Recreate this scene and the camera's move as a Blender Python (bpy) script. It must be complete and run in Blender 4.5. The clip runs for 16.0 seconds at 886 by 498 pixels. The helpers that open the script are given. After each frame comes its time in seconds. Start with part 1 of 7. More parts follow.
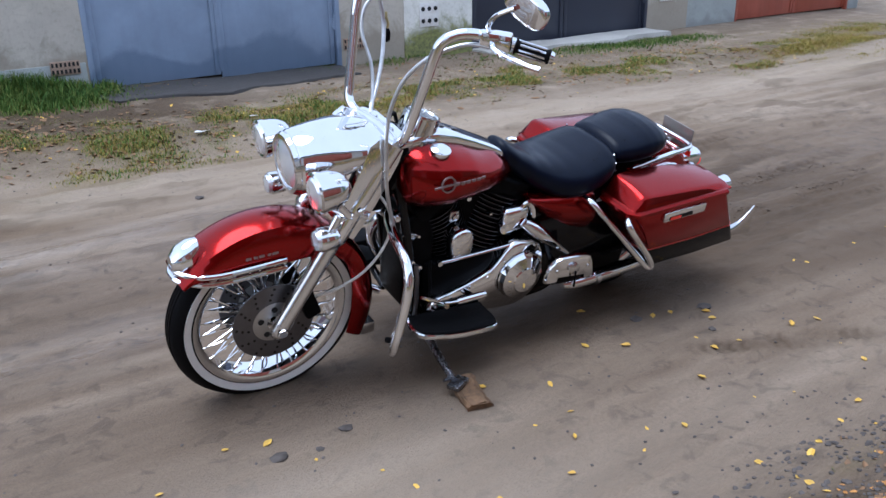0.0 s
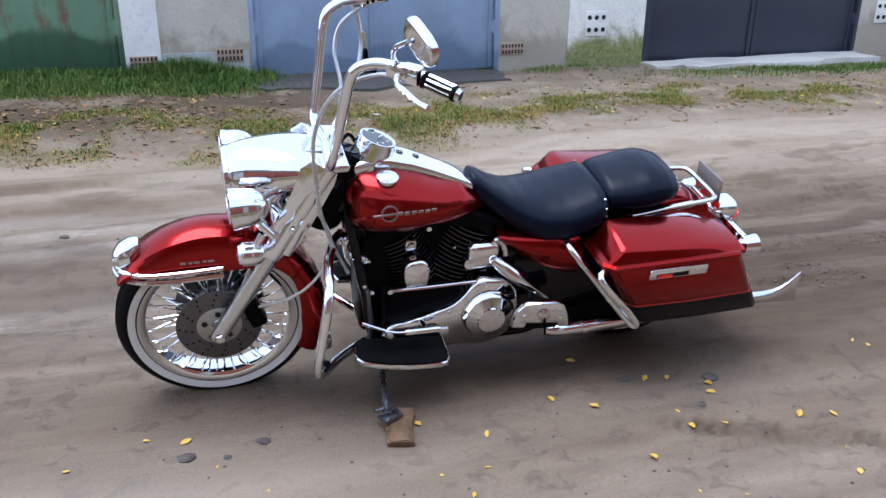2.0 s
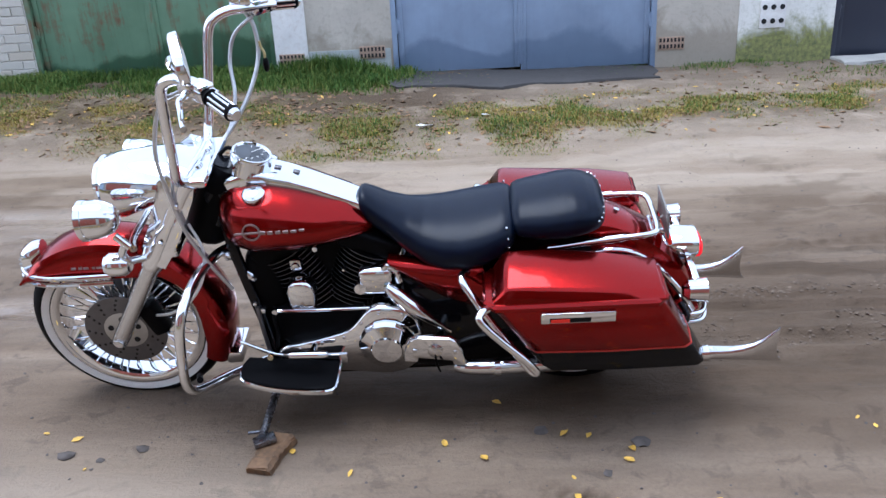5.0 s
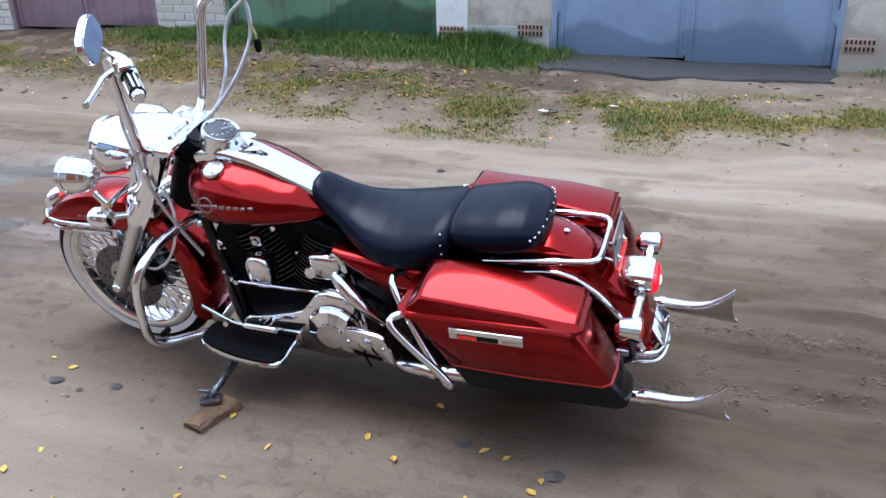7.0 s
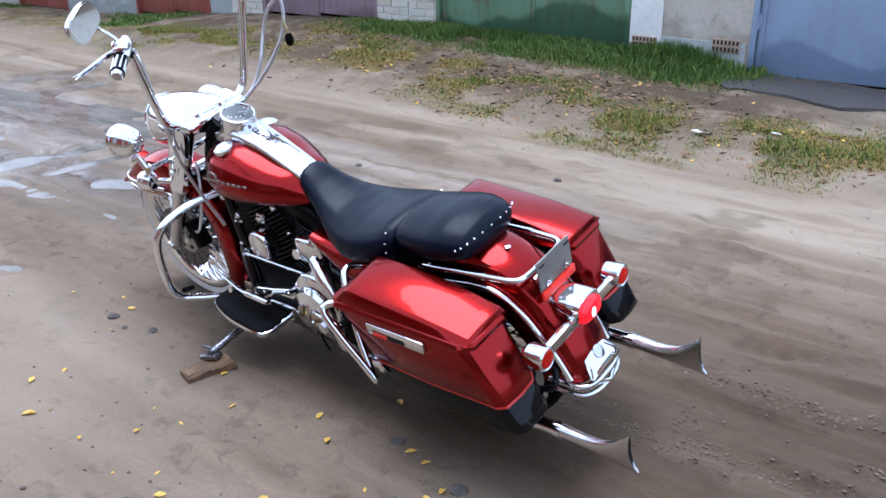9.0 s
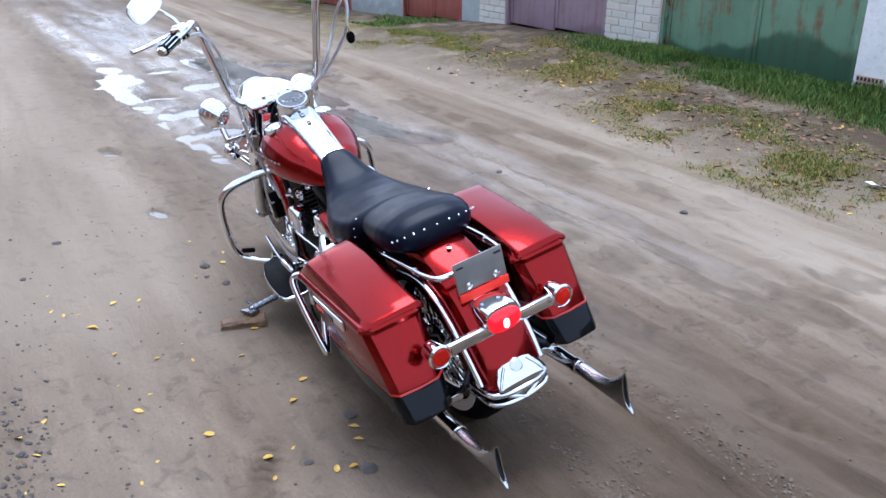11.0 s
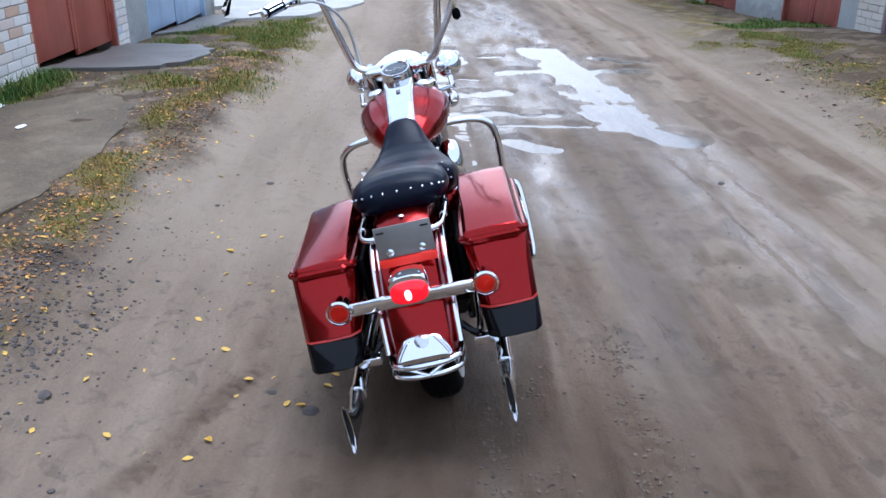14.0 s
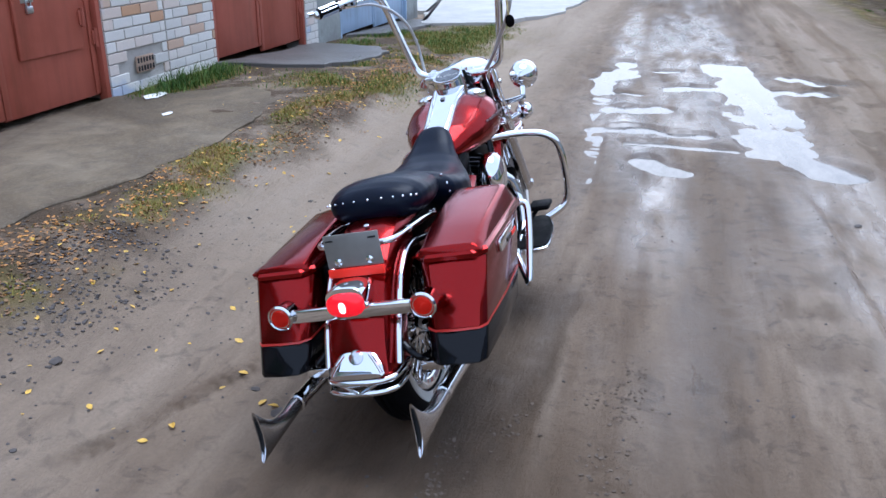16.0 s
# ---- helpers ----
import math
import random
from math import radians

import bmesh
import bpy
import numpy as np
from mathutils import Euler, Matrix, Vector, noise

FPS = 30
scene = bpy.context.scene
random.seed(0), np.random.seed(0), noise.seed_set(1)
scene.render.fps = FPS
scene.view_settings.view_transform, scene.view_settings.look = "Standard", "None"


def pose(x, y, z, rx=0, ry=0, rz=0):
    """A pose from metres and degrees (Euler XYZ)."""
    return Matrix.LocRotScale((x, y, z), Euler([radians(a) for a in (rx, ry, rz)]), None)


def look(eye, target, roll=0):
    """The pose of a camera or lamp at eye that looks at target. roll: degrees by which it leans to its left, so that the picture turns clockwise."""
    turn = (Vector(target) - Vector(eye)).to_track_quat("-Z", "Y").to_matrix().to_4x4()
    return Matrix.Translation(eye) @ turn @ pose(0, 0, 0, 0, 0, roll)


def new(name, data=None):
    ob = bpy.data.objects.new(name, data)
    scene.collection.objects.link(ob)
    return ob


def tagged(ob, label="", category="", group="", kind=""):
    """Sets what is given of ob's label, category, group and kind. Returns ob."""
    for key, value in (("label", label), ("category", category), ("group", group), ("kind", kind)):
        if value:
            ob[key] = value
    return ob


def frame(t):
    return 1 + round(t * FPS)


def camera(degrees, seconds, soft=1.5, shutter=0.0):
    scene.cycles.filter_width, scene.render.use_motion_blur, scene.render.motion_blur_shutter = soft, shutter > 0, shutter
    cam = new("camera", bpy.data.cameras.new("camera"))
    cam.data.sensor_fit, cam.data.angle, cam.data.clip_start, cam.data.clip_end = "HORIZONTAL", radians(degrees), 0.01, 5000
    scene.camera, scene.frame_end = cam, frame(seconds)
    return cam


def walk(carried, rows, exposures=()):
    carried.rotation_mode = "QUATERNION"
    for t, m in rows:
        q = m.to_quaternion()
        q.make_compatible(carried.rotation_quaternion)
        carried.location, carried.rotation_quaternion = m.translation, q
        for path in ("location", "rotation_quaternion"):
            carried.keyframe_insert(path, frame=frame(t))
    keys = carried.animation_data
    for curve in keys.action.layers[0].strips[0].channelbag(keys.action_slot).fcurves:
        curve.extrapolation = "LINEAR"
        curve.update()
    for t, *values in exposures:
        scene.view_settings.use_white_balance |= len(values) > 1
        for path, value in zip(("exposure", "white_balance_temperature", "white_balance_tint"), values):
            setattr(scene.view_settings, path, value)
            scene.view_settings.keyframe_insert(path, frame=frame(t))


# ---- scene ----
cam = camera(55.0, 16.0)
PATH = [
    (0, (2.518, 2.627, 1.573), (1.529, 1.055, 0.831), -0.9),
    (0.5, (2.294, 2.740, 1.603), (1.439, 1.094, 0.855), -0.6),
    (1, (2.030, 2.834, 1.629), (1.321, 1.122, 0.877), -0.4),
    (1.5, (1.802, 2.874, 1.647), (1.202, 1.121, 0.893), 0.3),
    (2, (1.596, 2.893, 1.646), (1.086, 1.109, 0.898), 0.4),
    (2.5, (1.393, 2.888, 1.652), (0.975, 1.079, 0.908), 0.1),
    (3, (1.174, 2.877, 1.656), (0.856, 1.047, 0.913), -0.7),
    (3.5, (0.966, 2.858, 1.661), (0.746, 1.014, 0.919), -1.3),
    (4, (0.758, 2.829, 1.670), (0.642, 0.977, 0.922), -1.9),
    (4.5, (0.534, 2.814, 1.657), (0.529, 0.960, 0.907), -2.7),
    (5, (0.316, 2.790, 1.643), (0.413, 0.941, 0.886), -3.1),
    (7.5, (-0.801, 2.462, 1.700), (-0.051, 0.796, 0.888), -1.3),
    (8, (-1.023, 2.356, 1.701), (-0.138, 0.756, 0.891), -1.4),
    (10.5, (-2.084, 1.623, 1.684), (-0.585, 0.538, 0.925), 0.6),
    (11, (-2.257, 1.415, 1.680), (-0.666, 0.466, 0.927), 0.7),
    (11.5, (-2.420, 1.185, 1.666), (-0.748, 0.385, 0.914), 0.5),
    (12, (-2.529, 0.953, 1.648), (-0.796, 0.305, 0.889), 0.3),
    (12.5, (-2.610, 0.706, 1.639), (-0.829, 0.217, 0.873), 0.0),
    (13, (-2.671, 0.451, 1.622), (-0.851, 0.129, 0.858), -0.5),
    (13.5, (-2.688, 0.254, 1.605), (-0.848, 0.068, 0.845), -0.1),
    (14, (-2.678, 0.028, 1.592), (-0.825, -0.002, 0.840), 0.0),
    (14.5, (-2.654, -0.192, 1.612), (-0.802, -0.076, 0.866), -0.5),
    (15, (-2.621, -0.381, 1.619), (-0.778, -0.143, 0.879), -0.4),
    (15.5, (-2.554, -0.528, 1.587), (-0.724, -0.190, 0.854), 0.3),
    (16, (-2.434, -0.747, 1.561), (-0.637, -0.261, 0.828), -0.0),
]
EXPOSURES = [(0, 0.5, 5450, 10), (1.5, 0.72, 5450, 10), (3, 0.86, 5450, 10), (8, 0.88, 5410, 10), (11, 0.85, 5330, 10), (12.5, 0.7, 5320, 10), (14.5, 0.56, 5290, 10), (16, 0.54, 5260, 10)]
walk(cam, [(t, look(eye, target, roll)) for t, eye, target, roll in PATH], EXPOSURES)

# ---- light ----
# thin overcast, brightest low down where the lane runs
SUN_EL, SUN_ROT = 22.0, 92.0
world = bpy.data.worlds.new("sky")
scene.world = world
world.use_nodes = True
wn = world.node_tree
wn.nodes.clear()
sky = wn.nodes.new("ShaderNodeTexSky")
sky.sky_type = 'NISHITA'
sky.sun_disc = False
sky.sun_elevation = radians(SUN_EL)
sky.sun_rotation = radians(SUN_ROT)
sky.air_density, sky.dust_density = 1.0, 5.0
cloud = wn.nodes.new("ShaderNodeMix")
cloud.data_type = 'RGBA'
cloud.inputs[0].default_value = 0.84
cloud.inputs[7].default_value = (9.2, 9.9, 11.4, 1)
bgw = wn.nodes.new("ShaderNodeBackground")
bgw.inputs[1].default_value = 0.094
outw = wn.nodes.new("ShaderNodeOutputWorld")
cool = wn.nodes.new("ShaderNodeMix")
cool.data_type, cool.blend_type = 'RGBA', 'MULTIPLY'
cool.inputs[0].default_value = 1.0
cool.inputs[7].default_value = (0.9, 1.03, 1.3, 1)
wn.links.new(sky.outputs[0], cool.inputs[6])
wn.links.new(cool.outputs[2], cloud.inputs[6])
wn.links.new(cloud.outputs[2], bgw.inputs[0])
wn.links.new(bgw.outputs[0], outw.inputs[0])
sun_data = bpy.data.lights.new("sun", 'SUN')
sun_data.energy, sun_data.angle, sun_data.color = 2.0, radians(40), (1.0, 0.98, 0.96)
sun = new("sun", sun_data)
sun.matrix_world = look((2.4, -1.0, 12), (0, 0, 0))

# ---- materials ----
def mat_base(name):
    m = bpy.data.materials.new(name)
    m.use_nodes = True
    return m, m.node_tree, m.node_tree.nodes["Principled BSDF"]


def node(nt, kind, **kw):
    n = nt.nodes.new(kind)
    for k, v in kw.items():
        if k == "op":
            n.operation = v
        elif k == "ins":
            for i, val in v.items():
                if isinstance(val, bpy.types.NodeSocket):
                    nt.links.new(val, n.inputs[i])
                else:
                    n.inputs[i].default_value = val
    return n


def noise_tex(nt, vec, scale, detail=4.0, rough=0.55, dist=0.0):
    n = node(nt, "ShaderNodeTexNoise", ins={"Scale": scale, "Detail": detail, "Roughness": rough, "Distortion": dist})
    if vec is not None:
        nt.links.new(vec, n.inputs["Vector"])
    return n.outputs[0]


def ramp(nt, fac, stops):
    r = nt.nodes.new("ShaderNodeValToRGB")
    els = r.color_ramp.elements
    while len(els) < len(stops):
        els.new(0.5)
    for e, (p, c) in zip(els, stops):
        e.position = p
        e.color = (*c, 1) if len(c) == 3 else c
    nt.links.new(fac, r.inputs[0])
    return r.outputs[0]


def mixc(nt, fac, a, b, mode='MIX'):
    n = nt.nodes.new("ShaderNodeMix")
    n.data_type = 'RGBA'
    n.blend_type = mode
    for i, v in ((0, fac), (6, a), (7, b)):
        if isinstance(v, bpy.types.NodeSocket):
            nt.links.new(v, n.inputs[i])
        else:
            n.inputs[i].default_value = v if i == 0 else ((*v, 1) if len(v) == 3 else v)
    return n.outputs[2]


def mathn(nt, op, a, b=0.0, clamp=False):
    n = nt.nodes.new("ShaderNodeMath")
    n.operation = op
    n.use_clamp = clamp
    for i, v in ((0, a), (1, b)):
        if isinstance(v, bpy.types.NodeSocket):
            nt.links.new(v, n.inputs[i])
        else:
            n.inputs[i].default_value = v
    return n.outputs[0]


def bump(nt, p, height, strength=0.3, distance=0.01):
    b = node(nt, "ShaderNodeBump", ins={"Strength": strength, "Distance": distance, "Height": height})
    nt.links.new(b.outputs[0], p.inputs["Normal"])
    return b


def coords(nt, kind="Object", scale=(1, 1, 1)):
    tc = nt.nodes.new("ShaderNodeTexCoord")
    if scale == (1, 1, 1):
        return tc.outputs[kind]
    mp = node(nt, "ShaderNodeMapping", ins={"Scale": scale})
    nt.links.new(tc.outputs[kind], mp.inputs[0])
    return mp.outputs[0]


def world_pos(nt, scale=(1, 1, 1)):
    g = nt.nodes.new("ShaderNodeNewGeometry")
    mp = node(nt, "ShaderNodeMapping", ins={"Scale": scale})
    nt.links.new(g.outputs["Position"], mp.inputs[0])
    return mp.outputs[0]


def simple(name, col, rough=0.5, metal=0.0, coat=0.0, var=0.12, scale=30.0, bumps=0.0, spec=0.5, emit=0.0):
    """Colour with a soft two-scale variation, and roughness that varies with it."""
    m, nt, p = mat_base(name)
    v = coords(nt)
    n1 = noise_tex(nt, v, scale)
    n2 = noise_tex(nt, v, scale * 0.13, 2)
    f = mathn(nt, 'ADD', mathn(nt, 'MULTIPLY', n1, 0.5), mathn(nt, 'MULTIPLY', n2, 0.5))
    lo = tuple(c * (1 - var) for c in col)
    hi = tuple(min(1, c * (1 + var)) for c in col)
    nt.links.new(ramp(nt, f, [(0.3, lo), (0.7, hi)]), p.inputs["Base Color"])
    p.inputs["Metallic"].default_value = metal
    r = ramp(nt, f, [(0.3, (rough * 0.8,) * 3), (0.7, (min(1, rough * 1.2),) * 3)])
    nt.links.new(r, p.inputs["Roughness"])
    p.inputs["Coat Weight"].default_value = coat
    p.inputs["Coat Roughness"].default_value = 0.04
    p.inputs["Specular IOR Level"].default_value = spec
    if emit:
        p.inputs["Emission Color"].default_value = (*col, 1)
        p.inputs["Emission Strength"].default_value = emit
    if bumps:
        bump(nt, p, n1, bumps, 0.002)
    return m


CHROME = simple("chrome", (0.78, 0.79, 0.81), 0.035, 1.0, var=0.05, scale=12)
POLISH = simple("polished_aluminium", (0.62, 0.62, 0.63), 0.2, 1.0, var=0.08, scale=40)
ALU = simple("brushed_aluminium", (0.5, 0.5, 0.5), 0.36, 1.0, var=0.1, scale=60)
RED = simple("candy_red_paint", (0.25, 0.0055, 0.0046), 0.2, 0.96, coat=0.29, var=0.06, scale=8, spec=0.25)
BLACKP = simple("black_gloss_paint", (0.003, 0.003, 0.004), 0.18, 0, coat=0.25, var=0.2, spec=0.1)
BLACKM = simple("black_wrinkle_enamel", (0.002, 0.002, 0.0024), 0.45, 0, var=0.3, scale=120, bumps=0.3, spec=0.05)
RUBBER = simple("black_rubber", (0.0035, 0.0035, 0.0042), 0.6, 0, var=0.3, scale=90, bumps=0.3, spec=0.08)
WHITEWALL = simple("whitewall_rubber", (0.72, 0.71, 0.67), 0.5, 0, var=0.06)
LEATHER = simple("black_leather", (0.002, 0.0045, 0.0125), 0.33, 0, var=0.3, scale=160, bumps=0.14, spec=0.15)
STEELDARK = simple("dark_brake_steel", (0.15, 0.145, 0.15), 0.4, 0.9, var=0.2)
LENSRED = simple("lit_red_signal_lens", (0.45, 0.012, 0.005), 0.25, 0, coat=0.0, var=0.4, scale=30, spec=0.15, emit=0.11)
LAMPRED = simple("lit_red_lens", (0.75, 0.006, 0.014), 0.15, 0, coat=0.4, var=0.3, scale=40, emit=0.6, spec=0.3)
BULB = simple("bulb_glow", (1.0, 0.55, 0.55), 0.3, 0, var=0.02, emit=1.6)
LENSCLEAR = simple("headlamp_glass", (0.8, 0.83, 0.86), 0.08, 0.6, coat=1.0, var=0.1, scale=20)
DIAL = simple("dial_face", (0.03, 0.034, 0.04), 0.3, 0, coat=0.35, var=0.2)
PLATE = simple("bare_number_plate_metal", (0.2, 0.19, 0.17), 0.45, 0.3, var=0.12)
STRIPE = simple("orange_red_trim", (0.92, 0.025, 0.008), 0.45, 0, coat=0.0, var=0.05)
PINLINE = simple("red_pinstripe", (0.42, 0.02, 0.012), 0.35, 0, coat=0.2, var=0.05)
CORD = simple("pale_brass_ring", (0.55, 0.45, 0.22), 0.4, 0.6, var=0.2)
SILVER = simple("dull_silver_badge", (0.25, 0.2, 0.2), 0.35, 0.7, var=0.15)
CABLE = simple("braided_steel_cable", (0.55, 0.55, 0.55), 0.35, 0.8, var=0.2, scale=200)
MIRROR = simple("mirror_glass", (0.85, 0.87, 0.88), 0.02, 1.0, var=0.02)
WOOD = simple("weathered_block_wood", (0.15, 0.085, 0.042), 0.7, 0, var=0.7, scale=45, bumps=0.9)
FINEDGE = simple("machined_fin_edge", (0.1, 0.1, 0.105), 0.35, 0.9, var=0.3, scale=40)
CLOD = simple("crumbled_sand", (0.13, 0.1, 0.076), 0.85, 0, var=0.5, scale=40, bumps=0.5, spec=0.1)
STANDST = simple("scuffed_dark_steel", (0.2, 0.2, 0.215), 0.28, 0.95, var=0.3, scale=60)
LEAFY = simple("yellow_birch_leaf", (0.62, 0.38, 0.06), 0.6, 0, var=0.4, scale=60)
LEAFB = simple("brown_dead_leaf", (0.2, 0.11, 0.05), 0.7, 0, var=0.4, scale=60)
LEAFO = simple("orange_dead_leaf", (0.46, 0.21, 0.045), 0.65, 0, var=0.45, scale=60)
STONE = simple("dark_pebble", (0.095, 0.082, 0.074), 0.75, 0, var=0.5, scale=25, bumps=0.5, spec=0.12)
PAPER = simple("white_scrap", (0.8, 0.79, 0.76), 0.8, 0, var=0.08)


def sand_material():
    m, nt, p = mat_base("damp_sand")
    pos = world_pos(nt)
    posx = world_pos(nt, (0.35, 1.6, 1))
    big = noise_tex(nt, posx, 0.9, 5, 0.6, 0.4)
    mid = noise_tex(nt, posx, 5.0, 6, 0.65)
    fine = noise_tex(nt, pos, 70.0, 6, 0.7)
    blot = noise_tex(nt, pos, 2.2, 5, 0.7, 1.0)
    col = ramp(nt, big, [(0.3, (0.17, 0.125, 0.086)), (0.5, (0.278, 0.216, 0.158)), (0.72, (0.415, 0.34, 0.262))])
    col = mixc(nt, mathn(nt, 'MULTIPLY', ramp(nt, mid, [(0.4, (0, 0, 0)), (0.68, (1, 1, 1))]), 0.6), col, (0.15, 0.112, 0.08))
    col = mixc(nt, mathn(nt, 'MULTIPLY', ramp(nt, fine, [(0.35, (1, 1, 1)), (0.6, (0, 0, 0))]), 0.3), col, (0.13, 0.105, 0.085))
    spots = ramp(nt, blot, [(0.60, (0, 0, 0)), (0.68, (1, 1, 1))])
    col = mixc(nt, mathn(nt, 'MULTIPLY', spots, 0.3), col, (0.14, 0.115, 0.09))
    smudge = ramp(nt, noise_tex(nt, pos, 11.0, 4, 0.6, 0.6), [(0.55, (0, 0, 0)), (0.65, (1, 1, 1))])
    col = mixc(nt, mathn(nt, 'MULTIPLY', smudge, mathn(nt, 'MULTIPLY', blot, 0.75)), col, (0.075, 0.062, 0.052))
    dry = node(nt, "ShaderNodeAttribute")
    dry.attribute_name = "dry"
    col = mixc(nt, mathn(nt, 'MULTIPLY', dry.outputs["Fac"], 0.75), col,
               ramp(nt, mid, [(0.3, (0.43, 0.36, 0.275)), (0.7, (0.6, 0.515, 0.415))]))
    soil = node(nt, "ShaderNodeAttribute")
    soil.attribute_name = "soil"
    sf = mathn(nt, 'MULTIPLY', soil.outputs["Fac"], ramp(nt, noise_tex(nt, pos, 3.0, 6, 0.7), [(0.3, (0.1, 0.1, 0.1)), (0.52, (1, 1, 1))]))
    col = mixc(nt, mathn(nt, 'MULTIPLY', sf, 0.92), col, ramp(nt, fine, [(0.35, (0.04, 0.029, 0.02)), (0.65, (0.12, 0.085, 0.055))]))
    moss = node(nt, "ShaderNodeAttribute")
    moss.attribute_name = "moss"
    mf = mathn(nt, 'MULTIPLY', moss.outputs["Fac"], ramp(nt, noise_tex(nt, pos, 9.0, 6, 0.72), [(0.3, (0.15, 0.15, 0.15)), (0.5, (1, 1, 1))]))
    col = mixc(nt, mathn(nt, 'MULTIPLY', mf, 0.9), col, ramp(nt, noise_tex(nt, pos, 3.5, 4, 0.6), [(0.35, (0.08, 0.088, 0.018)), (0.47, (0.17, 0.155, 0.035)), (0.56, (0.22, 0.165, 0.05)), (0.68, (0.14, 0.085, 0.042))]))
    wet = node(nt, "ShaderNodeAttribute")
    wet.attribute_name = "wet"
    wf = wet.outputs["Fac"]
    col = mixc(nt, mathn(nt, 'MULTIPLY', wf, 0.85), col, mixc(nt, 1.0, col, (0.46, 0.41, 0.37), 'MULTIPLY'))
    rut = node(nt, "ShaderNodeAttribute")
    rut.attribute_name = "rut"
    col = mixc(nt, mathn(nt, 'MULTIPLY', rut.outputs["Fac"], 0.7), col, mixc(nt, 1.0, col, (0.55, 0.48, 0.41), 'MULTIPLY'))
    # brown of real mud, and of the shade painted beneath the motorcycle
    mud_and_shade = node(nt, "ShaderNodeAttribute")
    mud_and_shade.attribute_name = "mud_and_shade"
    mdf = mathn(nt, 'MULTIPLY', mud_and_shade.outputs["Fac"], ramp(nt, noise_tex(nt, world_pos(nt, (1.0, 4.0, 1)), 3.0, 6, 0.65), [(0.25, (0.8, 0.8, 0.8)), (0.6, (1, 1, 1))]))
    col = mixc(nt, mathn(nt, 'MULTIPLY', mdf, 0.95), col, ramp(nt, mid, [(0.3, (0.05, 0.034, 0.021)), (0.7, (0.11, 0.076, 0.048))]))
    sheen = node(nt, "ShaderNodeAttribute")
    sheen.attribute_name = "sheen"
    sh = mathn(nt, 'MULTIPLY', sheen.outputs["Fac"], ramp(nt, noise_tex(nt, world_pos(nt, (0.7, 2.4, 1)), 1.8, 4, 0.5), [(0.3, (0, 0, 0)), (0.6, (1, 1, 1))]))
    col = mixc(nt, 1.0, col, (0.83, 0.8, 0.775), 'MULTIPLY')
    nt.links.new(col, p.inputs["Base Color"])
    nt.links.new(mathn(nt, 'ADD', 0.1, mathn(nt, 'ADD', mathn(nt, 'MULTIPLY', sh, 0.5), mathn(nt, 'MULTIPLY', wf, 0.12))), p.inputs["Specular IOR Level"])
    rw = mathn(nt, 'MULTIPLY', wf, mathn(nt, 'ADD', 0.38, mathn(nt, 'MULTIPLY', mid, 0.5)))
    rr = mathn(nt, 'SUBTRACT', 0.85, rw, True)
    nt.links.new(mathn(nt, 'MAXIMUM', mathn(nt, 'MULTIPLY', rr, mathn(nt, 'SUBTRACT', 1.0, mathn(nt, 'MULTIPLY', sh, 0.9))), 0.07), p.inputs["Roughness"])
    h = mathn(nt, 'ADD', mathn(nt, 'MULTIPLY', fine, 0.35), mid)
    h = mathn(nt, 'MULTIPLY', h, mathn(nt, 'SUBTRACT', 1.0, mathn(nt, 'MULTIPLY', wf, 0.6)))
    h = mathn(nt, 'MULTIPLY', h, mathn(nt, 'SUBTRACT', 1.0, mathn(nt, 'MULTIPLY', sh, 0.96)))
    bump(nt, p, h, 0.9, 0.03)
    return m


def water_material():
    """Muddy rain water: a smooth skin, here and there roughened by silt."""
    m, nt, p = mat_base("puddle_water")
    pos = world_pos(nt, (1.0, 3.0, 1))
    silt = noise_tex(nt, pos, 2.4, 5, 0.65)
    nt.links.new(ramp(nt, silt, [(0.35, (0.10, 0.088, 0.075)), (0.65, (0.2, 0.175, 0.15))]), p.inputs["Base Color"])
    nt.links.new(ramp(nt, silt, [(0.4, (0.02, 0.02, 0.02)), (0.72, (0.16, 0.16, 0.16))]), p.inputs["Roughness"])
    p.inputs["IOR"].default_value = 1.33
    p.inputs["Specular IOR Level"].default_value = 0.55
    bump(nt, p, noise_tex(nt, world_pos(nt), 9.0, 2), 0.05, 0.01)
    return m


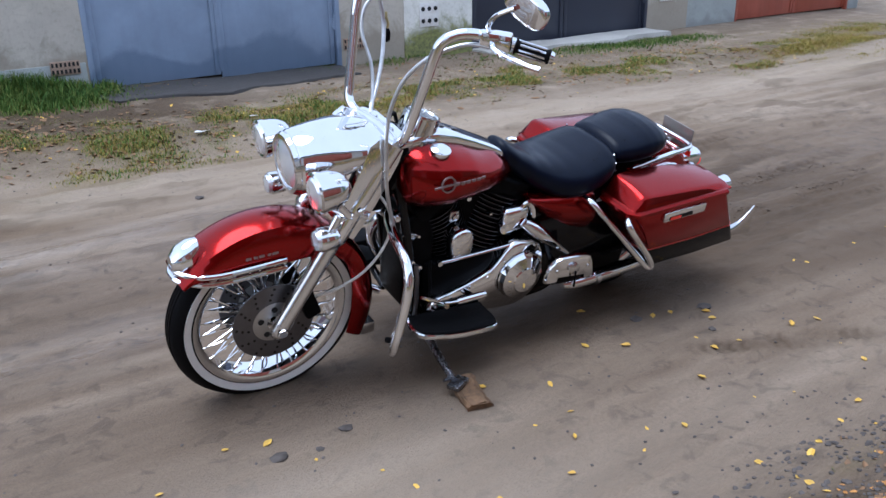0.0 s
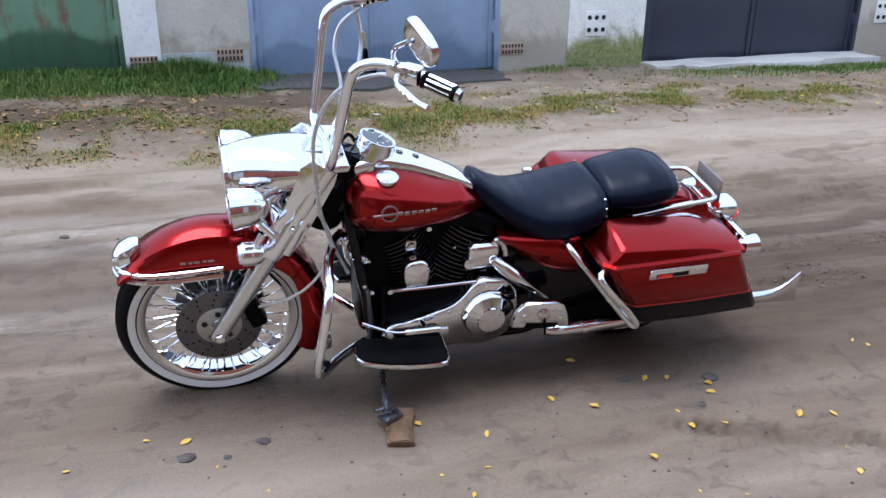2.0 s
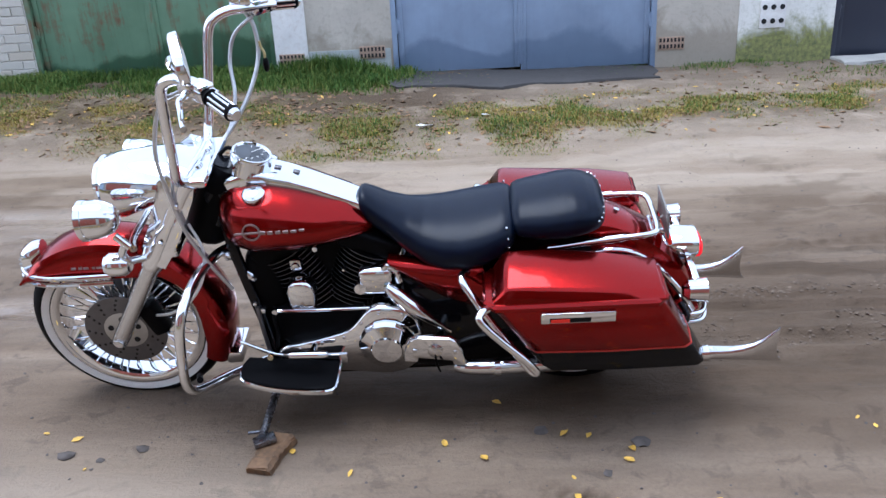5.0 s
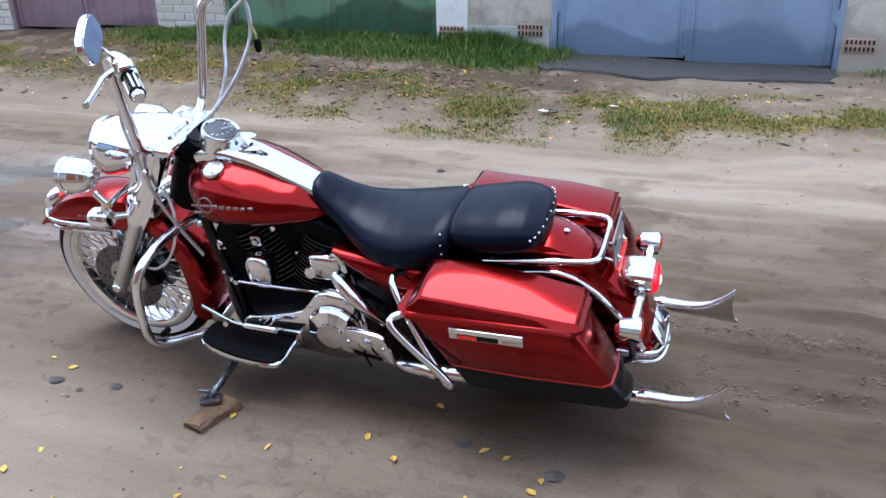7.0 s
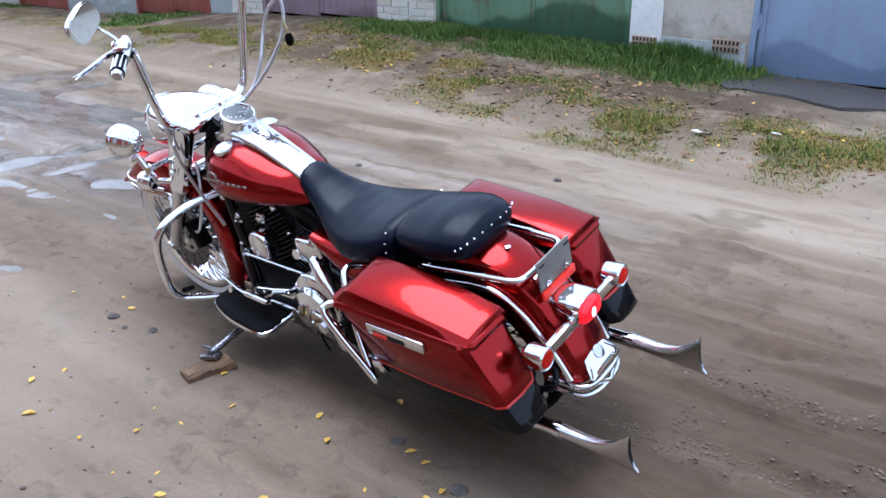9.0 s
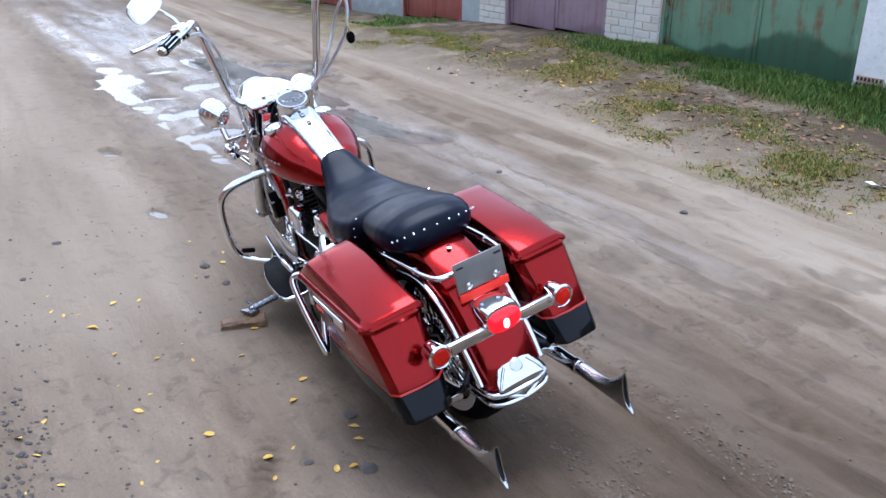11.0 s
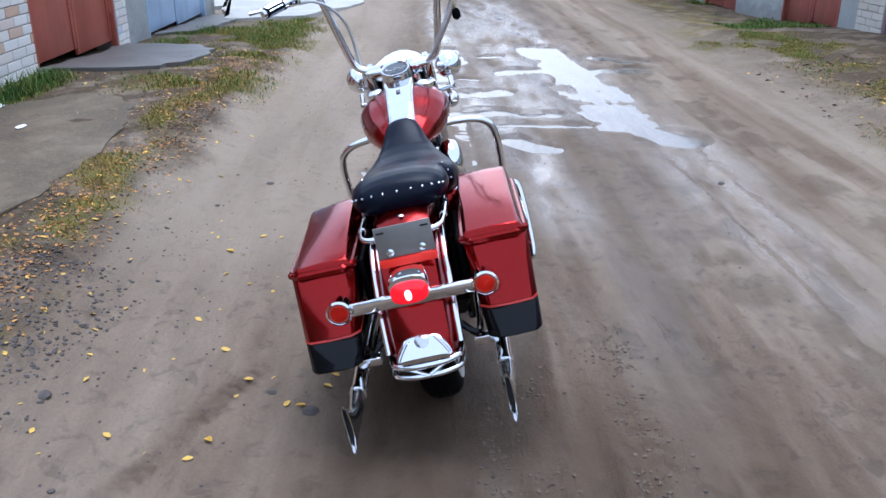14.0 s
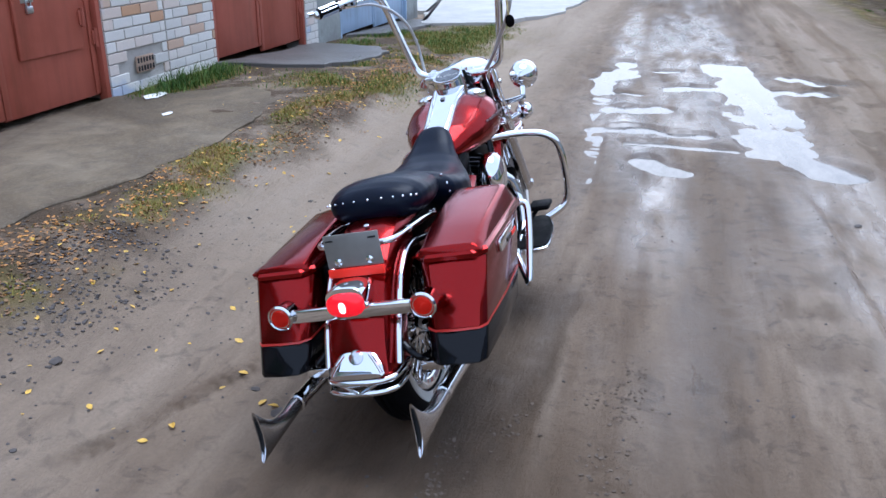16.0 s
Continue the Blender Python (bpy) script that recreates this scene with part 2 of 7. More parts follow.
def gate_material(name, col, stain, rust=0.4, wetz=0.55, wetamt=0.5, streak=1.0):
    """Old brushed-on gate paint: streaks, rust and a ragged damp patch low down."""
    m, nt, p = mat_base(name)
    pos = world_pos(nt)
    st = world_pos(nt, (9, 9, 0.7))
    n1 = noise_tex(nt, pos, 1.4, 5, 0.6)
    n2 = noise_tex(nt, st, 1.2, 4, 0.6)
    fine = noise_tex(nt, pos, 60, 3)
    c = mixc(nt, mathn(nt, 'MULTIPLY', ramp(nt, n1, [(0.35, (0, 0, 0)), (0.65, (1, 1, 1))]), 0.6), col, tuple(min(1, x * 1.5 + 0.03) for x in col))
    c = mixc(nt, mathn(nt, 'MULTIPLY', ramp(nt, n2, [(0.45, (0, 0, 0)), (0.75, (1, 1, 1))]), 0.35 * streak), c, tuple(x * 0.55 for x in col))
    rf = mathn(nt, 'MULTIPLY', ramp(nt, mathn(nt, 'MULTIPLY', n2, noise_tex(nt, pos, 4.0, 6, 0.7)), [(0.27, (0, 0, 0)), (0.37, (1, 1, 1))]), rust)
    c = mixc(nt, rf, c, (0.16, 0.06, 0.025))
    sep = nt.nodes.new("ShaderNodeSeparateXYZ")
    nt.links.new(pos, sep.inputs[0])
    edge = mathn(nt, 'ADD', mathn(nt, 'MULTIPLY', noise_tex(nt, world_pos(nt, (1, 1, 0.5)), 1.1, 4, 0.5, 0.5), 1.1), -0.55)
    d = mathn(nt, 'SUBTRACT', mathn(nt, 'ADD', edge, wetz), sep.outputs[2])
    wetf = ramp(nt, mathn(nt, 'ADD', d, mathn(nt, 'MULTIPLY', mathn(nt, 'SUBTRACT', fine, 0.5), 0.06)), [(0.0, (0, 0, 0)), (0.07, (1, 1, 1))])
    c = mixc(nt, mathn(nt, 'MULTIPLY', wetf, wetamt), c, stain)
    nt.links.new(c, p.inputs["Base Color"])
    nt.links.new(mathn(nt, 'SUBTRACT', 0.55, mathn(nt, 'MULTIPLY', wetf, 0.15)), p.inputs["Roughness"])
    bump(nt, p, mathn(nt, 'ADD', fine, n2), 0.15, 0.004)
    return m


def plaster_material(name, col, dark, moss=0.0, line=0.3, joints=False):
    m, nt, p = mat_base(name)
    pos = world_pos(nt)
    n1 = noise_tex(nt, pos, 1.7, 6, 0.65, 0.5)
    n2 = noise_tex(nt, pos, 25, 5, 0.7)
    c = mixc(nt, ramp(nt, n1, [(0.35, (0, 0, 0)), (0.7, (0.8, 0.8, 0.8))]), col, tuple(x * 0.72 for x in col))
    c = mixc(nt, mathn(nt, 'MULTIPLY', ramp(nt, n2, [(0.5, (0, 0, 0)), (0.75, (1, 1, 1))]), 0.35), c, dark)
    sep = nt.nodes.new("ShaderNodeSeparateXYZ")
    nt.links.new(pos, sep.inputs[0])
    edge = mathn(nt, 'MULTIPLY', noise_tex(nt, pos, 1.9, 7, 0.68, 0.8), 0.9)
    d = mathn(nt, 'SUBTRACT', mathn(nt, 'ADD', edge, line - 0.45), sep.outputs[2])
    damp = ramp(nt, d, [(0.0, (0, 0, 0)), (0.12, (1, 1, 1))])
    c = mixc(nt, mathn(nt, 'MULTIPLY', damp, 0.6), c, dark)
    if moss:
        g = ramp(nt, mathn(nt, 'ADD', d, mathn(nt, 'MULTIPLY', n2, 0.2)), [(0.0, (0, 0, 0)), (0.22, (1, 1, 1))])
        c = mixc(nt, mathn(nt, 'MULTIPLY', g, moss), c, ramp(nt, n2, [(0.35, (0.07, 0.085, 0.018)), (0.65, (0.25, 0.26, 0.055))]))
    nt.links.new(c, p.inputs["Base Color"])
    p.inputs["Roughness"].default_value = 0.9
    p.inputs["Specular IOR Level"].default_value = 0.2
    bump(nt, p, mathn(nt, 'ADD', n2, n1), 0.4, 0.01)
    return m


def brick_material(name, stops, paint=None):
    m, nt, p = mat_base(name)
    oi = nt.nodes.new("ShaderNodeObjectInfo")
    pos = world_pos(nt)
    n2 = noise_tex(nt, pos, 35, 5, 0.7)
    c = ramp(nt, oi.outputs["Random"], stops)
    if paint:
        pf = ramp(nt, noise_tex(nt, pos, 1.6, 3, 0.6), [(0.5, (0, 0, 0)), (0.58, (1, 1, 1))])
        c = mixc(nt, mathn(nt, 'MULTIPLY', pf, 0.6), c, paint)
    c = mixc(nt, mathn(nt, 'MULTIPLY', n2, 0.35), c, (0.3, 0.28, 0.26))
    nt.links.new(c, p.inputs["Base Color"])
    p.inputs["Roughness"].default_value = 0.85
    bump(nt, p, n2, 0.4, 0.006)
    return m


def grass_material(name, stops):
    m, nt, p = mat_base(name)
    g = nt.nodes.new("ShaderNodeNewGeometry")
    f = mathn(nt, 'ADD', mathn(nt, 'MULTIPLY', g.outputs["Random Per Island"], 0.5),
              mathn(nt, 'MULTIPLY', noise_tex(nt, world_pos(nt), 1.8, 4, 0.6), 0.6))
    nt.links.new(ramp(nt, f, stops), p.inputs["Base Color"])
    p.inputs["Roughness"].default_value = 0.7
    p.inputs["Specular IOR Level"].default_value = 0.2
    return m


SAND = sand_material()
WATER = water_material()


def apron_material():
    """Old trampled concrete: damp stains, grit and chalky scuffs."""
    m, nt, p = mat_base("stained_concrete")
    pos = world_pos(nt)
    big = noise_tex(nt, pos, 0.9, 6, 0.62, 0.6)
    mid = noise_tex(nt, pos, 4.5, 6, 0.7, 0.4)
    fine = noise_tex(nt, pos, 45, 5, 0.75)
    c = ramp(nt, big, [(0.32, (0.075, 0.055, 0.035)), (0.5, (0.15, 0.115, 0.075)), (0.68, (0.23, 0.185, 0.13))])
    c = mixc(nt, mathn(nt, 'MULTIPLY', ramp(nt, mid, [(0.42, (0, 0, 0)), (0.65, (1, 1, 1))]), 0.5), c, (0.075, 0.06, 0.046))
    c = mixc(nt, mathn(nt, 'MULTIPLY', ramp(nt, fine, [(0.5, (0, 0, 0)), (0.72, (1, 1, 1))]), 0.4), c, (0.26, 0.225, 0.18))
    nt.links.new(c, p.inputs["Base Color"])
    nt.links.new(ramp(nt, big, [(0.35, (0.7, 0.7, 0.7)), (0.6, (0.92, 0.92, 0.92))]), p.inputs["Roughness"])
    p.inputs["Specular IOR Level"].default_value = 0.15
    bump(nt, p, mathn(nt, 'ADD', fine, mid), 0.45, 0.008)
    return m


CONCRETE = apron_material()
ASPHALT = plaster_material("dark_asphalt", (0.075, 0.07, 0.068), (0.035, 0.032, 0.03), 0, -5)
CONCRETEPALE = plaster_material("pale_worn_concrete", (0.5, 0.48, 0.44), (0.25, 0.23, 0.2), 0, -5)
CONCRETEWET = plaster_material("wet_grey_concrete", (0.13, 0.12, 0.11), (0.07, 0.063, 0.056), 0, -5)
CONCRETEWET.node_tree.nodes["Principled BSDF"].inputs["Specular IOR Level"].default_value = 0.4
CONCRETEWET.node_tree.nodes["Principled BSDF"].inputs["Roughness"].default_value = 0.48
BLUE = gate_material("blue_grey_gate_paint", (0.215, 0.272, 0.365), (0.115, 0.16, 0.235), 0.0, 0.42, 0.6, 0.4)
GREEN = gate_material("green_gate_paint", (0.12, 0.21, 0.125), (0.035, 0.085, 0.045), 0.75, 0.45, 0.85)
NAVY = gate_material("dark_navy_gate_paint", (0.075, 0.085, 0.12), (0.022, 0.026, 0.042), 0.0, 0.85, 0.9, 0.4)
REDGATE = gate_material("oxide_red_gate_paint", (0.285, 0.063, 0.033), (0.22, 0.052, 0.03), 0.15, 0.15, 0.3)
PURPLE = gate_material("faded_purple_gate_paint", (0.22, 0.15, 0.17), (0.14, 0.09, 0.1), 0.3, 0.3, 0.5)
RUSTGATE = gate_material("rust_red_gate_paint", (0.26, 0.065, 0.045), (0.15, 0.045, 0.03), 0.35, 0.3, 0.4)
PALEBLUE = gate_material("pale_blue_gate_paint", (0.33, 0.43, 0.56), (0.25, 0.33, 0.45), 0.1, 0.1, 0.3)
PLASTER = plaster_material("beige_plaster", (0.55, 0.5, 0.42), (0.25, 0.21, 0.155), 0, 0.55)
WHITEWASH = plaster_material("mossy_whitewash", (0.84, 0.82, 0.75), (0.3, 0.28, 0.17), 0.85, 0.36)
WHITEPIL = plaster_material("peeling_whitewash", (0.8, 0.78, 0.74), (0.4, 0.3, 0.22), 0, 0.2)
GREYPL = plaster_material("grey_render", (0.36, 0.38, 0.36), (0.2, 0.2, 0.19), 0, 0.2)
MORTAR = plaster_material("grey_mortar", (0.46, 0.43, 0.385), (0.28, 0.255, 0.22), 0, 0.0)
ROOFING = simple("roofing_felt", (0.06, 0.06, 0.06), 0.9, 0, var=0.3, scale=8)
BRICKW = brick_material("white_silicate_brick", [(0.0, (0.66, 0.63, 0.58)), (0.5, (0.78, 0.75, 0.69)), (0.78, (0.68, 0.56, 0.47)), (0.9, (0.72, 0.64, 0.57)), (0.985, (0.5, 0.24, 0.08)), (1.0, (0.3, 0.12, 0.08))], (0.3, 0.42, 0.66))
BRICKY = brick_material("cream_silicate_brick", [(0.0, (0.5, 0.47, 0.4)), (0.6, (0.62, 0.58, 0.5)), (1.0, (0.55, 0.48, 0.38))])
BRICKR = simple("red_airbrick", (0.36, 0.25, 0.18), 0.85, 0, var=0.3, scale=60, bumps=0.4)
# near-black that paints the shade inside vents, slots, drillings and pipe ends
HOLE_SHADE = simple("painted_hole_shade", (0.012, 0.012, 0.012), 0.9, 0, var=0.2)
GRASSG = grass_material("green_grass", [(0.3, (0.035, 0.078, 0.014)), (0.55, (0.085, 0.155, 0.028)), (0.8, (0.19, 0.21, 0.05))])
GRASSY = grass_material("yellowing_grass", [(0.3, (0.105, 0.12, 0.022)), (0.45, (0.235, 0.215, 0.042)), (0.6, (0.33, 0.25, 0.06)), (0.78, (0.25, 0.145, 0.06))])


# ---- mesh helpers ----
def mesh_ob(name, geo, material, parent=None, label="", smooth=35):
    me = bpy.data.meshes.new(name)
    me.from_pydata([tuple(v) for v in geo[0]], [], geo[1])
    bm = bmesh.new()
    bm.from_mesh(me)
    bmesh.ops.recalc_face_normals(bm, faces=bm.faces)
    bm.to_mesh(me)
    bm.free()
    me.materials.append(material)
    if smooth:
        me.shade_smooth()
        me.set_sharp_from_angle(angle=radians(smooth))
    ob = new(name, me)
    if parent is not None:
        ob.parent = parent
    if label:
        ob["label"] = label
    return ob


def cat(*geos):
    V, F = [], []
    for v, f in geos:
        o = len(V)
        V += [tuple(p) for p in v]
        F += [tuple(i + o for i in face) for face in f]
    return V, F


def moved(geo, m):
    return [tuple(m @ Vector(v)) for v in geo[0]], geo[1]


def mirror_y(geo):
    return [(x, -y, z) for x, y, z in geo[0]], geo[1]


def box(x0, x1, y0, y1, z0, z1, bev=0.0):
    """A box; with bev its edges are chamfered."""
    if bev <= 0:
        V = [(x, y, z) for x in (x0, x1) for y in (y0, y1) for z in (z0, z1)]
        return V, [(0, 1, 3, 2), (4, 6, 7, 5), (0, 4, 5, 1), (2, 3, 7, 6), (0, 2, 6, 4), (1, 5, 7, 3)]
    bm = bmesh.new()
    bmesh.ops.create_cube(bm, size=1)
    for v in bm.verts:
        v.co = Vector(((x0 + x1) / 2 + v.co.x * (x1 - x0), (y0 + y1) / 2 + v.co.y * (y1 - y0), (z0 + z1) / 2 + v.co.z * (z1 - z0)))
    bmesh.ops.bevel(bm, geom=bm.edges[:], offset=bev, segments=2, profile=0.5, affect='EDGES')
    bm.verts.index_update()
    geo = [v.co[:] for v in bm.verts], [tuple(v.index for v in f.verts) for f in bm.faces]
    bm.free()
    return geo


def bevelled(geo, off, seg=2):
    me = bpy.data.meshes.new("tmp")
    me.from_pydata([tuple(v) for v in geo[0]], [], geo[1])
    bm = bmesh.new()
    bm.from_mesh(me)
    bmesh.ops.recalc_face_normals(bm, faces=bm.faces)
    bmesh.ops.bevel(bm, geom=[e for e in bm.edges if len(e.link_faces) == 2 and e.calc_face_angle() > 0.2], offset=off, segments=seg, profile=0.5, affect='EDGES')
    bm.verts.index_update()
    out = [v.co[:] for v in bm.verts], [tuple(v.index for v in f.verts) for f in bm.faces]
    bm.free()
    bpy.data.meshes.remove(me)
    return out


def spline(pts, per=8):
    """Points along a smooth curve through pts."""
    P = [Vector(p) for p in pts]
    if len(P) < 3:
        return P
    out = []
    for i in range(len(P) - 1):
        a, b, c, d = P[max(i - 1, 0)], P[i], P[i + 1], P[min(i + 2, len(P) - 1)]
        for k in range(per):
            t = k / per
            out.append(0.5 * ((2 * b) + (c - a) * t + (2 * a - 5 * b + 4 * c - d) * t * t + (3 * b - a - 3 * c + d) * t ** 3))
    out.append(P[-1])
    return out


def loft(rings, caps=True, closed=True):
    n = len(rings[0])
    V = [tuple(p) for r in rings for p in r]
    F = []
    for i in range(len(rings) - 1):
        for j in range(n if closed else n - 1):
            k = (j + 1) % n
            F.append((i * n + j, i * n + k, (i + 1) * n + k, (i + 1) * n + j))
    if caps:
        F.append(tuple(range(n))[::-1])
        F.append(tuple((len(rings) - 1) * n + j for j in range(n)))
    return V, F


def tube(pts, r, seg=10, per=8, smooth=True, caps=True):
    """A round bar along pts; r is one radius or one for each point."""
    P = spline(pts, per) if smooth else [Vector(p) for p in pts]
    rr = [r] * len(P) if not isinstance(r, (list, tuple)) else [float(np.interp(i / (len(P) - 1), np.linspace(0, 1, len(r)), r)) for i in range(len(P))]
    rings, up = [], None
    for i, p in enumerate(P):
        d = (P[min(i + 1, len(P) - 1)] - P[max(i - 1, 0)]).normalized()
        if up is None:
            up = d.orthogonal().normalized()
        up = (up - d * up.dot(d)).normalized()
        s = d.cross(up)
        rings.append([p + (up * math.cos(a) + s * math.sin(a)) * rr[i] for a in np.linspace(0, 2 * math.pi, seg, endpoint=False)])
    return loft(rings, caps)


def lathe(profile, seg=40, centre=(0, 0, 0), axis=(0, 1, 0), closed=False):
    """Turns profile, rows of (radius, distance along the axis)."""
    ax = Vector(axis).normalized()
    u = ax.orthogonal().normalized()
    w = ax.cross(u)
    c = Vector(centre)
    rings = [[c + ax * h + (u * math.cos(a) + w * math.sin(a)) * r for a in np.linspace(0, 2 * math.pi, seg, endpoint=False)] for r, h in profile]
    if closed:
        rings.append(rings[0])
        return loft(rings, caps=False)
    return loft(rings, caps=True)


def super_ring(x, yc, hw, zb, zt, n=2.6, seg=28, flat=0.0):
    """A rounded upright ring at x."""
    zc, hh = (zb + zt) / 2, (zt - zb) / 2
    out = []
    for a in np.linspace(0, 2 * math.pi, seg, endpoint=False):
        c, s = math.cos(a), math.sin(a)
        out.append((x, yc + hw * math.copysign(abs(c) ** (2 / n), c), zc + hh * math.copysign(abs(s) ** (2 / n), s)))
    return out


def thing(name, m=None, label="", category="", group="", kind=""):
    ob = new(name)
    ob.empty_display_size = 0.1
    if m is not None:
        ob.matrix_world = m
    return tagged(ob, label, category, group, kind)


# ---- ground ----
def smooth01(v, a, b):
    t = np.clip((v - a) / (b - a), 0, 1)
    return t * t * (3 - 2 * t)


def vnoise(x, y, seed=0):
    """Smooth lattice noise, 0 to 1."""
    xi, yi = np.floor(x).astype(np.int64), np.floor(y).astype(np.int64)
    fx, fy = x - xi, y - yi
    fx, fy = fx * fx * (3 - 2 * fx), fy * fy * (3 - 2 * fy)

    def h(a, b):
        v = np.sin(a * 127.1 + b * 311.7 + seed * 74.7) * 43758.5453
        return v - np.floor(v)
    return (h(xi, yi) * (1 - fx) + h(xi + 1, yi) * fx) * (1 - fy) + (h(xi, yi + 1) * (1 - fx) + h(xi + 1, yi + 1) * fx) * fy


def fbm(x, y, seed=0, octaves=4):
    return sum(vnoise(x * 2 ** k, y * 2 ** k, seed + k) * 0.5 ** (k + 1) for k in range(octaves)) / (1 - 0.5 ** octaves)


# shallow pools of the flooded ruts: from, to, half width, fullness
POOLS = [((3.46, -0.59), (3.26, -0.81), 0.13, 1.0), ((4.36, -0.2), (4.39, -0.6), 0.12, 1.0), ((4.29, -0.77), (4.31, -0.97), 0.1, 1.0), ((5.12, -0.33), (5.19, -0.59), 0.16, 1.0),
         ((6.26, -0.87), (6.31, -2.11), 0.17, 1.0), ((7.8, -1.3), (5.43, -1.5), 0.22, 0.95), ((5.43, -1.5), (3.97, -1.53), 0.27, 0.85),
         ((3.97, -1.53), (3.44, -1.83), 0.17, 0.8), ((7.11, -1.87), (6.86, -2.2), 0.16, 1.0), ((6.6, -0.03), (6.72, -0.21), 0.14, 0.9),
         ((3.95, -0.5), (3.93, -1.19), 0.09, 0.75), ((6.8, -0.3), (7.7, -0.2), 0.14, 0.7),
         ((2.62, 0.42), (2.72, 0.45), 0.03, 0.7), ((4.06, 0.43), (4.18, 0.45), 0.05, 0.75), ((7.1, -0.08), (5.4, -0.12), 0.1, 0.8), ((5.9, -0.25), (5.84, -0.42), 0.1, 0.9),
         ((5.4, -0.13), (2.9, -0.25), 0.08, 0.45), ((7.2, -0.6), (7.25, -0.75), 0.1, 0.9)]
WATER_Z = -0.05


def pool_mask(x, y, grow=1.0):
    out = np.zeros_like(x)
    wob = (fbm(x * 2.0, y * 4.5, 40) - 0.5) * 0.3
    for (ax, ay), (bx, by), w, d in POOLS:
        dx, dy = bx - ax, by - ay
        t = np.clip(((x - ax) * dx + (y - ay) * dy) / (dx * dx + dy * dy), 0, 1)
        dist = np.hypot(x - ax - t * dx, y - ay - t * dy)
        out = np.maximum(out, d * (1 - smooth01(dist + wob * min(1.0, w * 4), w * 0.4 * grow, w * 1.7 * grow)))
    return out


def left_edge(x):
    return np.interp(x, [-20, 1, 2, 4.8, 7, 11, 20], [0.2, 0.2, 0.19, 0.19, 0.05, -0.1, -0.15])


def right_edge(x):
    return np.interp(x, [-20, -6, -3, -1.2, 1.3, 2.4, 4.7, 5.7, 8, 9.5, 12, 30], [-0.08, -0.03, 0.0, 0.02, 0.08, 0.13, 0.18, 0.2, 0.1, -0.03, -0.15, -0.15])


# wheel tracks pressed into the sand: offset, slope, half width, depth, from, to
TRACKS = [(-0.14, 0.03, 0.05, 0.016, -8, -0.35), (-0.42, 0.04, 0.06, 0.02, -8, 0.1), (-1.75, 0.02, 0.09, 0.018, -8, 3.0), (-1.2, 0.0, 0.07, 0.012, -8, 3),
          (-2.3, 0.03, 0.1, 0.016, -8, 9), (-2.75, 0.02, 0.07, 0.012, -8, 9), (0.66, -0.55, 0.035, 0.012, -0.75, 0.1), (0.78, -0.55, 0.03, 0.01, -0.9, 0.0),
          (1.0, 0.0, 0.12, 0.01, -8, 9)]


# tyre prints: from, to, half width, lug pitch
PRINTS = [((-0.75, 1.08), (0.3, 0.57), 0.05, 0.055), ((-3.2, -0.16), (-0.35, -0.06), 0.06, 0.08), ((-3.2, -0.72), (0.2, -0.66), 0.08, 0.1), ((-2.8, -1.5), (-0.3, -0.95), 0.07, 0.09)]


def tread_print(x, y):
    """The prints of lugged tyres in the damp sand: how deep they are, 0 to 1."""
    out = np.zeros_like(x)
    for (ax, ay), (bx, by), w, pitch in PRINTS:
        L = math.hypot(bx - ax, by - ay)
        ux, uy = (bx - ax) / L, (by - ay) / L
        s = (x - ax) * ux + (y - ay) * uy
        d = -(x - ax) * uy + (y - ay) * ux + 0.02 * np.sin(s * 5)
        lugs = 0.5 + 0.5 * np.sin(2 * math.pi * (s + 0.6 * np.abs(d)) / pitch)
        out = np.maximum(out, np.exp(-(d / w) ** 6) * (0.45 + 0.55 * lugs * (0.4 + 1.2 * fbm(x * 8, y * 8, 19, 2))) * smooth01(s, 0.1, 0.35) * (1 - smooth01(s, L - 0.35, L)) * (0.35 + 1.0 * fbm(x * 3, y * 3, 17)))
    return out


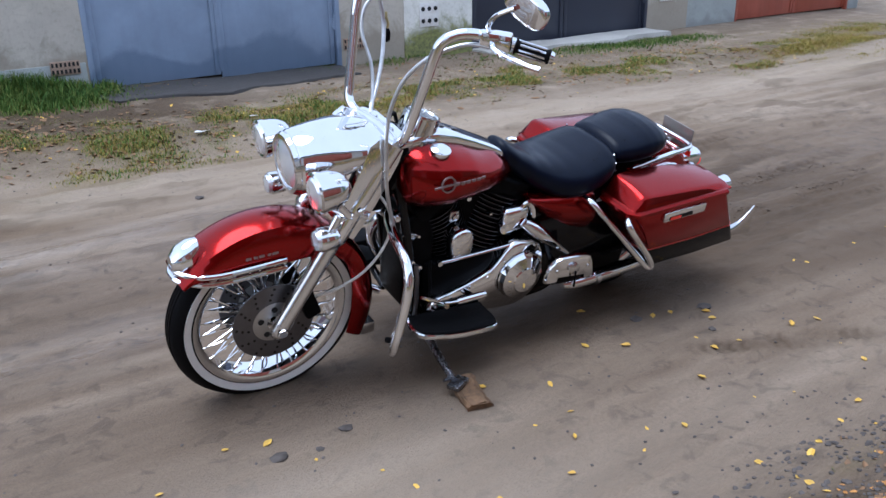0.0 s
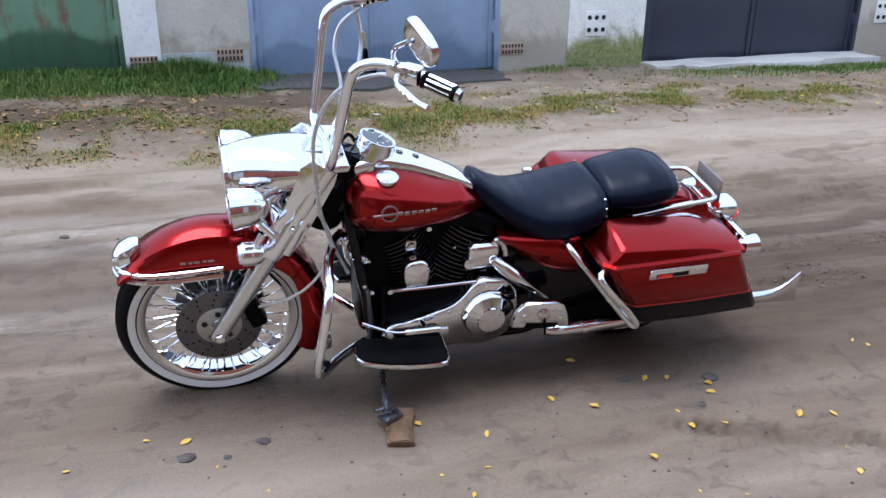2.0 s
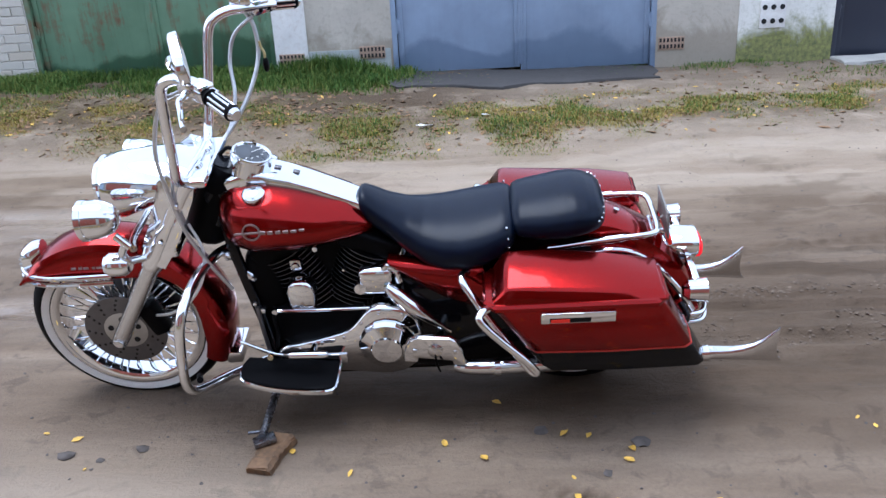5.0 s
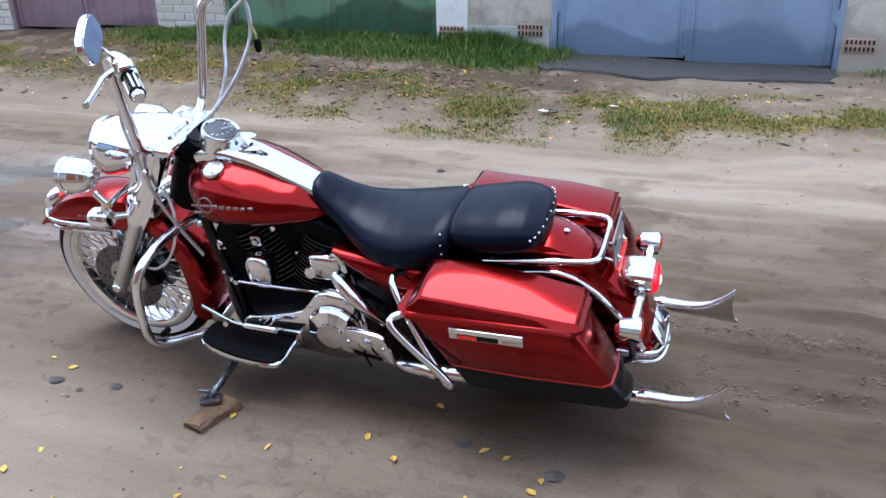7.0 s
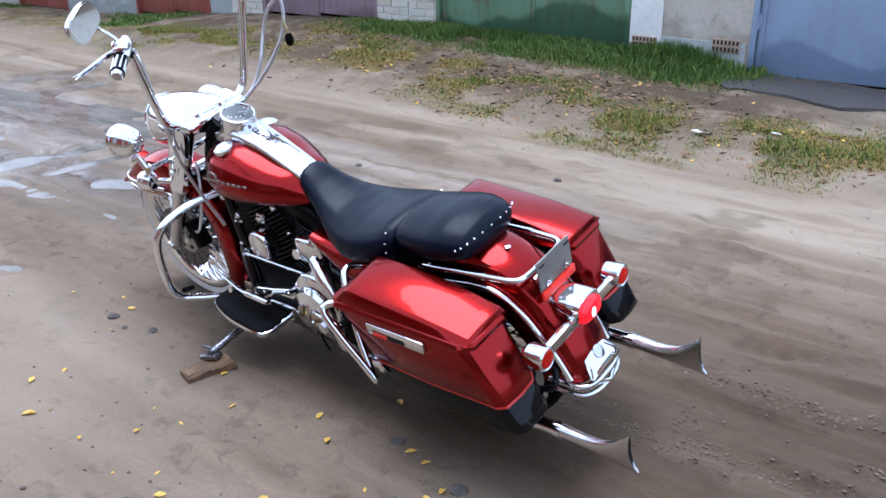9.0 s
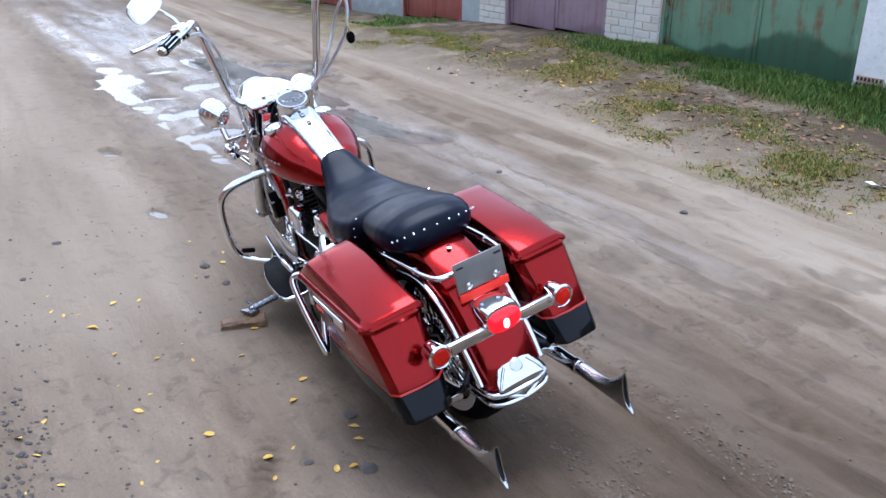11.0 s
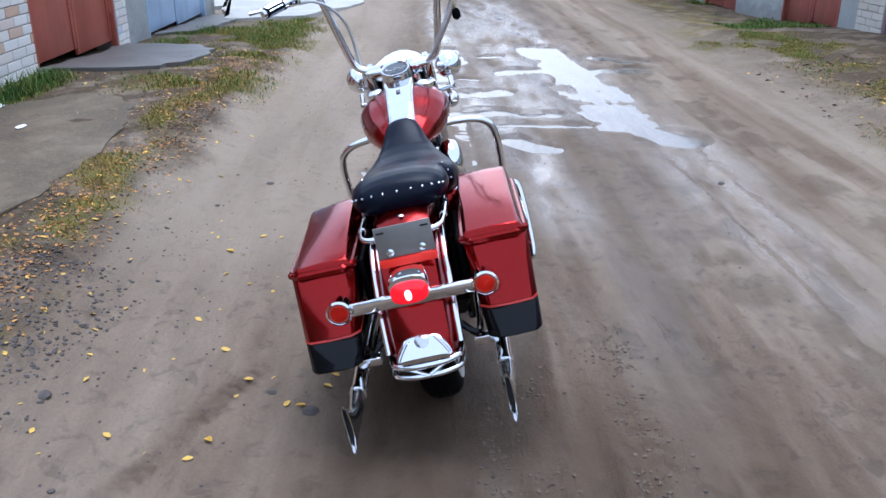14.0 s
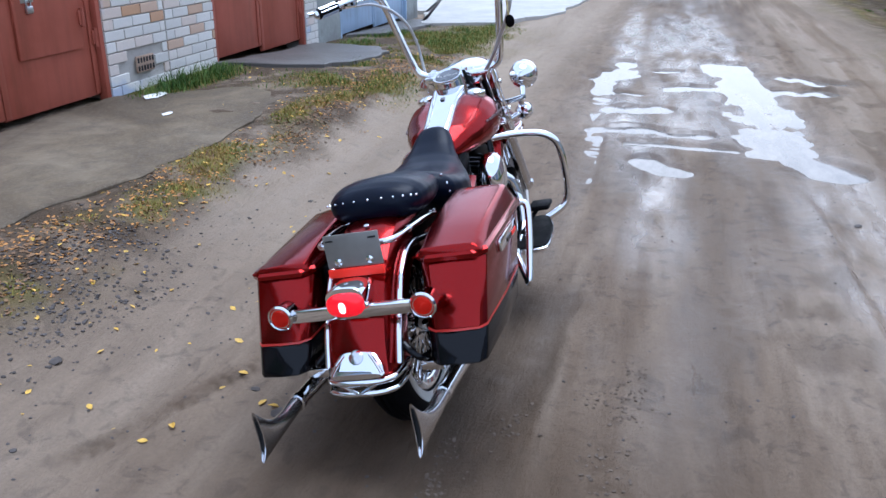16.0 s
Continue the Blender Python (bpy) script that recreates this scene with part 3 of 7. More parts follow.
def ground_z(x, y):
    x, y = np.asarray(x, float), np.asarray(y, float)
    z = np.full(x.shape, -0.022)
    near = np.exp(-((x - 0.8) / 1.6) ** 2 - (y / 0.9) ** 2)
    a = smooth01(y, 1.15, 1.98)
    z = z * (1 - a) + (left_edge(x) * 0.9 + 0.05) * a
    b = smooth01(-y, 2.4, 5.2)
    z = z * (1 - b) + (right_edge(x) + 0.06) * b
    road = (1 - a) * (1 - b)
    ruts = (fbm(x * 0.35, y * 3.2, 3) - 0.5) * 0.05 + (fbm(x * 1.8, y * 6, 9) - 0.5) * 0.018
    z = z + ruts * road * (1 - 0.75 * near) + (fbm(x * 2.2, y * 2.2, 21) - 0.5) * 0.05 * (1 - road)
    z = z + (fbm(x * 9, y * 9, 33, 3) - 0.5) * 0.015
    for y0, sl, wdt, dep, xa, xb in TRACKS:
        d = y - (y0 + sl * x + 0.05 * np.sin(x * 0.8 + y0 * 5))
        k = smooth01(x, xa, xa + 0.6) * (1 - smooth01(x, xb - 0.6, xb)) * (0.6 + 0.8 * fbm(x * 3, y * 3, 15)) * road
        z = z - k * dep * np.exp(-(d / wdt) ** 4) + k * dep * 0.7 * np.exp(-((np.abs(d) - wdt * 1.35) / (wdt * 0.35)) ** 2)
    z = z - 0.012 * tread_print(x, y)
    # crumbly ridges where wheels have churned the mud behind the motorcycle
    churn = np.exp(-((x + 1.5) / 1.2) ** 4 - ((y + 0.45) / 0.7) ** 4)
    z = z + churn * 0.032 * (np.abs(fbm(x * 4, y * 15, 27, 4) - 0.5) * 2 - 0.25)
    # trodden lumps and scuffs on the open side of the lane
    open_side = smooth01(-y, 0.7, 1.1) * (1 - smooth01(-y, 2.8, 3.4)) * smooth01(-x, -2.5, -0.5)
    z = z + open_side * 0.022 * (smooth01(fbm(x * 3.2, y * 5, 35, 4), 0.52, 0.72) - 0.3)
    lip = np.exp(-((y + 0.45 + 0.09 * (fbm(x * 4, y * 4, 67) - 0.5)) / 0.03) ** 2) * smooth01(x, -1.8, -1.0) * (1 - smooth01(x, 0.9, 1.4))
    z = z + lip * 0.012 * (0.3 + 1.4 * fbm(x * 9, y * 9, 69, 3))
    bank = np.exp(-((y + 3.55 + 0.25 * np.sin(x * 0.9)) / 0.35) ** 2) * 0.04
    z = z - 0.018 * np.clip(x, -0.6, 2.2) * np.exp(-((x - 0.8) / 2.2) ** 2 - (y / 1.0) ** 2)
    z = z + bank
    # the lane keeps just above the water, but for the pools, whose beds lie a finger deep at most
    wet = (y > -3.4) & (y < 0.6)
    z = np.where(wet, np.maximum(z, WATER_Z + 0.006 + 0.006 * fbm(x * 4, y * 8, 77)), z)
    pm = pool_mask(x, y)
    bed = WATER_Z + 0.03 * (fbm(x * 4.2, y * 2.0, 44, 5) - 0.36) + 0.022 * (fbm(x * 1.1, y * 9, 46, 4) - 0.45) - 0.026 * (pm - 0.3)
    k = smooth01(pm, 0.05, 0.45)
    z = np.where(wet, z * (1 - k) + np.minimum(bed, z) * k, z)
    far = smooth01(np.hypot(x, y), 25, 60)
    return z * (1 - far) - 0.1 * far


def axis_steps(lo, hi, step, a, b):
    mid = list(np.arange(lo, hi, step))
    up, s = [], step
    v = hi
    while v < b:
        up.append(v)
        s *= 1.22
        v += s
    dn, s, v = [], step, lo
    while v > a:
        s *= 1.22
        v -= s
        dn.append(v)
    return np.array(dn[::-1] + mid + up + [b])


GX = axis_steps(-4.4, 8.6, 0.024, -900, 900)
GY = axis_steps(-5.4, 3.2, 0.022, -900, 900)
gx, gy = np.meshgrid(GX, GY, indexing='ij')
gz = ground_z(gx, gy)
nx, ny = gx.shape
gm = bpy.data.meshes.new("ground")
idx = np.arange(nx * ny).reshape(nx, ny)
quads = np.stack([idx[:-1, :-1], idx[1:, :-1], idx[1:, 1:], idx[:-1, 1:]], -1).reshape(-1, 4)
gm.vertices.add(nx * ny)
gm.vertices.foreach_set("co", np.stack([gx, gy, gz], -1).ravel())
gm.loops.add(quads.size)
gm.loops.foreach_set("vertex_index", quads.ravel())
gm.polygons.add(len(quads))
gm.polygons.foreach_set("loop_start", np.arange(len(quads)) * 4)
gm.update(calc_edges=True)
gm.shade_smooth()


def attribute(name, values):
    at = gm.attributes.new(name, 'FLOAT', 'POINT')
    at.data.foreach_set("value", np.clip(values, 0, 1).astype(np.float32).ravel())


def den_right(x, y):
    edge = -3.45 + 0.3 * np.sin(x * 0.9 + 0.5) - 0.25 * smooth01(x, 2, 6)
    strip = np.exp(-((y - edge + 0.33) / 0.58) ** 2)
    thick = smooth01(fbm(x * 2.4, y * 3.4, 81), 0.38, 0.68) + 0.1
    bare = 1 - np.exp(-((x - 0.1) / 1.3) ** 2) * smooth01(-y, 4.1, 4.7)
    return strip * thick * 0.9 * bare


def den_lush(x, y):
    by_wall = smooth01(-y, 4.45, 5.0)
    spot = np.maximum(np.exp(-((x - 3.4) / 1.9) ** 4), np.exp(-((x - 1.6) / 0.5) ** 2))
    spot = np.maximum(spot, 0.45 * np.exp(-((x + 1.7) / 0.6) ** 2) * smooth01(-y, 5.0, 5.4))
    spot = np.maximum(spot, 0.35 * np.exp(-((x + 4.8) / 1.6) ** 2) * (1 - smooth01(-y, 4.9, 5.2)))
    return by_wall * spot * smooth01(fbm(x * 1.4, y * 1.8, 83), 0.3, 0.55)


def den_left(x, y):
    verge = np.exp(-((y - 1.83 + 0.1 * np.sin(x * 1.7)) / 0.17) ** 2) * smooth01(fbm(x * 1.9, y * 2.6, 87), 0.4, 0.6) * 0.9
    far_v = smooth01(x, 3.4, 4.6) * np.exp(-((y - 2.0 - 0.25 * smooth01(x, 6.5, 7.5)) / (0.45 + 0.3 * smooth01(x, 6.5, 7.5))) ** 2) * smooth01(fbm(x * 1.6, y * 2.2, 89), 0.33, 0.55)
    wall = np.exp(-((x - 4.05) / 0.75) ** 4) * smooth01(y, 2.95, 3.2)
    return np.maximum(np.maximum(verge, far_v * (1 - smooth01(x, 9, 11))), wall)


streak = fbm(gx * 0.3, gy * 4.0, 51)
dry_right = smooth01(-gy, 1.3, 2.7) * (1 - 0.4 * smooth01(gx, -0.5, 1.5)) * (0.55 + 0.9 * (streak - 0.4))
dry_left = smooth01(gy, 0.2, 0.7) * (0.04 + 0.3 * (streak - 0.45))
attribute("dry", dry_right + np.maximum(0, dry_left) + 0.42 * smooth01(gx, 0.5, 1.6) * smooth01(gy, 0.15, 0.7))
soil_l = smooth01(gy + 0.4 * (fbm(gx * 2.6, gy * 2.6, 57) - 0.5), 1.5, 1.75) * (1 - smooth01(gx, 9, 12))
soil_r = np.exp(-((gy + 3.6) / 0.45) ** 2) * 0.6 + smooth01(-gy, 3.4, 4.2) * (0.5 + 0.45 * smooth01(gx, -0.5, 1.2))
attribute("soil", np.maximum(soil_l, soil_r))
wide = pool_mask(gx, gy, 1.5)
behind = np.exp(-((gx + 1.3) / 1.1) ** 2 - ((gy + 0.5) / 0.75) ** 2) * (0.35 + 0.65 * smooth01(fbm(gx * 0.7, gy * 5, 63), 0.35, 0.6))
wetroad = np.exp(-((gy + 0.75) / 0.8) ** 2) * (0.25 + 0.75 * smooth01(fbm(gx * 0.5, gy * 2.2, 61), 0.35, 0.6)) * 0.9
attribute("wet", np.maximum(np.maximum(wide * 0.55, wetroad * (1 - 0.6 * smooth01(-gx, -0.3, 0.3))), behind * 0.4))
attribute("moss", np.maximum(np.maximum(den_right(gx, gy) * 0.9, np.minimum(1, den_left(gx, gy) * 1.3)), den_lush(gx, gy)))
streaks = smooth01(fbm(gx * 0.6, gy * 6, 65), 0.3, 0.6)
ragged = 0.09 * (fbm(gx * 4, gy * 4, 67) - 0.5)
# wet mud along the motorcycle, widened to paint the shade below it
mud_shade = smooth01(gy + ragged, -0.47, -0.41) * (1 - smooth01(gy + 2 * ragged, 0.2, 0.46)) * smooth01(gx, -0.9, -0.4) * (1 - smooth01(gx, 0.9, 1.4))
mud_shade = np.maximum(mud_shade, np.exp(-((gx + 1.3) / 1.3) ** 4 - ((gy + 0.3 + 0.1 * gx) / 0.7) ** 4) * (0.7 + 0.3 * streaks))
# brown wet rut streaks, darkened to paint the shading that the ridges lack
ridges = np.exp(-((gx + 1.5) / 1.3) ** 4 - ((gy + 0.6) / 0.55) ** 4) * smooth01(fbm(gx * 1.3, gy * 15, 59, 3), 0.42, 0.6)
scuffs = smooth01(-gy, 0.9, 1.2) * (1 - smooth01(-gy, 2.4, 3.0)) * smooth01(fbm(gx * 2.6, gy * 5, 75, 5), 0.56, 0.68) * 0.45
attribute("mud_and_shade", np.maximum(np.maximum(mud_shade * 0.9, ridges), np.maximum(scuffs, smooth01(fbm(gx * 7, gy * 7, 107), 0.22, 0.45) * tread_print(gx, gy))))
line_r = gy - np.interp(gx, [-1, 1.8, 3.4, 4, 5.4, 8, 14], [-1.78, -1.76, -1.8, -1.55, -1.5, -1.28, -0.9])
line_l = gy - np.interp(gx, [0, 1.7, 3.1, 4.3, 6, 14], [-0.7, -0.72, -0.69, -0.4, -0.25, 0.0])
sheen_r = np.exp(-(line_r / 0.3) ** 2) * smooth01(gx, -0.6, 1.2)
sheen_l = np.exp(-(line_l / 0.18) ** 2) * smooth01(gx, 0.9, 2.0)
between = np.exp(-((gy + 0.85) / 0.5) ** 2) * smooth01(gx, 3.4, 4.6) * 0.8
attribute("sheen", np.maximum(np.maximum(sheen_r, sheen_l), between) * (1 - smooth01(gx, 11, 15)))
lane = (1 - smooth01(gy, -0.5, -0.1)) * (1 - smooth01(-gy, 2.6, 3.6))
rutted = smooth01(fbm(gx * 0.22, gy * 3.4, 71, 5), 0.5, 0.66) * 0.75 + smooth01(fbm(gx * 0.8, gy * 11, 73, 3), 0.52, 0.7) * 0.45
attribute("rut", lane * rutted)
gm.materials.append(SAND)
ground = tagged(new("ground", gm), "damp rutted sand lane with tyre tracks and puddles", "ground", kind="structure")


def puddle(x0, x1, y0, y1, z):
    n = 24
    xs, ys = np.linspace(x0, x1, n), np.linspace(y0, y1, n)
    V = [(x, y, z) for x in xs for y in ys]
    F = [(i * n + j, (i + 1) * n + j, (i + 1) * n + j + 1, i * n + j + 1) for i in range(n - 1) for j in range(n - 1)]
    ob = mesh_ob("puddle", (V, F), WATER, smooth=0)
    return tagged(ob, "shallow rain puddle filling the sandy wheel ruts", "puddle", kind="structure")


puddle(-0.4, 14.0, -3.4, 0.6, WATER_Z)


# ---- garages ----
def gate_leaf(parent, x0, x1, y, z0, z1, out, material, frame=0.06, name="gate_leaf"):
    """A steel leaf with a raised angle-iron rim; out is the way that its face looks."""
    t = 0.02 * out
    leaf = mesh_ob(name, box(x0 + 0.004, x1 - 0.004, min(y, y + t), max(y, y + t), z0, z1, 0.004), material, parent)
    f0, f1 = y + t, y + t + 0.012 * out
    lo, hi = min(f0, f1), max(f0, f1)
    for nm, (a, b, c, d) in (("stile", (x0 + 0.006, x0 + frame, z0 + 0.01, z1 - 0.01)), ("stile", (x1 - frame, x1 - 0.006, z0 + 0.01, z1 - 0.01)),
                             ("rail", (x0 + frame, x1 - frame, z1 - frame, z1 - 0.01))):
        mesh_ob(nm, box(a, b, lo, hi, c, d, 0.004), material, leaf)
    return leaf


def hinge(leaf, x, y, z, out, material):
    mesh_ob("hinge", cat(lathe([(0.0, -0.07), (0.017, -0.07), (0.017, 0.07), (0.0, 0.07)], 12, (x, y + 0.045 * out, z), (0, 0, 1)),
                         box(x - 0.035, x + 0.035, min(y + 0.02 * out, y + 0.045 * out), max(y + 0.02 * out, y + 0.045 * out), z - 0.05, z + 0.05, 0.004)), material, leaf)


# each row of garages stands a little askew to the lane
ROW_R = pose(-0.307, 0, 0.06, 0, 0, 1.77) @ Matrix.Scale(0.967, 4)
ROW_L = pose(0.055, 0.125, 0.055)


def garage(x0, x1, g0, g1, y, out, gate, pier_l, pier_r, label, z_base=-0.4, height=2.05, top=2.3, split=None, name="garage", depth=5.5):
    """One lock-up: piers beside the gate, a lintel, side walls, back wall and roof. It lies from x0 to x1, its gate from g0 to g1."""
    g = thing(name, ROW_R if out > 0 else ROW_L, label, "garage", "row of lock-up garages")
    back = y - depth * out
    th = 0.25

    def wall(nm, a, b, ya, yb, za, zb, m):
        mesh_ob(nm, box(a, b, min(ya, yb), max(ya, yb), za, zb), m, g, smooth=0)
    if g0 - x0 > 0.02:
        wall("pier", x0, g0, y, y - th * out, z_base, height, pier_l)
    if x1 - g1 > 0.02:
        wall("pier", g1, x1, y, y - th * out, z_base, height, pier_r)
    wall("lintel", x0, x1, y - 0.003 * out, y - th * out, height, top, pier_r)
    wall("back_wall", x0, x1, back, back + th * out, z_base, top, MORTAR)
    wall("side_wall", x0, x0 + 0.12, y - th * out, back + th * out, z_base, top, MORTAR)
    wall("side_wall", x1 - 0.12, x1, y - th * out, back + th * out, z_base, top, MORTAR)
    mesh_ob("roof", box(x0, x1, min(y + 0.18 * out, back), max(y + 0.18 * out, back), top, top + 0.12, 0.01), ROOFING, g)
    gy_ = y - 0.07 * out
    fr = 0.05
    mid = split if split is not None else (g0 + g1) / 2
    for a, b in ((g0, g0 + fr), (g1 - fr, g1)):
        mesh_ob("gate_post", box(a, b, min(gy_, gy_ + 0.075 * out), max(gy_, gy_ + 0.075 * out), z_base, height, 0.005), gate, g)
    leaves = []
    for a, b in ((g0 + fr, mid), (mid, g1 - fr)):
        zb = float((left_edge(a) if out < 0 else right_edge(a))) + 0.02
        leaves.append(gate_leaf(g, a, b, gy_, zb, height - 0.01, out, gate))
    for leaf, hx in ((leaves[0], g0 + fr), (leaves[1], g1 - fr)):
        zb = float((left_edge(hx) if out < 0 else right_edge(hx)))
        hinge(leaf, hx, gy_, zb + 0.45, out, gate)
        hinge(leaf, hx, gy_, zb + 1.55, out, gate)
    return g, leaves, gy_


def padlock(leaf, x, y, z, out):
    mesh_ob("padlock", cat(box(x - 0.03, x + 0.03, min(y + 0.035 * out, y + 0.06 * out), max(y + 0.035 * out, y + 0.06 * out), z - 0.05, z, 0.006),
                           tube([(x - 0.02, y + 0.047 * out, z), (x - 0.018, y + 0.047 * out, z + 0.035), (x + 0.018, y + 0.047 * out, z + 0.035), (x + 0.02, y + 0.047 * out, z)], 0.005, 8)), ALU, leaf, "grey steel padlock")


RY = -5.6
garage(-10.9, -6.7, -10.6, -7.75, RY, 1, REDGATE, GREYPL, GREYPL, "concrete lock-up garage with an oxide-red double gate", name="garage")
g_n, leaf_n, gy_n = garage(-6.7, -2.5, -5.9, -2.98, RY, 1, NAVY, PLASTER, WHITEWASH, "whitewashed lock-up garage with a dark navy water-stained gate")
g_b, leaf_b, gy_b = garage(-2.5, 1.7, -1.27, 1.3, RY, 1, BLUE, PLASTER, PLASTER, "beige plastered lock-up garage with a blue-grey double gate", split=0.05)
g_g, leaf_g, gy_g = garage(1.7, 5.2, 2.45, 4.82, RY, 1, GREEN, PLASTER, WHITEPIL, "whitewashed lock-up garage with a rusty green double gate", split=3.62)
g_p, leaf_p, gy_p = garage(5.2, 8.28, 5.68, 7.66, RY, 1, PURPLE, WHITEPIL, MORTAR, "cream brick lock-up garage with a faded purple gate")
g_r, leaf_r, gy_r = garage(8.28, 11.6, 8.74, 10.48, RY, 1, RUSTGATE, GREYPL, GREYPL, "grey rendered lock-up garage with a faded red double gate")
garage(11.6, 14.6, 12.35, 13.9, RY, 1, RUSTGATE, GREYPL, MORTAR, "grey lock-up garage with a rusty red gate")
garage(14.6, 18.4, 15.3, 17.6, RY, 1, PURPLE, MORTAR, GREYPL, "grey lock-up garage with a dull purple gate")
garage(18.4, 22.4, 19.3, 21.6, RY, 1, GREEN, GREYPL, GREYPL, "grey lock-up garage with a green gate")
# whitewash panel of the navy garage's neighbour and the white corner pillar, each a little proud of the plaster
mesh_ob("painted_panel", box(-2.98, -2.06, RY - 0.02, RY + 0.012, -0.3, 2.2), WHITEWASH, g_b, "mossy whitewashed wall panel", smooth=0)
mesh_ob("corner_pillar", box(2.13, 2.45, RY - 0.02, RY + 0.02, -0.3, 2.2), WHITEPIL, g_g, "peeling whitewashed brick pillar", smooth=0)
mesh_ob("plinth_skim", bevelled(box(1.32, 2.13, RY, RY + 0.018, -0.3, 0.33), 0.006), GREYPL, g_g, "cracked grey cement plinth")
padlock(leaf_b[0], 0.0, gy_b, 1.0, 1)
padlock(leaf_g[0], 3.66, gy_g, 0.98, 1)
mesh_ob("seam_strip", box(0.03, 0.07, gy_b + 0.033, gy_b + 0.041, 0.1, 2.0, 0.003), BLUE, leaf_b[0])
mesh_ob("seam_strip", box(3.6, 3.64, gy_g + 0.033, gy_g + 0.041, 0.2, 2.0, 0.003), GREEN, leaf_g[0])


def vent_block(parent, x, z, w, h, cols, rows, y, out, body, label, round_holes=True):
    """An air brick: a thin frame with solid dark plugs that paint the shade of its holes."""
    v = mesh_ob("vent", box(x - w / 2, x + w / 2, min(y, y + 0.016 * out), max(y, y + 0.016 * out), z - h / 2, z + h / 2, 0.003), body, parent, label)
    for i in range(cols):
        for j in range(rows):
            cx = x - w / 2 + (i + 0.5) * w / cols
            cz = z - h / 2 + (j + 0.5) * h / rows
            if round_holes:
                geo = lathe([(0.0, -0.004), (w / cols * 0.3, -0.004), (w / cols * 0.3, 0.0195), (0.0, 0.0195)], 14, (cx, y, cz), (0, out, 0))
            else:
                geo = box(cx - w / cols * 0.26, cx + w / cols * 0.26, min(y, y + 0.0195 * out), max(y, y + 0.0195 * out), cz - h / rows * 0.3, cz + h / rows * 0.3)
            mesh_ob("vent_hole", geo, HOLE_SHADE, v)
    return v


vent_block(g_b, -2.38, 0.47, 0.25, 0.26, 3, 2, RY + 0.012, 1, WHITEPIL, "whitewashed concrete air vent with two rows of holes")
vent_block(g_n, -6.25, 0.49, 0.25, 0.26, 3, 2, RY, 1, WHITEPIL, "whitewashed concrete air vent with two rows of holes")
vent_block(g_b, -1.42, 0.24, 0.25, 0.12, 7, 2, RY, 1, BRICKR, "red perforated air brick", False)
vent_block(g_g, 1.5, 0.3, 0.25, 0.12, 7, 2, RY + 0.018, 1, BRICKR, "red perforated air brick", False)
vent_block(g_g, 2.29, 0.27, 0.25, 0.1, 7, 2, RY + 0.02, 1, BRICKR, "red perforated air brick", False)

LY = 3.35
g_l0, _, _ = garage(-9.5, -5.9, -9.0, -6.6, LY, -1, PALEBLUE, GREYPL, GREYPL, "grey lock-up garage with a pale blue gate")
garage(-5.9, -2.4, -5.4, -2.9, LY, -1, GREEN, MORTAR, MORTAR, "brick lock-up garage with a green gate")
garage(-2.4, 0.75, -2.0, 0.4, LY, -1, REDGATE, MORTAR, MORTAR, "brick lock-up garage with an oxide-red gate")
g_l1, leaf_l1, gy_l = garage(0.75, 4.05, 1.05, 3.22, LY, -1, REDGATE, MORTAR, MORTAR, "white brick lock-up garage with a red steel double gate", split=2.14)
g_l2, leaf_l2, gy_l2 = garage(4.05, 7.3, 4.86, 6.94, LY, -1, REDGATE, MORTAR, MORTAR, "white brick lock-up garage with a dull red gate")
g_l3, leaf_l3, gy_l3 = garage(7.3, 11.2, 8.05, 10.9, LY, -1, PALEBLUE, GREYPL, GREYPL, "pale rendered lock-up garage with a pale blue gate")
garage(11.2, 11.5, 11.3, 11.4, LY, -1, GREYPL, GREYPL, GREYPL, "grey rendered end wall of the garages", name="garage", depth=4)
wicket = mesh_ob("wicket_door", box(2.36, 3.02, gy_l - 0.044, gy_l - 0.02, 0.58, 1.95, 0.006), REDGATE, leaf_l1[1], "small oxide-red wicket door")
padlock(leaf_l1[1], 2.5, gy_l - 0.01, 0.93, -1)
mesh_ob("hasp", box(2.44, 2.56, gy_l - 0.05, gy_l - 0.03, 0.95, 1.02, 0.004), ALU, leaf_l1[1])
hinge(leaf_l1[1], 3.03, gy_l - 0.012, 0.8, -1, REDGATE)
vent_block(g_l1, 3.68, 0.37, 0.24, 0.13, 6, 2, LY - 0.016, -1, BRICKR, "red perforated air brick", False)


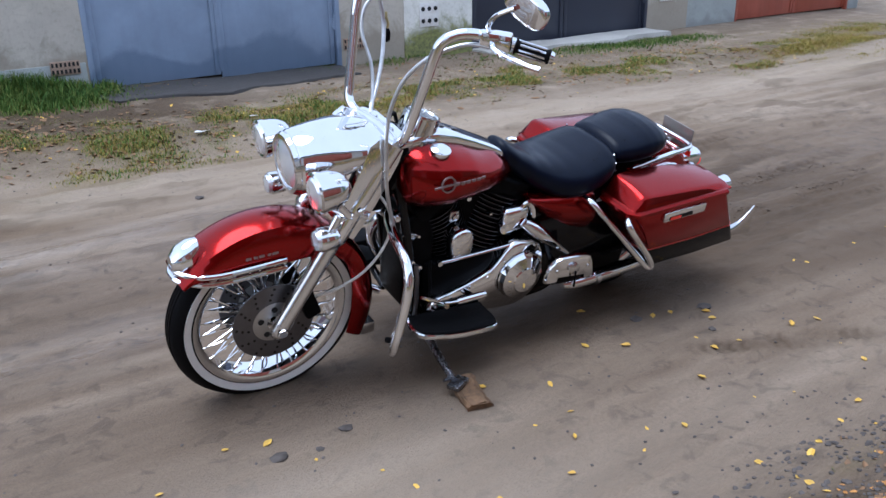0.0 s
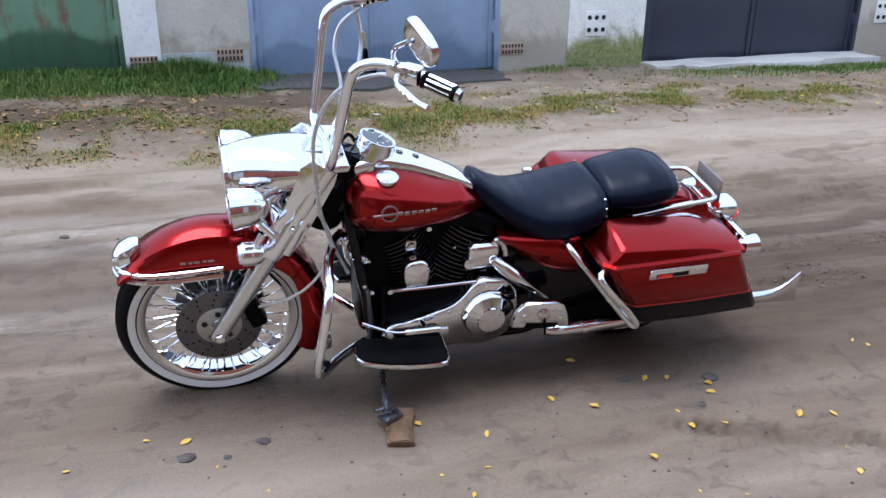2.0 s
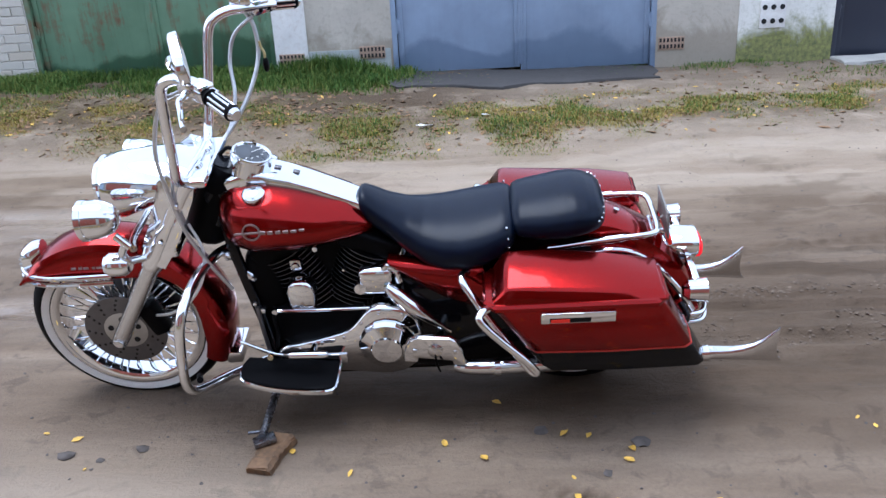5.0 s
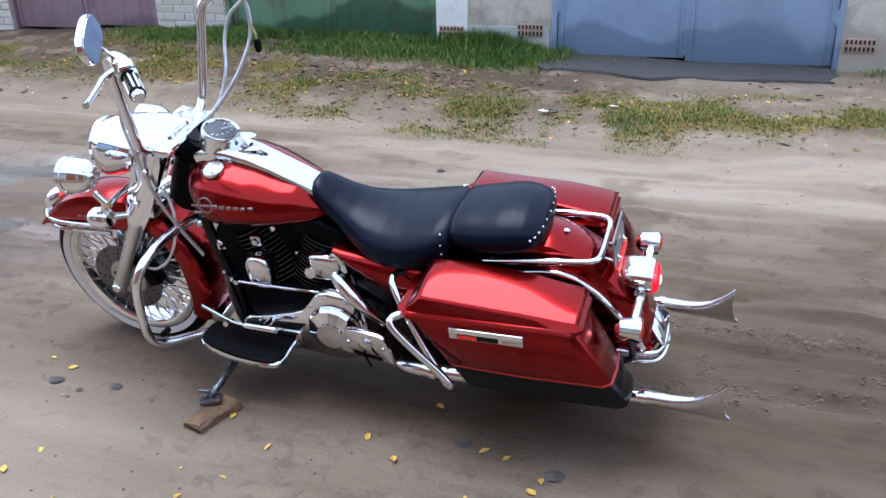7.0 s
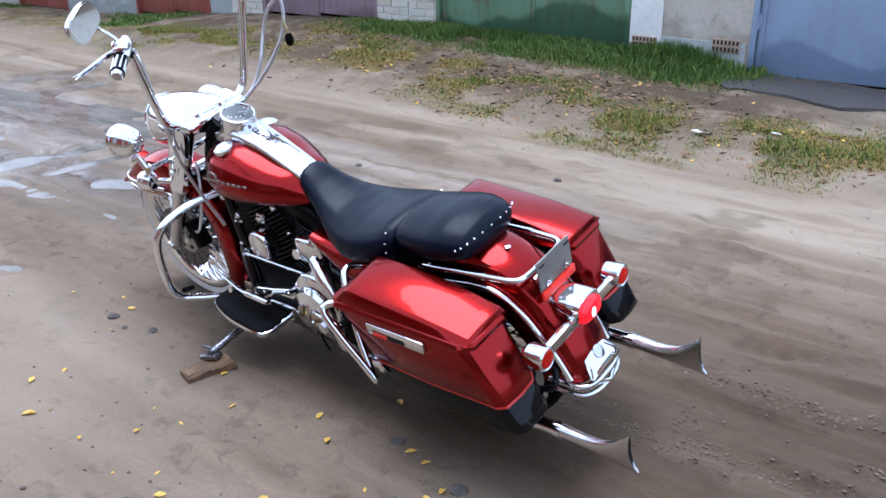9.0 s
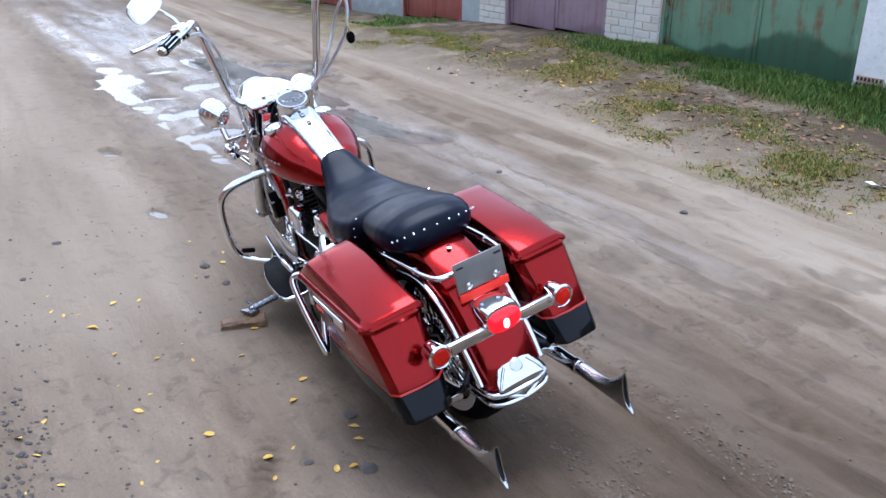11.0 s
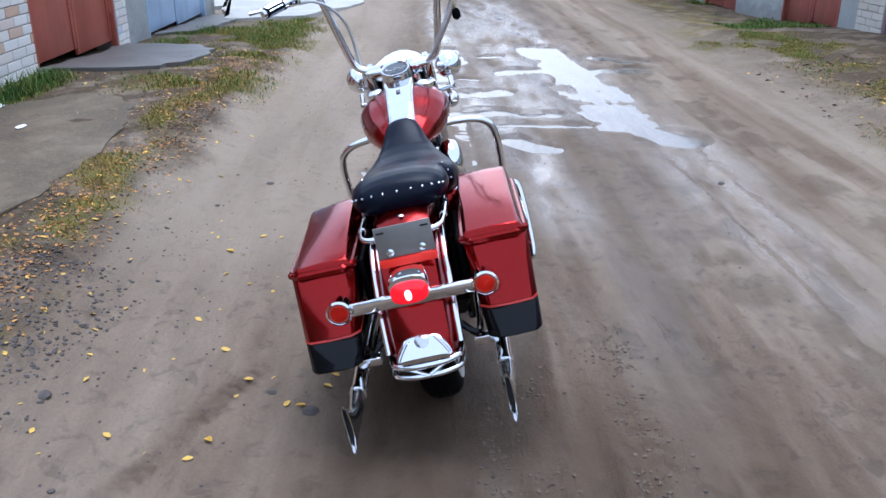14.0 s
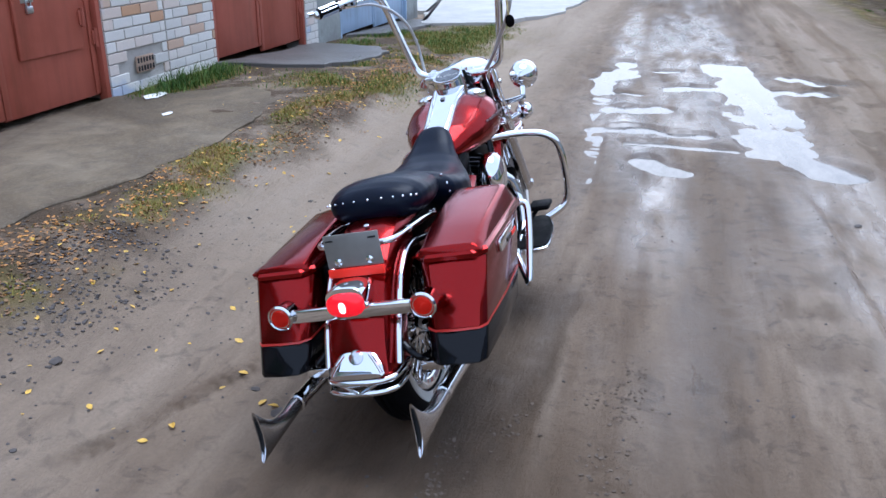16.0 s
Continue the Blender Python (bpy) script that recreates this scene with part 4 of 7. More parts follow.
# ---- aprons and slabs ----
def slab(name, outline, z, thick, material, label):
    """A thin cast slab with a worn, irregular edge."""
    P = [Vector((*p, 0)) for p in outline]
    ring = []
    for i, a in enumerate(P):
        b = P[(i + 1) % len(P)]
        n = max(2, int((b - a).length / 0.12))
        for k in range(n):
            q = a.lerp(b, k / n)
            w = 0.13 if k else 0.0
            ring.append((q.x + (float(fbm(np.array(q.x * 3.1), np.array(q.y * 3.1), 71)) - 0.5) * w * 2, q.y + (float(fbm(np.array(q.x * 3.1), np.array(q.y * 3.1), 72)) - 0.5) * w * 2))

    def zz(p):
        return z(p[0]) if callable(z) else z
    n = len(ring)
    cx, cy = sum(p[0] for p in ring) / n, sum(p[1] for p in ring) / n
    V = [(*p, zz(p) - thick) for p in ring] + [(*p, zz(p) - 0.008) for p in ring] + [(cx + (p[0] - cx) * 0.985, cy + (p[1] - cy) * 0.985, zz(p)) for p in ring] + [(cx, cy, zz((cx, cy)))]
    F = []
    for i in range(n):
        k = (i + 1) % n
        F += [(i, k, n + k, n + i), (n + i, n + k, 2 * n + k, 2 * n + i), (2 * n + i, 2 * n + k, 3 * n)]
    ob = mesh_ob(name, (V, F), material)
    if abs(cy) > 2:
        ob.matrix_world = ROW_R if cy < 0 else ROW_L
    return tagged(ob, label, "pavement", kind="structure")


slab("pavement", [(-2.3, 3.34), (-2.3, 2.0), (0.2, 2.05), (0.7, 2.02), (1.0, 1.94), (1.5, 1.87), (2.0, 1.87), (2.85, 1.94), (3.4, 2.02), (3.75, 2.25), (3.9, 2.55), (3.6, 2.9), (3.25, 3.34)], lambda x: float(left_edge(np.array(x))) * 0.86 + 0.02, 0.15, CONCRETE, "stained damp concrete apron before the red gate")
slab("pavement", [(4.8, 3.34), (4.95, 2.9), (5.1, 2.35), (5.5, 2.2), (6.6, 2.2), (7.1, 2.5), (7.2, 3.34)], lambda x: float(left_edge(np.array(x))) * 0.9 + 0.03, 0.15, CONCRETEWET, "wet grey concrete apron before the gate")
slab("pavement", [(8.2, 3.34), (8.6, 3.0), (11.0, 2.6), (11.0, 3.34)], lambda x: float(left_edge(np.array(x))) + 0.03, 0.15, CONCRETEWET, "wet grey concrete apron before the gate")
slab("pavement", [(10.28, 2.88), (10.64, 1.81), (12.31, 1.08), (16.5, 0.81), (21, 1.3), (21, 7.2), (12.3, 7.2), (12.0, 3.3)], -0.03, 0.15, CONCRETEPALE, "pale wet concrete roadway joining the lane")
slab("pavement", [(-5.9, RY), (-5.9, -5.15), (-4.4, -5.1), (-2.98, -5.25), (-2.98, RY)], 0.035, 0.2, CONCRETEPALE, "pale concrete sill before the navy gate")
slab("pavement", [(-1.25, RY), (-1.2, -5.05), (0.2, -4.82), (1.25, -4.9), (1.32, RY)], lambda x: float(right_edge(np.array(x))) + 0.012, 0.2, ASPHALT, "dark asphalt pad before the blue gate")

# far end of the lane: a plain wall row closes it
far = thing("garage", pose(0, 0, 0), "long grey row of lock-up garages closing the lane", "garage", "row of lock-up garages")
mesh_ob("wall", box(30, 30.3, -30, 30, -0.5, 2.7), GREYPL, far, smooth=0)
mesh_ob("roof", box(29.8, 36, -30, 30, 2.7, 2.85, 0.01), ROOFING, far)
for k in range(12):
    mesh_ob("gate", box(29.95, 29.99, -28 + k * 4.6, -25.4 + k * 4.6, -0.1, 2.2, 0.01), (GREEN, RUSTGATE, BLUE)[k % 3], far)


# ---- plants and litter ----
def blades(name, count, region, density, hmin, hmax, wid, material, label, seed, lean=0.5):
    """Grass as thin tapered blades, standing where density(x, y) lets it."""
    rng = np.random.default_rng(seed)
    x0, x1, y0, y1 = region
    xs, ys = rng.uniform(x0, x1, count * 6), rng.uniform(y0, y1, count * 6)
    keep = rng.uniform(0, 1, count * 6) < density(xs, ys)
    xs, ys = xs[keep][:count], ys[keep][:count]
    n = len(xs)
    h = rng.uniform(hmin, hmax, n) * (0.5 + density(xs, ys))
    a = rng.uniform(0, 2 * np.pi, n)
    zs = ground_z(xs, ys) - 0.005
    w = wid * rng.uniform(0.6, 1.3, n)
    lx, ly = np.cos(a + 1.3) * h * lean * rng.uniform(0.1, 1.2, n), np.sin(a + 1.3) * h * lean * rng.uniform(0.1, 1.2, n)
    dx, dy = np.cos(a) * w, np.sin(a) * w
    b1, b2 = np.stack([xs - dx, ys - dy, zs], 1), np.stack([xs + dx, ys + dy, zs], 1)
    m1, m2 = np.stack([xs - dx * .7 + lx * .4, ys - dy * .7 + ly * .4, zs + h * .6], 1), np.stack([xs + dx * .7 + lx * .4, ys + dy * .7 + ly * .4, zs + h * .6], 1)
    tip = np.stack([xs + lx, ys + ly, zs + h * 0.95], 1)
    V = np.stack([b1, b2, m2, m1, tip], 1).reshape(-1, 3)
    o = np.arange(n) * 5
    F = [(int(i), int(i) + 1, int(i) + 2, int(i) + 3) for i in o] + [(int(i) + 3, int(i) + 2, int(i) + 4) for i in o]
    me = bpy.data.meshes.new(name)
    me.from_pydata(V.tolist(), [], F)
    me.materials.append(material)
    return tagged(new(name, me), label, "grass", kind="stuff")


blades("grass", 62000, (-9, 8, -4.9, -2.9), den_right, 0.008, 0.03, 0.0034, GRASSY, "short yellowing grass along the lane edge", 5, 0.9)
blades("grass", 20000, (-9, 8, -4.7, -2.9), lambda x, y: den_right(x, y) * smooth01(fbm(x * 0.9, y * 0.9, 91), 0.45, 0.6), 0.01, 0.04, 0.0034, GRASSG, "green grass tufts along the lane edge", 6, 0.8)
blades("grass", 46000, (-6.5, 6.0, -5.58, -4.1), den_lush, 0.02, 0.085, 0.0042, GRASSG, "lush green grass at the foot of the garages", 7, 0.7)
blades("grass", 5000, (0.9, 3.1, -5.45, -4.75), lambda x, y: np.exp(-((x - 1.75) / 0.55) ** 2) * smooth01(-y, 4.85, 5.25), 0.06, 0.17, 0.006, GRASSG, "tall dark-green weeds at the wall between the gates", 17, 0.6)
blades("grass", 34000, (-1.5, 11, 1.4, 3.3), den_left, 0.008, 0.03, 0.0032, GRASSY, "thin yellowing grass beside the apron", 8, 0.9)
blades("grass", 8000, (3.1, 11, 1.4, 3.33), lambda x, y: den_left(x, y) * smooth01(x + y, 5.2, 6.4) * (0.5 + smooth01(y, 2.7, 3.0)), 0.015, 0.085, 0.004, GRASSG, "green grass at the foot of the brick wall", 9, 0.8)
blades("grass", 5000, (8.5, 20, -5.5, -3.9), lambda x, y: smooth01(fbm(x * 0.8, y * 1.2, 93), 0.5, 0.65), 0.015, 0.045, 0.008, GRASSG, "patchy grass before the far garages", 10, 0.8)


def leaf_geo(size, curl, seed):
    r = random.Random(seed)
    pts = [(-1.0, 0.0), (-0.55, 0.48), (0.05, 0.56), (0.55, 0.32), (1.0, 0.0), (0.5, -0.34), (0.0, -0.55), (-0.6, -0.45)]
    V = [(x * size * r.uniform(0.85, 1.1), y * size * r.uniform(0.8, 1.1), curl * size * (abs(y) * 1.2 + 0.3 * x * x)) for x, y in pts] + [(0, 0, 0.0)]
    n = len(pts)
    top = [(i, (i + 1) % n, n) for i in range(n)]
    V2 = [(x, y, z - 0.0012) for x, y, z in V]
    return V + V2, top + [(b + n + 1, a + n + 1, c + n + 1) for a, b, c in top] + [(i, i + n + 1, (i + 1) % n + n + 1, (i + 1) % n) for i in range(n)]


LEAF_MESH = []
for k in range(5):
    tmp = mesh_ob("leaf_shape", leaf_geo(0.024, 0.25 + 0.1 * k, k), LEAFY)
    LEAF_MESH.append(tmp.data)
    bpy.data.objects.remove(tmp)
LEAF_SPOTS = [(1.89, .29), (.98, .43), (.47, .41), (.34, .5), (.07, .38), (-.01, .4), (-.12, .53), (-.14, .48), (.29, .18), (.06, .7), (-.45, .79), (.91, .86),
              (1.31, 1.03), (1.04, 1.0), (1.76, .33), (2.13, .4), (.28, .83), (-.31, 1.09), (-.34, .75), (.01, 1.27), (1.54, .91), (1.32, 1.04), (.56, 1.01)]
rl = random.Random(4)
for sx, sy in LEAF_SPOTS:
    lf = new("fallen_leaf", LEAF_MESH[rl.randrange(5)])
    lf.matrix_world = pose(sx, sy, float(ground_z(sx, sy)) + 0.004, rl.uniform(-12, 12), rl.uniform(-12, 12), rl.uniform(0, 360)) @ Matrix.Scale(rl.uniform(0.55, 0.95), 4)
    tagged(lf, "small yellow birch leaf fallen on the sand", "leaf", "fallen leaves")


def scatter(name, count, region, density, shapes, material, label, category, seed, smin, smax, flat=1.0):
    """Many small loose pieces in one object."""
    rng = np.random.default_rng(seed)
    x0, x1, y0, y1 = region
    xs, ys = rng.uniform(x0, x1, count * 8), rng.uniform(y0, y1, count * 8)
    keep = rng.uniform(0, 1, count * 8) < density(xs, ys)
    xs, ys = xs[keep][:count], ys[keep][:count]
    zs = ground_z(xs, ys)
    V, F = [], []
    for x, y, z in zip(xs, ys, zs):
        sv, sf = shapes[rng.integers(len(shapes))]
        m = np.array(pose(x, y, z + 0.001, rng.uniform(-20, 20), rng.uniform(-20, 20), rng.uniform(0, 360)))
        s = rng.uniform(smin, smax)
        pv = (np.array(sv) * s) @ m[:3, :3].T + m[:3, 3]
        o = len(V)
        V += pv.tolist()
        F += [tuple(i + o for i in f) for f in sf]
    me = bpy.data.meshes.new(name)
    me.from_pydata(V, [], F)
    me.materials.append(material)
    return tagged(new(name, me), label, category, kind="stuff")


def pebble_geo(seed):
    bm = bmesh.new()
    bmesh.ops.create_icosphere(bm, subdivisions=1, radius=1.0)
    r = random.Random(seed)
    for v in bm.verts:
        v.co *= r.uniform(0.7, 1.2)
        v.co.z *= 0.55
    bm.verts.index_update()
    geo = [v.co[:] for v in bm.verts], [tuple(v.index for v in f.verts) for f in bm.faces]
    bm.free()
    return geo


PEBBLES = [pebble_geo(i) for i in range(6)]
LEAVES = [leaf_geo(1.0, 0.3, i) for i in range(4)]


def den_gravel(x, y):
    return np.exp(-((x - 0.2) / 1.0) ** 2 - ((y - 1.68) / 0.3) ** 2) * (0.1 + smooth01(fbm(x * 3, y * 3, 95), 0.42, 0.62)) + 0.012 * smooth01(y, 0.7, 1.3)


scatter("gravel", 620, (-1.8, 2.6, 0.8, 2.35), den_gravel, PEBBLES, STONE, "dark gravel trodden into the sand", "gravel", 11, 0.004, 0.013)
scatter("gravel", 260, (-2.6, 1.8, 0.25, 1.7), lambda x, y: 0.12 + 0.5 * smooth01(fbm(x * 1.5, y * 1.5, 99), 0.45, 0.65), PEBBLES, STONE, "small dark stones trodden into the sand", "gravel", 24, 0.002, 0.007)
scatter("sand_clods", 1700, (-2.6, 0.5, -1.0, 0.1), lambda x, y: (np.exp(-((y + 0.36 + 0.03 * np.sin(x * 4)) / 0.05) ** 2) + np.exp(-((y + 0.12 - 0.1 * x) / 0.05) ** 2) * (x < -0.15) + 0.7 * np.exp(-((y + 0.66) / 0.08) ** 2)) * smooth01(fbm(x * 5, y * 5, 103), 0.35, 0.6) * 0.9, PEBBLES, CLOD, "crumbs of damp sand thrown up along the tyre tracks", "sand clods", 31, 0.002, 0.009)
scatter("leaf_litter", 55, (-2.6, 1.8, 0.3, 1.7), lambda x, y: 0.2 + 0 * x, LEAVES, LEAFY, "small yellow leaves scattered over the sand", "leaf litter", 25, 0.009, 0.018)
scatter("gravel", 480, (-0.7, 0.9, 1.3, 1.9), lambda x, y: smooth01(y + 0.1 * np.sin(x * 4), 1.32, 1.5) * (1 - smooth01(y, 1.7, 1.9)) * (0.25 + smooth01(fbm(x * 4, y * 4, 101), 0.4, 0.6)), PEBBLES, STONE, "patch of dark gravel beside the verge", "gravel", 26, 0.004, 0.012)
scatter("gravel", 500, (-3, 6, -3, 1.2), lambda x, y: 0.2 + 0 * x, PEBBLES, STONE, "small stones strewn over the sand", "gravel", 12, 0.003, 0.008)
scatter("leaf_litter", 3600, (-1.5, 7, 1.4, 2.9), lambda x, y: np.exp(-((y - 1.82) / 0.17) ** 2) * (0.1 + 1.2 * smooth01(fbm(x * 2.6, y * 2.6, 97), 0.4, 0.58)), LEAVES, LEAFB, "brown dead leaves along the verge", "leaf litter", 13, 0.007, 0.018)
scatter("leaf_litter", 2000, (-1.5, 7, 1.4, 2.9), lambda x, y: np.exp(-((y - 1.82) / 0.17) ** 2) * (0.08 + 1.2 * smooth01(fbm(x * 2.6, y * 2.6, 98), 0.4, 0.58)), LEAVES, LEAFO, "orange dead leaves along the verge", "leaf litter", 23, 0.007, 0.016)
scatter("leaf_litter", 380, (-1.5, 7, 1.3, 3.1), lambda x, y: 0.15 + np.exp(-((y - 1.85) / 0.3) ** 2) * 0.6, LEAVES, LEAFY, "yellow leaves scattered along the verge", "leaf litter", 14, 0.012, 0.024)
scatter("leaf_litter", 3200, (-6, 6, -5.4, -3.1), lambda x, y: 0.1 + den_right(x, y) + 0.8 * np.exp(-((x - 2.2) / 0.9) ** 2 - ((y + 4.0) / 0.4) ** 2), LEAVES, LEAFB, "brown dead leaves in the grass by the garages", "leaf litter", 15, 0.012, 0.035)
scatter("leaf_litter", 260, (-6, 6, -5.4, -3.1), lambda x, y: 0.1 + den_right(x, y), LEAVES, LEAFY, "yellow leaves in the grass by the garages", "leaf litter", 16, 0.012, 0.026)

rs = random.Random(8)
for sx, sy, s in ((1.755, .424, .034), (1.51, .39, .026), (.15, .36, .03), (-.176, .437, .036), (-.045, .597, .018), (1.63, .45, .016), (-.122, 1.362, .03), (2.44, 1.03, .03), (1.94, 1.24, .018), (2.39, -1.8, .03), (1.15, -2.3, .03)):
    st = mesh_ob("stone", ([(x * s, y * s, z * s * 0.6) for x, y, z in pebble_geo(rs.randrange(99))[0]], PEBBLES[0][1]), STONE, smooth=60)
    st.matrix_world = pose(sx, sy, float(ground_z(sx, sy)) + s * 0.08, 0, 0, rs.uniform(0, 360))
    tagged(st, "flat dark stone pressed into the sand", "stone", "stones on the lane")
for sx, sy, s in ((.73, -3.5, .06), (.27, -3.68, .03), (3.35, 3.15, .17), (2.8, 2.69, .07)):
    z0 = float(ground_z(sx, sy)) + 0.02 if sy < 0 else float(left_edge(np.array(sx))) * 0.86 + 0.08
    pg = ([(x * s * rs.uniform(.8, 1.3), y * s * rs.uniform(.5, 1.0), z0 + rs.uniform(0, .012)) for x, y in ((-1, -.3), (-.4, .5), (.3, .35), (1, .1), (.6, -.5), (-.2, -.4))], [(0, 1, 2, 3, 4, 5)])
    pp = mesh_ob("paper_scrap", ([(x, y, z) for x, y, z in pg[0]] + [(x, y, z - .003) for x, y, z in pg[0]], [(0, 1, 2, 3, 4, 5), (11, 10, 9, 8, 7, 6)] + [(i, i + 6, (i + 1) % 6 + 6, (i + 1) % 6) for i in range(6)]), PAPER, smooth=0)
    pp.matrix_world = pose(sx, sy, 0)
    tagged(pp, "torn scrap of white paper on the ground", "litter")

# ---- the motorcycle: x ahead, y to its left, z up; it leans on its stand ----
bike = thing("motorcycle", pose(-0.001, -0.035, -0.023, -12.64, 0.98, -0.32), "candy-red touring motorcycle with chrome trim leaning on its kickstand", "motorcycle")


def bp(name, geo, material, parent=bike, label="", smooth=35):
    return mesh_ob(name, geo, material, parent, label, smooth)


def both(name, geo, material, parent=bike, label="", smooth=35):
    """The same part on the left and on the right."""
    return bp(name, geo, material, parent, label, smooth), bp(name, mirror_y(geo), material, parent, label, smooth)


# wheels
FA, RA = Vector((1.61, 0, 0.343)), Vector((0.0, 0, 0.315))


def wheel(c, R, hw, rim_r, label, n_spokes=56):
    """A wire wheel with a whitewall tyre; the rim is the part that carries the rest."""
    rim_p = [(rim_r - 0.026, -0.018), (rim_r - 0.024, -0.036), (rim_r - 0.012, -0.046), (rim_r + 0.004, -0.050), (rim_r + 0.004, -0.044), (rim_r - 0.012, -0.03),
             (rim_r - 0.012, 0.03), (rim_r + 0.004, 0.044), (rim_r + 0.004, 0.050), (rim_r - 0.012, 0.046), (rim_r - 0.024, 0.036), (rim_r - 0.026, 0.018)]
    rim = bp("wheel", lathe(rim_p, 64, c, (0, 1, 0), True), CHROME, bike, label)
    sw = hw
    tyre_p = [(rim_r, -0.045), (rim_r + (R - rim_r) * 0.25, -sw * 0.92), (rim_r + (R - rim_r) * 0.55, -sw), (R - 0.022, -sw * 0.9), (R - 0.008, -sw * 0.68), (R, -sw * 0.35), (R, sw * 0.35),
              (R - 0.008, sw * 0.68), (R - 0.022, sw * 0.9), (rim_r + (R - rim_r) * 0.55, sw), (rim_r + (R - rim_r) * 0.25, sw * 0.92), (rim_r, 0.045)]
    bp("tyre", lathe(tyre_p, 72, c, (0, 1, 0), True), RUBBER, rim, "black rubber tyre with a worn tread")
    for k in range(-1, 2):
        bp("tread_groove", lathe([(R - 0.001, k * sw * 0.32 - 0.004), (R + 0.0015, k * sw * 0.32 - 0.003), (R + 0.0015, k * sw * 0.32 + 0.003), (R - 0.001, k * sw * 0.32 + 0.004)], 72, c, (0, 1, 0), True), BLACKM, rim)
    for s in (-1, 1):
        w0, w1 = rim_r + (R - rim_r) * 0.12, rim_r + (R - rim_r) * 0.46
        bp("whitewall", lathe([(w0, s * sw * 0.80), (w0, s * (sw * 0.86 + 0.003)), (rim_r + (R - rim_r) * 0.27, s * (sw * 0.93 + 0.004)), (w1, s * (sw + 0.003)), (w1, s * sw * 0.9)], 72, c, (0, 1, 0), True), WHITEWALL, rim, "white sidewall band")
    bp("hub", lathe([(0.0, -0.075), (0.03, -0.075), (0.035, -0.05), (0.055, -0.045), (0.055, -0.035), (0.032, -0.03), (0.032, 0.03), (0.055, 0.035), (0.055, 0.045), (0.035, 0.05), (0.03, 0.075), (0.0, 0.075)], 32, c, (0, 1, 0)), CHROME, rim)
    sp = None
    for i in range(n_spokes):
        side = 1 if i % 2 else -1
        skew = 0.28 if (i // 2) % 2 else -0.28
        a = 2 * math.pi * i / n_spokes
        p0 = Vector((math.cos(a + skew) * 0.052, side * 0.04, math.sin(a + skew) * 0.052))
        p1 = Vector((math.cos(a) * (rim_r - 0.02), side * 0.012, math.sin(a) * (rim_r - 0.02)))
        bp("spoke", tube([c + p0, c + p1], 0.0038, 6, smooth=False), CHROME, rim)
    return rim


front_wheel = wheel(FA, 0.345, 0.052, 0.272, "laced chrome front wheel with a whitewall tyre")
rear_wheel = wheel(RA, 0.315, 0.068, 0.215, "laced chrome rear wheel with a whitewall tyre")

# front brake discs and calipers
for s in (-1, 1):
    yd = 0.068 * s
    disc_p = [(0.075, yd - 0.003), (0.148, yd - 0.003), (0.148, yd + 0.003), (0.075, yd + 0.003)]
    d = bp("brake_disc", lathe(disc_p, 48, FA, (0, 1, 0), True), STEELDARK, bike, "dark steel brake disc")
    bp("disc_carrier", lathe([(0.028, yd - 0.008), (0.062, yd - 0.006), (0.078, yd - 0.004), (0.078, yd + 0.004), (0.062, yd + 0.006), (0.028, yd + 0.008)], 40, FA, (0, 1, 0), True), ALU, d)
    for k in range(12):
        a = k * math.pi / 6
        for rr in (0.095, 0.115, 0.135):
            b = a + rr * 4
            cc = FA + Vector((math.cos(b) * rr, 0, math.sin(b) * rr))
            # solid plug, its dark colour painting the shade of a drilled hole
            bp("disc_hole", lathe([(0.0, yd - 0.0045), (0.005, yd - 0.0045), (0.005, yd + 0.0045), (0.0, yd + 0.0045)], 8, cc, (0, 1, 0)), HOLE_SHADE, d)
    for k in range(5):
        b = k * 2 * math.pi / 5 + 0.3
        cc = FA + Vector((math.cos(b) * 0.052, 0, math.sin(b) * 0.052))
        bp("carrier_slot", lathe([(0.0, yd - 0.009), (0.011, yd - 0.009), (0.011, yd + 0.009), (0.0, yd + 0.009)], 12, cc, (0, 1, 0)), HOLE_SHADE, d)
    cal = moved(box(-0.03, 0.03, -0.03, 0.03, -0.065, 0.065, 0.012), pose(1.49, yd, 0.395, 0, 20, 0))
    bp("brake_caliper", cal, BLACKM, bike, "black brake caliper")

# fork
fdir = Vector((1.22, 0, 0.965)) - Vector((1.61, 0, 0.345))
fdir.normalize()


def on_fork(t, y, off=0.0):
    """A point t metres up the fork from the axle, off metres ahead of its middle line."""
    nrm = Vector((fdir.z, 0, -fdir.x))
    p = Vector((1.61, y, 0.345)) + fdir * t + nrm * off
    return p


